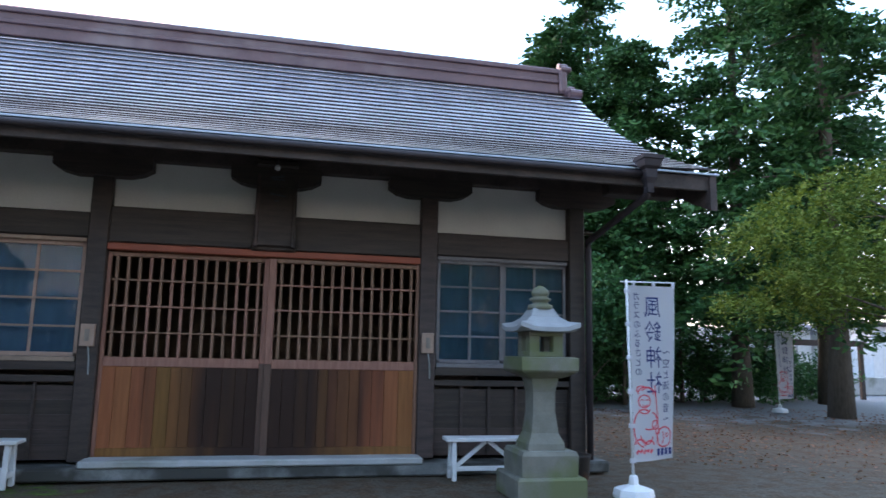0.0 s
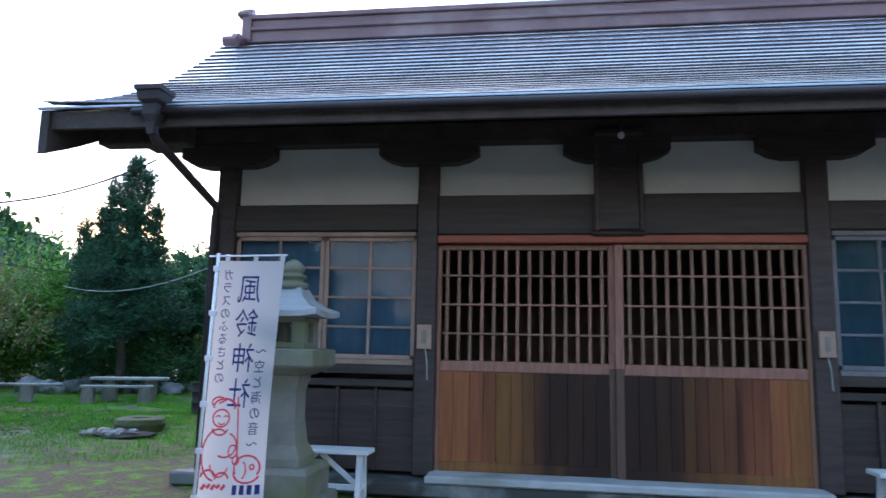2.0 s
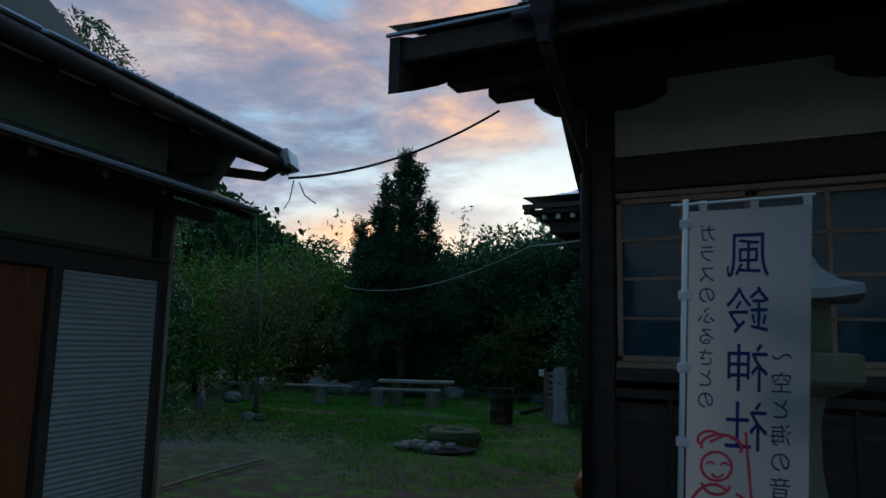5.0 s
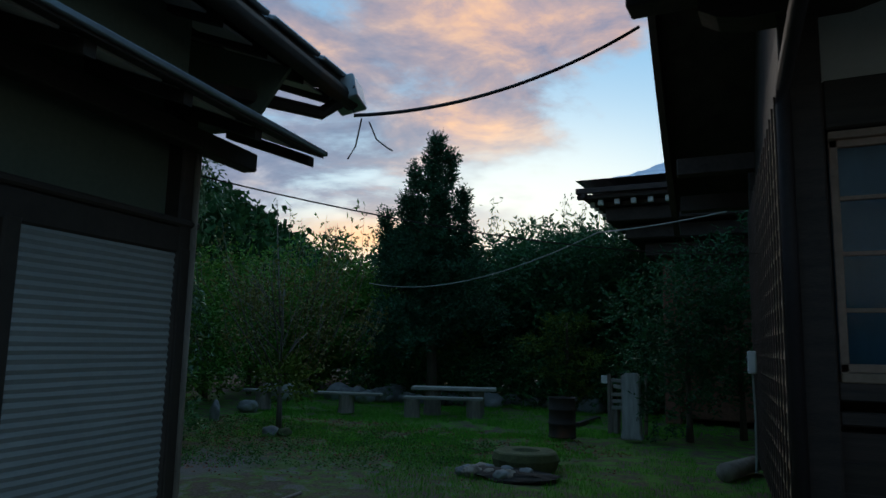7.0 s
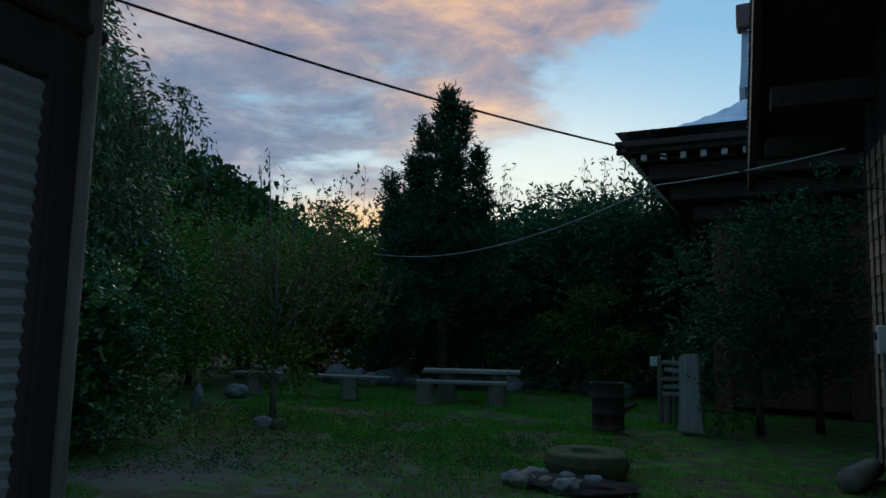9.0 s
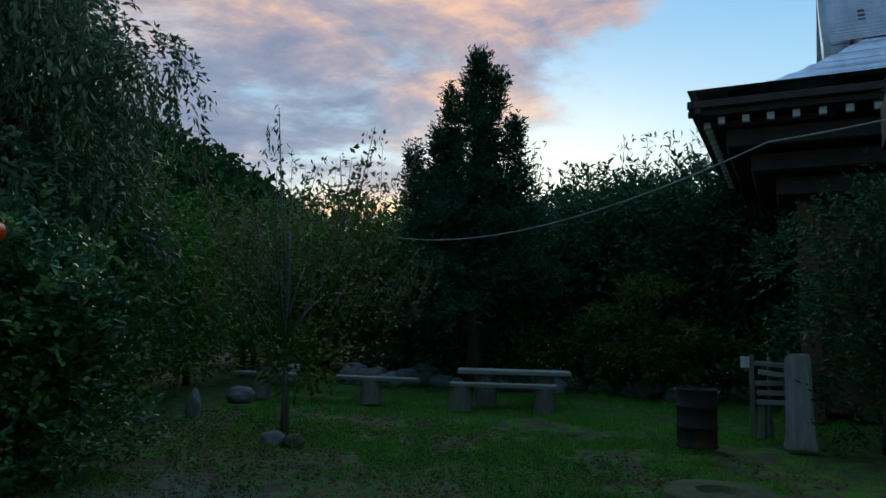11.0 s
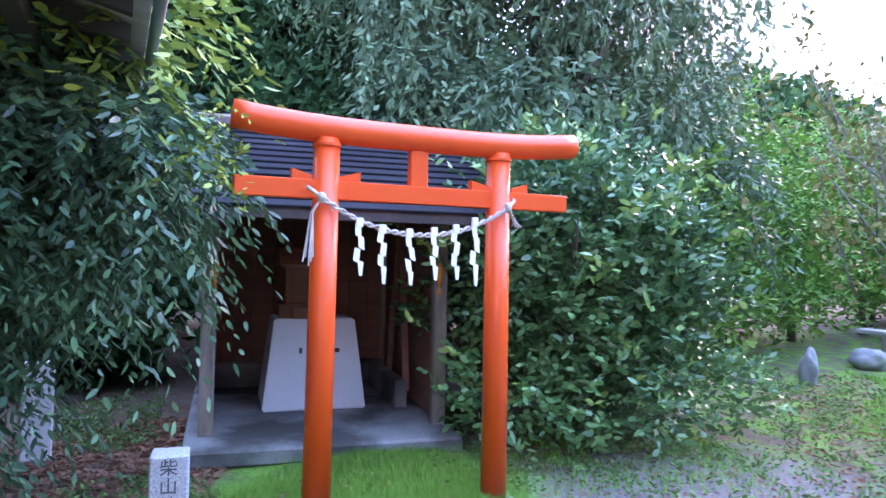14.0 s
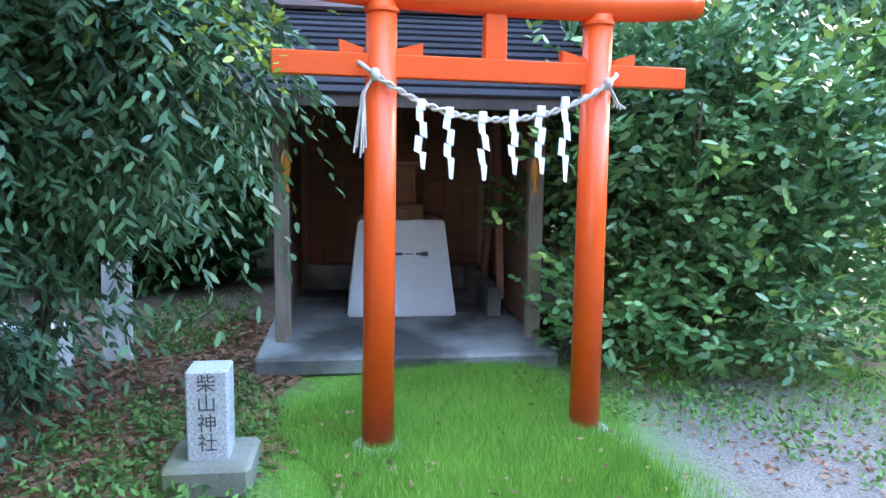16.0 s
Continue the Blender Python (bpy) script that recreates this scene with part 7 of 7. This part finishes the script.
hedge("wood_tree", "tall dark tree of the wood behind the shelter",
      [(-19.6, 3.0, 4.2, 2.0, 4.2), (-20.2, 6.6, 5.2, 2.2, 4.6), (-19.8, 10.0, 4.8, 2.0, 4.4), (-17.4, 2.4, 3.2, 1.5, 3.0), (-15.0, 2.6, 2.6, 1.3, 2.4), (-18.6, 8.2, 4.4, 1.9, 4.6), (-18.0, 6.0, 4.0, 1.8, 4.2), (-17.6, 4.2, 3.6, 1.7, 3.8)], LEAF_HILL, 0.24, 900, 9, 0.6, -0.2, 0.3, 40)
hedge("wood_shrub", "dense green undergrowth behind the shelter",
      [(-14.6, 6.6, 0.5, 0.9, 0.6), (-15.2, 5.2, 0.8, 1.2, 1.0), (-15.0, 8.4, 1.4, 1.0, 1.5), (-16.5, 8.8, 2.0, 1.5, 2.2), (-13.6, 4.2, 0.8, 1.0, 0.9), (-16.6, 12.2, 2.2, 1.5, 2.4), (-17.5, 5.4, 2.0, 1.8, 2.4), (-17.8, 10.4, 2.8, 1.8, 3.0)], LEAF_HILL, 0.16, 560)
# out-of-view trees and hedge, added to darken what the hall windows reflect
hedge("court_tree", "unseen dark tree added to darken the window reflections", [(6.5 + 3.4 * k, -13.0 + R.uniform(-0.8, 0.8), 3.6, 2.3, 3.8) for k in range(5)], LEAF_DEEP, 0.3, 380, 8, 0.6)
hedge("court_shrub", "unseen low hedge added to darken the window reflections", [(-18.0 + 3.0 * k, -13.0 + R.uniform(-0.5, 0.5), 1.4, 2.0, 1.6) for k in range(8)], LEAF_DEEP, 0.3, 260, 8, 0.5)
# upright shoots over the belt
shoots = bmesh.new()
sv = []
for k in range(60):
    x, y, top = R.uniform(-18.5, -12.4), R.uniform(19.8, 21.5), R.uniform(3.4, 4.7)
    if k < 5:
        x, y, top = (-17.55, -16.35, -15.0, -15.3, -17.2)[k], 20.5, (5.45, 5.05, 5.25, 4.9, 5.0)[k]
    tube([(x, y, 2.0), (x + R.normal() * 0.1, y, top)], [0.015, 0.004], 4, shoots)
    n = 44
    p = np.stack([np.full(n, x), np.full(n, y), R.uniform(2.4, top, n)], 1) + R.normal(size=(n, 3)) * np.array((0.08, 0.08, 0))
    sv.append(leaves(R, p, np.tile((0, 0, 0.7), (n, 1)), 0.19, 0.06, spread=0.8))
tree("tall_shoots", (-14.8, 20.5, 0), "upright leafy shoots above the garden shrubs", "shrub", shoots, BARK_PALE, np.concatenate(sv), LEAF_BRIGHT)
grove = thing("bamboo_grove", (-8.9, 23.6, 0), "feathery bamboo grove behind the garden", "bamboo")
for k in range(40):
    x, y, top = R.uniform(-11.2, -6.4), R.uniform(22.6, 25.0), R.uniform(4.0, 5.1)
    if k < 8:
        x, y, top = (-10.2, -9.65, -9.15, -8.65, -9.9, -8.3, -12.45, -12.3)[k], 23.5, (5.7, 5.8, 5.75, 5.7, 5.2, 5.4, 5.85, 5.2)[k]
    cane = part("cane", tube([(x + 8.9, y - 23.6, 0), (x + 8.9, y - 23.6, top * 0.6), (x + 9.1, y - 23.6, top)], [0.022, 0.018, 0.004], 5), LEAF_BRIGHT, grove)
    n = 170
    z = R.uniform(1.4, top, n)
    p = np.stack([np.full(n, x + 8.9) + 0.2 * (z > top * 0.8), np.full(n, y - 23.6), z], 1) + R.normal(size=(n, 3)) * np.array((0.26, 0.26, 0.05)) * (0.25 + 0.9 * (1 - z / top))[:, None] ** 0.5
    quads_mesh("foliage", leaves(R, p, np.tile((0, 0, 0.15), (n, 1)), 0.21, 0.045, spread=0.8), 4, LEAF_BAMBOO, cane)

# cedars and a spreading maple beyond the far corner of the hall
for base, h, r in (((8.6, 21.0, 0), 12.5, 2.9), ((13.4, 18.7, 0), 16.0, 3.6), ((13.7, 15.3, 0), 14.0, 3.4), ((17.5, 20.0, 0), 15.0, 3.6), ((11.0, 24.0, 0), 16.0, 3.4), ((6.0, 26.0, 0), 10.0, 2.6), ((10.7, 19.9, 0), 11.5, 2.8), ((9.6, 23.5, 0), 12.0, 3.0)):
    v = conifer_crown(R, base, h, r, 2.8, 26, 8, 0.25, 150, 0.35, -0.05, 0.6, 0.26, 0.25)
    tree("cedar_tree", base, "tall dark cedar with a bare lower trunk", "tree", limbs(R, base, (base[0], base[1], h - 0.5), 0.27, 0.05, 18, 2.2, 0.22, 0.0), BARK, v, LEAF_CEDAR)
base = (12.6, 10.6, 0)
v = np.concatenate([sprigs(R, (10.7 + dx, 11.8 + dy, z), (1.3, 1.3, 0.16), 210, 11, 0.42, 0.10, 0.05, 0.1, 0.05, 0.25) for dx, dy, z in ((0, 0, 3.1), (-0.7, 0.8, 3.9), (0.9, -0.4, 3.7), (0.2, 0.9, 4.6), (1.4, 0.5, 2.7), (-0.3, 1.4, 2.6), (1.5, 0.6, 5.2), (1.0, 1.5, 3.3))])
tree("maple_tree", base, "spreading tree with yellow-green leaves in layers", "tree", limbs(R, base, (11.4, 11.3, 4.6), 0.14, 0.04, 16, 2.6, 0.35, 0.35), BARK, v, LEAF_MAPLE)
hedge("boundary_hedge", "dark hedge along the road", [(6.0 + 1.45 * k, 24.2 + 0.1 * k, 1.0, 1.2, 1.1) for k in range(6)] + [(5.5, 17.5, 1.1, 1.3, 1.3), (7.2, 19.8, 1.2, 1.4, 1.4), (6.0, 22.2, 1.6, 1.5, 1.8), (9.5, 22.5, 1.4, 1.4, 1.6), (11.2, 21.6, 1.2, 1.3, 1.3), (12.4, 23.0, 0.9, 1.2, 0.9), (15.2, 22.6, 0.7, 1.2, 0.7), (17.0, 22.0, 0.8, 1.2, 0.8), (19.0, 22.6, 0.7, 1.3, 0.7), (8.0, 17.5, 2.6, 1.3, 1.2), (10.0, 19.5, 3.2, 1.6, 1.2), (12.5, 20.5, 3.4, 1.7, 1.2), (15.5, 20.0, 3.5, 1.8, 1.2), (12.1, 21.4, 1.1, 1.3, 1.4), (13.4, 20.6, 1.0, 1.3, 1.3), (14.8, 20.2, 0.9, 1.2, 1.1), (9.0, 20.2, 1.2, 1.3, 1.4)], LEAF_DEEP, 0.15, 420)


# ---- beyond the court ----
def build_far_street():
    wall = part("roadside_wall", box((16, 0.35, 0.75), (25, 25.5, 0.37), 0.03), CONCRETE)
    tagged(wall, "low grey roadside wall", "wall", kind="structure")
    h = thing("white_house", (26, 40, 0), "pale distant house with a grey roof", "building")
    part("wall", box((11, 6, 3.2), (0, 0, 1.6), 0.05), PLASTER, h)
    part("roof", prism([(-6, 3.2), (0, 5.2), (6, 3.2), (6, 3.0), (0, 4.9), (-6, 3.0)], (-3.5, 3.5)), ROOF_METAL, h)
    for k in range(4):
        wdw = part("window", box((1.2, 0.06, 1.1), (-4 + 2.6 * k, -3.0, 1.7), 0.02), TIN, h)
        part("pane", box((1.05, 0.03, 0.95), (-4 + 2.6 * k, -3.03, 1.7), 0), GLASS, wdw)
    h2 = thing("white_house", (38, 36, 0), "long white distant building", "building")
    part("wall", box((12, 6, 3.4), (0, 0, 1.7), 0.05), WHITE_PAINT, h2)
    part("roof", box((12.6, 6.6, 0.25), (0, 0, 3.5), 0.04), HOUSE_DARK, h2)
    for k in range(4):
        part("window", box((1.6, 0.06, 1.0), (-4.2 + 2.8 * k, -3.0, 1.9), 0.02), TIN, h2)
    p = thing("roadside_pole", (20.5, 25.0, 0), "pale metal roadside pole", "pole")
    part("pole", tube([(0, 0, 0), (0, 0, 2.4)], 0.06, 10), TIN, p)
    rail = thing("dark_fence_rail", (18.2, 22.5, 0), "dark wooden fence rail on posts", "fence")
    part("rail", box((6.5, 0.12, 0.22), (0, 0, 2.05), 0.02), DARK_WOOD_X, rail)
    for x in (-3, 0, 3):
        part("post", box((0.16, 0.16, 2.1), (x, 0, 1.05), 0.02), DARK_WOOD, rail)


build_far_street()
build_banner((13.2, 16.9, 0), (-0.04, 0.02), 1.2, "far white banner with blue characters under the cedars")


def build_hills():
    for name, cx, cy, rx, ry, hgt, count, size, label in (("wooded_hill", -62, 42, 34, 30, 16.5, 4600, 1.3, "steep dark wooded hill"), ("wooded_hill", -40, 14, 18, 20, 9.0, 2900, 1.05, "wooded slope behind the shelter")):
        ob = thing(name, (cx, cy, 0), label, "hill", kind="stuff")
        bm = bmesh.new()
        g = []
        n = 30
        for a in range(n + 1):
            row = []
            for b in range(n + 1):
                x, y = 2 * a / n - 1, 2 * b / n - 1
                d = math.hypot(x, y)
                z = hgt * max(0, 1 - d * d) ** 1.2 + (0.6 * noise.noise(Vector((x * 4, y * 4, cx))) if d < 1 else -1)
                row.append(bm.verts.new((x * rx, y * ry, z)))
            g.append(row)
        for r1, r2 in zip(g, g[1:]):
            for k in range(n):
                bm.faces.new((r1[k], r1[k + 1], r2[k + 1], r2[k]))
        part("slope", bm, LEAF_HILL, ob, "", True)
        ang, rad = R.uniform(0, 6.28, count), np.sqrt(R.uniform(0, 0.98, count))
        x, y = rad * np.cos(ang), rad * np.sin(ang)
        z = hgt * np.maximum(0, 1 - rad * rad) ** 1.2
        c = np.stack([x * rx, y * ry, z], 1)
        per = 14
        p = np.repeat(c, per, 0) + R.normal(size=(count * per, 3)) * size * np.array((0.6, 0.6, 0.5)) + np.array((0, 0, size * 0.5))
        out = unit(R.normal(size=(len(p), 3)) + np.array((0, 0, 0.6)))
        quads_mesh("crowns", leaves(R, p, out, size * 0.55, size * 0.4), 4, LEAF_HILL, ob)
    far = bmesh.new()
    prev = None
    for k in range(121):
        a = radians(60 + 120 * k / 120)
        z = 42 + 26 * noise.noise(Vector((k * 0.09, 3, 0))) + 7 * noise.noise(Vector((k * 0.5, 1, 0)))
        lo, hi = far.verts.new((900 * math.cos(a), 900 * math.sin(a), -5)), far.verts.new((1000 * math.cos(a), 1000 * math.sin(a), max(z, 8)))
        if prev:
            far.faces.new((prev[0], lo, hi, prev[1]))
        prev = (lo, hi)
    # the haze of distance is put into the mountains' blue base colour
    ob = part("backdrop", far, material("hazed_far_hills", (0.16, 0.24, 0.30), (0.12, 0.18, 0.24), scale=0.02, fine=0.2, rough=1.0, bump=0), None)
    tagged(ob, "distant mountains with blue haze in their colour", "mountains", kind="structure")


build_hills()


# ---- grass and fallen leaves ----
def blades(rng, n, where, height, width, mat, name, label, patchy=True):
    p = where(rng, n)
    if patchy:
        p = np.array([q for q in p if noise.noise(Vector((q[0] * 1.2, q[1] * 1.2, 5))) + 0.5 * noise.noise(Vector((q[0] * 4.1, q[1] * 4.1, 9))) > -0.14])
        n = len(p)
    z = np.array([ground_height(x, y) for x, y in p])
    b = np.stack([p[:, 0], p[:, 1], z], 1)
    a = rng.uniform(0, 2 * np.pi, n)
    s = np.stack([np.cos(a), np.sin(a), np.zeros(n)], 1) * (width * rng.uniform(0.6, 1.3, n))[:, None]
    h = (height * rng.uniform(0.45, 1.3, n))[:, None]
    bend = np.stack([rng.normal(size=n), rng.normal(size=n), np.zeros(n)], 1) * 0.24
    up = np.array((0, 0, 1.0))
    tip = b + h * (up * 1.35 + bend * 1.6)
    v = np.stack([b - s, b + s, b + (tip - b) * 0.6 + s * 0.55, tip], 1)
    ob = quads_mesh(name, v, 4, mat)
    tagged(ob, label, "grass", kind="stuff")


def patch(cx, cy, rx, ry, power=0.5):
    def f(rng, n):
        a, r = rng.uniform(0, 2 * np.pi, n), rng.uniform(0, 1, n) ** power
        r = r * (1 + 0.15 * np.sin(3 * a) + 0.08 * np.sin(7 * a + 1))
        return np.stack([cx + rx * r * np.cos(a), cy + ry * r * np.sin(a)], 1)
    return f


blades(R, 30000, patch(-10.85, 8.72, 1.15, 0.82, 0.8), 0.055, 0.0009, GRASS, "lawn_grass", "straggling bright grass at the lawn edge", False)
blades(R, 125000, patch(-10.85, 8.72, 0.95, 0.66, 0.6), 0.042, 0.0012, GRASS, "lawn_grass", "fresh bright green grass before the shelter", False)
blades(R, 75000, patch(-10.3, 16.6, 4.6, 3.8), 0.05, 0.003, GRASS_DULL, "meadow_grass", "short green garden grass")
blades(R, 16000, patch(-8.6, 13.6, 3.0, 1.6), 0.04, 0.0022, GRASS_DULL, "meadow_grass", "thin patchy grass on trodden earth")
blades(R, 14000, patch(-6.6, 11.6, 2.0, 2.4), 0.04, 0.003, GRASS_DULL, "meadow_grass", "thin grass by the side wall")


def weeds(rng, n, where, name, label):
    """Low rosettes of a few broad leaves."""
    p = np.repeat(where(rng, n), 9, 0) + rng.normal(size=(n * 9, 2)) * 0.03
    c = np.stack([p[:, 0], p[:, 1], np.array([ground_height(x, y) for x, y in p]) + 0.01 + rng.uniform(0, 0.05, n * 9)], 1)
    d = np.stack([rng.normal(size=n * 9), rng.normal(size=n * 9), 0.5 + 0 * p[:, 0]], 1)
    ob = quads_mesh(name, leaves(rng, c, d, 0.036, 0.017, spread=0.4), 4, LEAF_WEED)
    tagged(ob, label, "weeds", kind="stuff")


weeds(R, 240, patch(-10.8, 7.5, 0.75, 0.45), "low_weeds", "low weeds round the name stone")
weeds(R, 150, patch(-11.5, 10.1, 1.0, 0.9), "low_weeds", "low weeds at the foot of the camellia")
weeds(R, 420, patch(-12.6, 12.6, 1.6, 1.4), "low_weeds", "low weeds along the garden bed")
weeds(R, 700, patch(-9.6, 12.3, 2.6, 1.6), "low_weeds", "low weeds on the trodden court")
blades(R, 3500, patch(-11.1, 10.3, 1.2, 0.75), 0.045, 0.002, GRASS_DULL, "meadow_grass", "thin grass and weeds at the edge of the gravel")
blades(R, 9000, patch(-9.0, 12.6, 2.2, 1.1), 0.045, 0.0025, GRASS_DULL, "meadow_grass", "patchy grass on the trodden court")
weeds(R, 150, patch(-10.9, 10.5, 1.1, 0.7), "low_weeds", "low weeds at the edge of the gravel")
weeds(R, 160, patch(-12.9, 7.2, 0.8, 0.4), "low_weeds", "low weeds beside the shelter")


def litter(rng, n, where, size, name, label, lift=0.008):
    p = where(rng, n)
    c = np.stack([p[:, 0], p[:, 1], np.array([ground_height(x, y) for x, y in p]) + lift], 1)
    d = np.stack([rng.normal(size=n), rng.normal(size=n), 0.12 * rng.normal(size=n)], 1)
    v = leaves(rng, c, d, size, size * 0.5, spread=0.02)
    v[:, :, 2] = np.maximum(v[:, :, 2], c[:, None, 2] - 0.004)
    ob = quads_mesh(name, v, 4, LITTER)
    tagged(ob, label, "fallen leaves", kind="stuff")


litter(R, 9000, patch(-11.5, 7.2, 1.3, 0.85), 0.055, "fallen_leaves", "brown fallen leaves round the name stone")
litter(R, 1500, patch(-9.4, 11.8, 3.4, 1.6), 0.038, "fallen_leaves", "scattered brown leaves on the court")
litter(R, 6000, patch(9.5, 13.0, 7.0, 6.0), 0.07, "fallen_leaves", "brown fallen leaves under the cedars")
litter(R, 900, patch(-11.1, 10.2, 1.2, 0.7), 0.036, "fallen_leaves", "brown leaves under the camellia")
litter(R, 6000, patch(-10.0, 13.4, 3.4, 2.0), 0.05, "fallen_leaves", "brown fallen leaves in the thin grass")
litter(R, 160, patch(-10.75, 8.75, 0.95, 0.7), 0.04, "fallen_leaves", "a few brown leaves lying on the grass", 0.045)
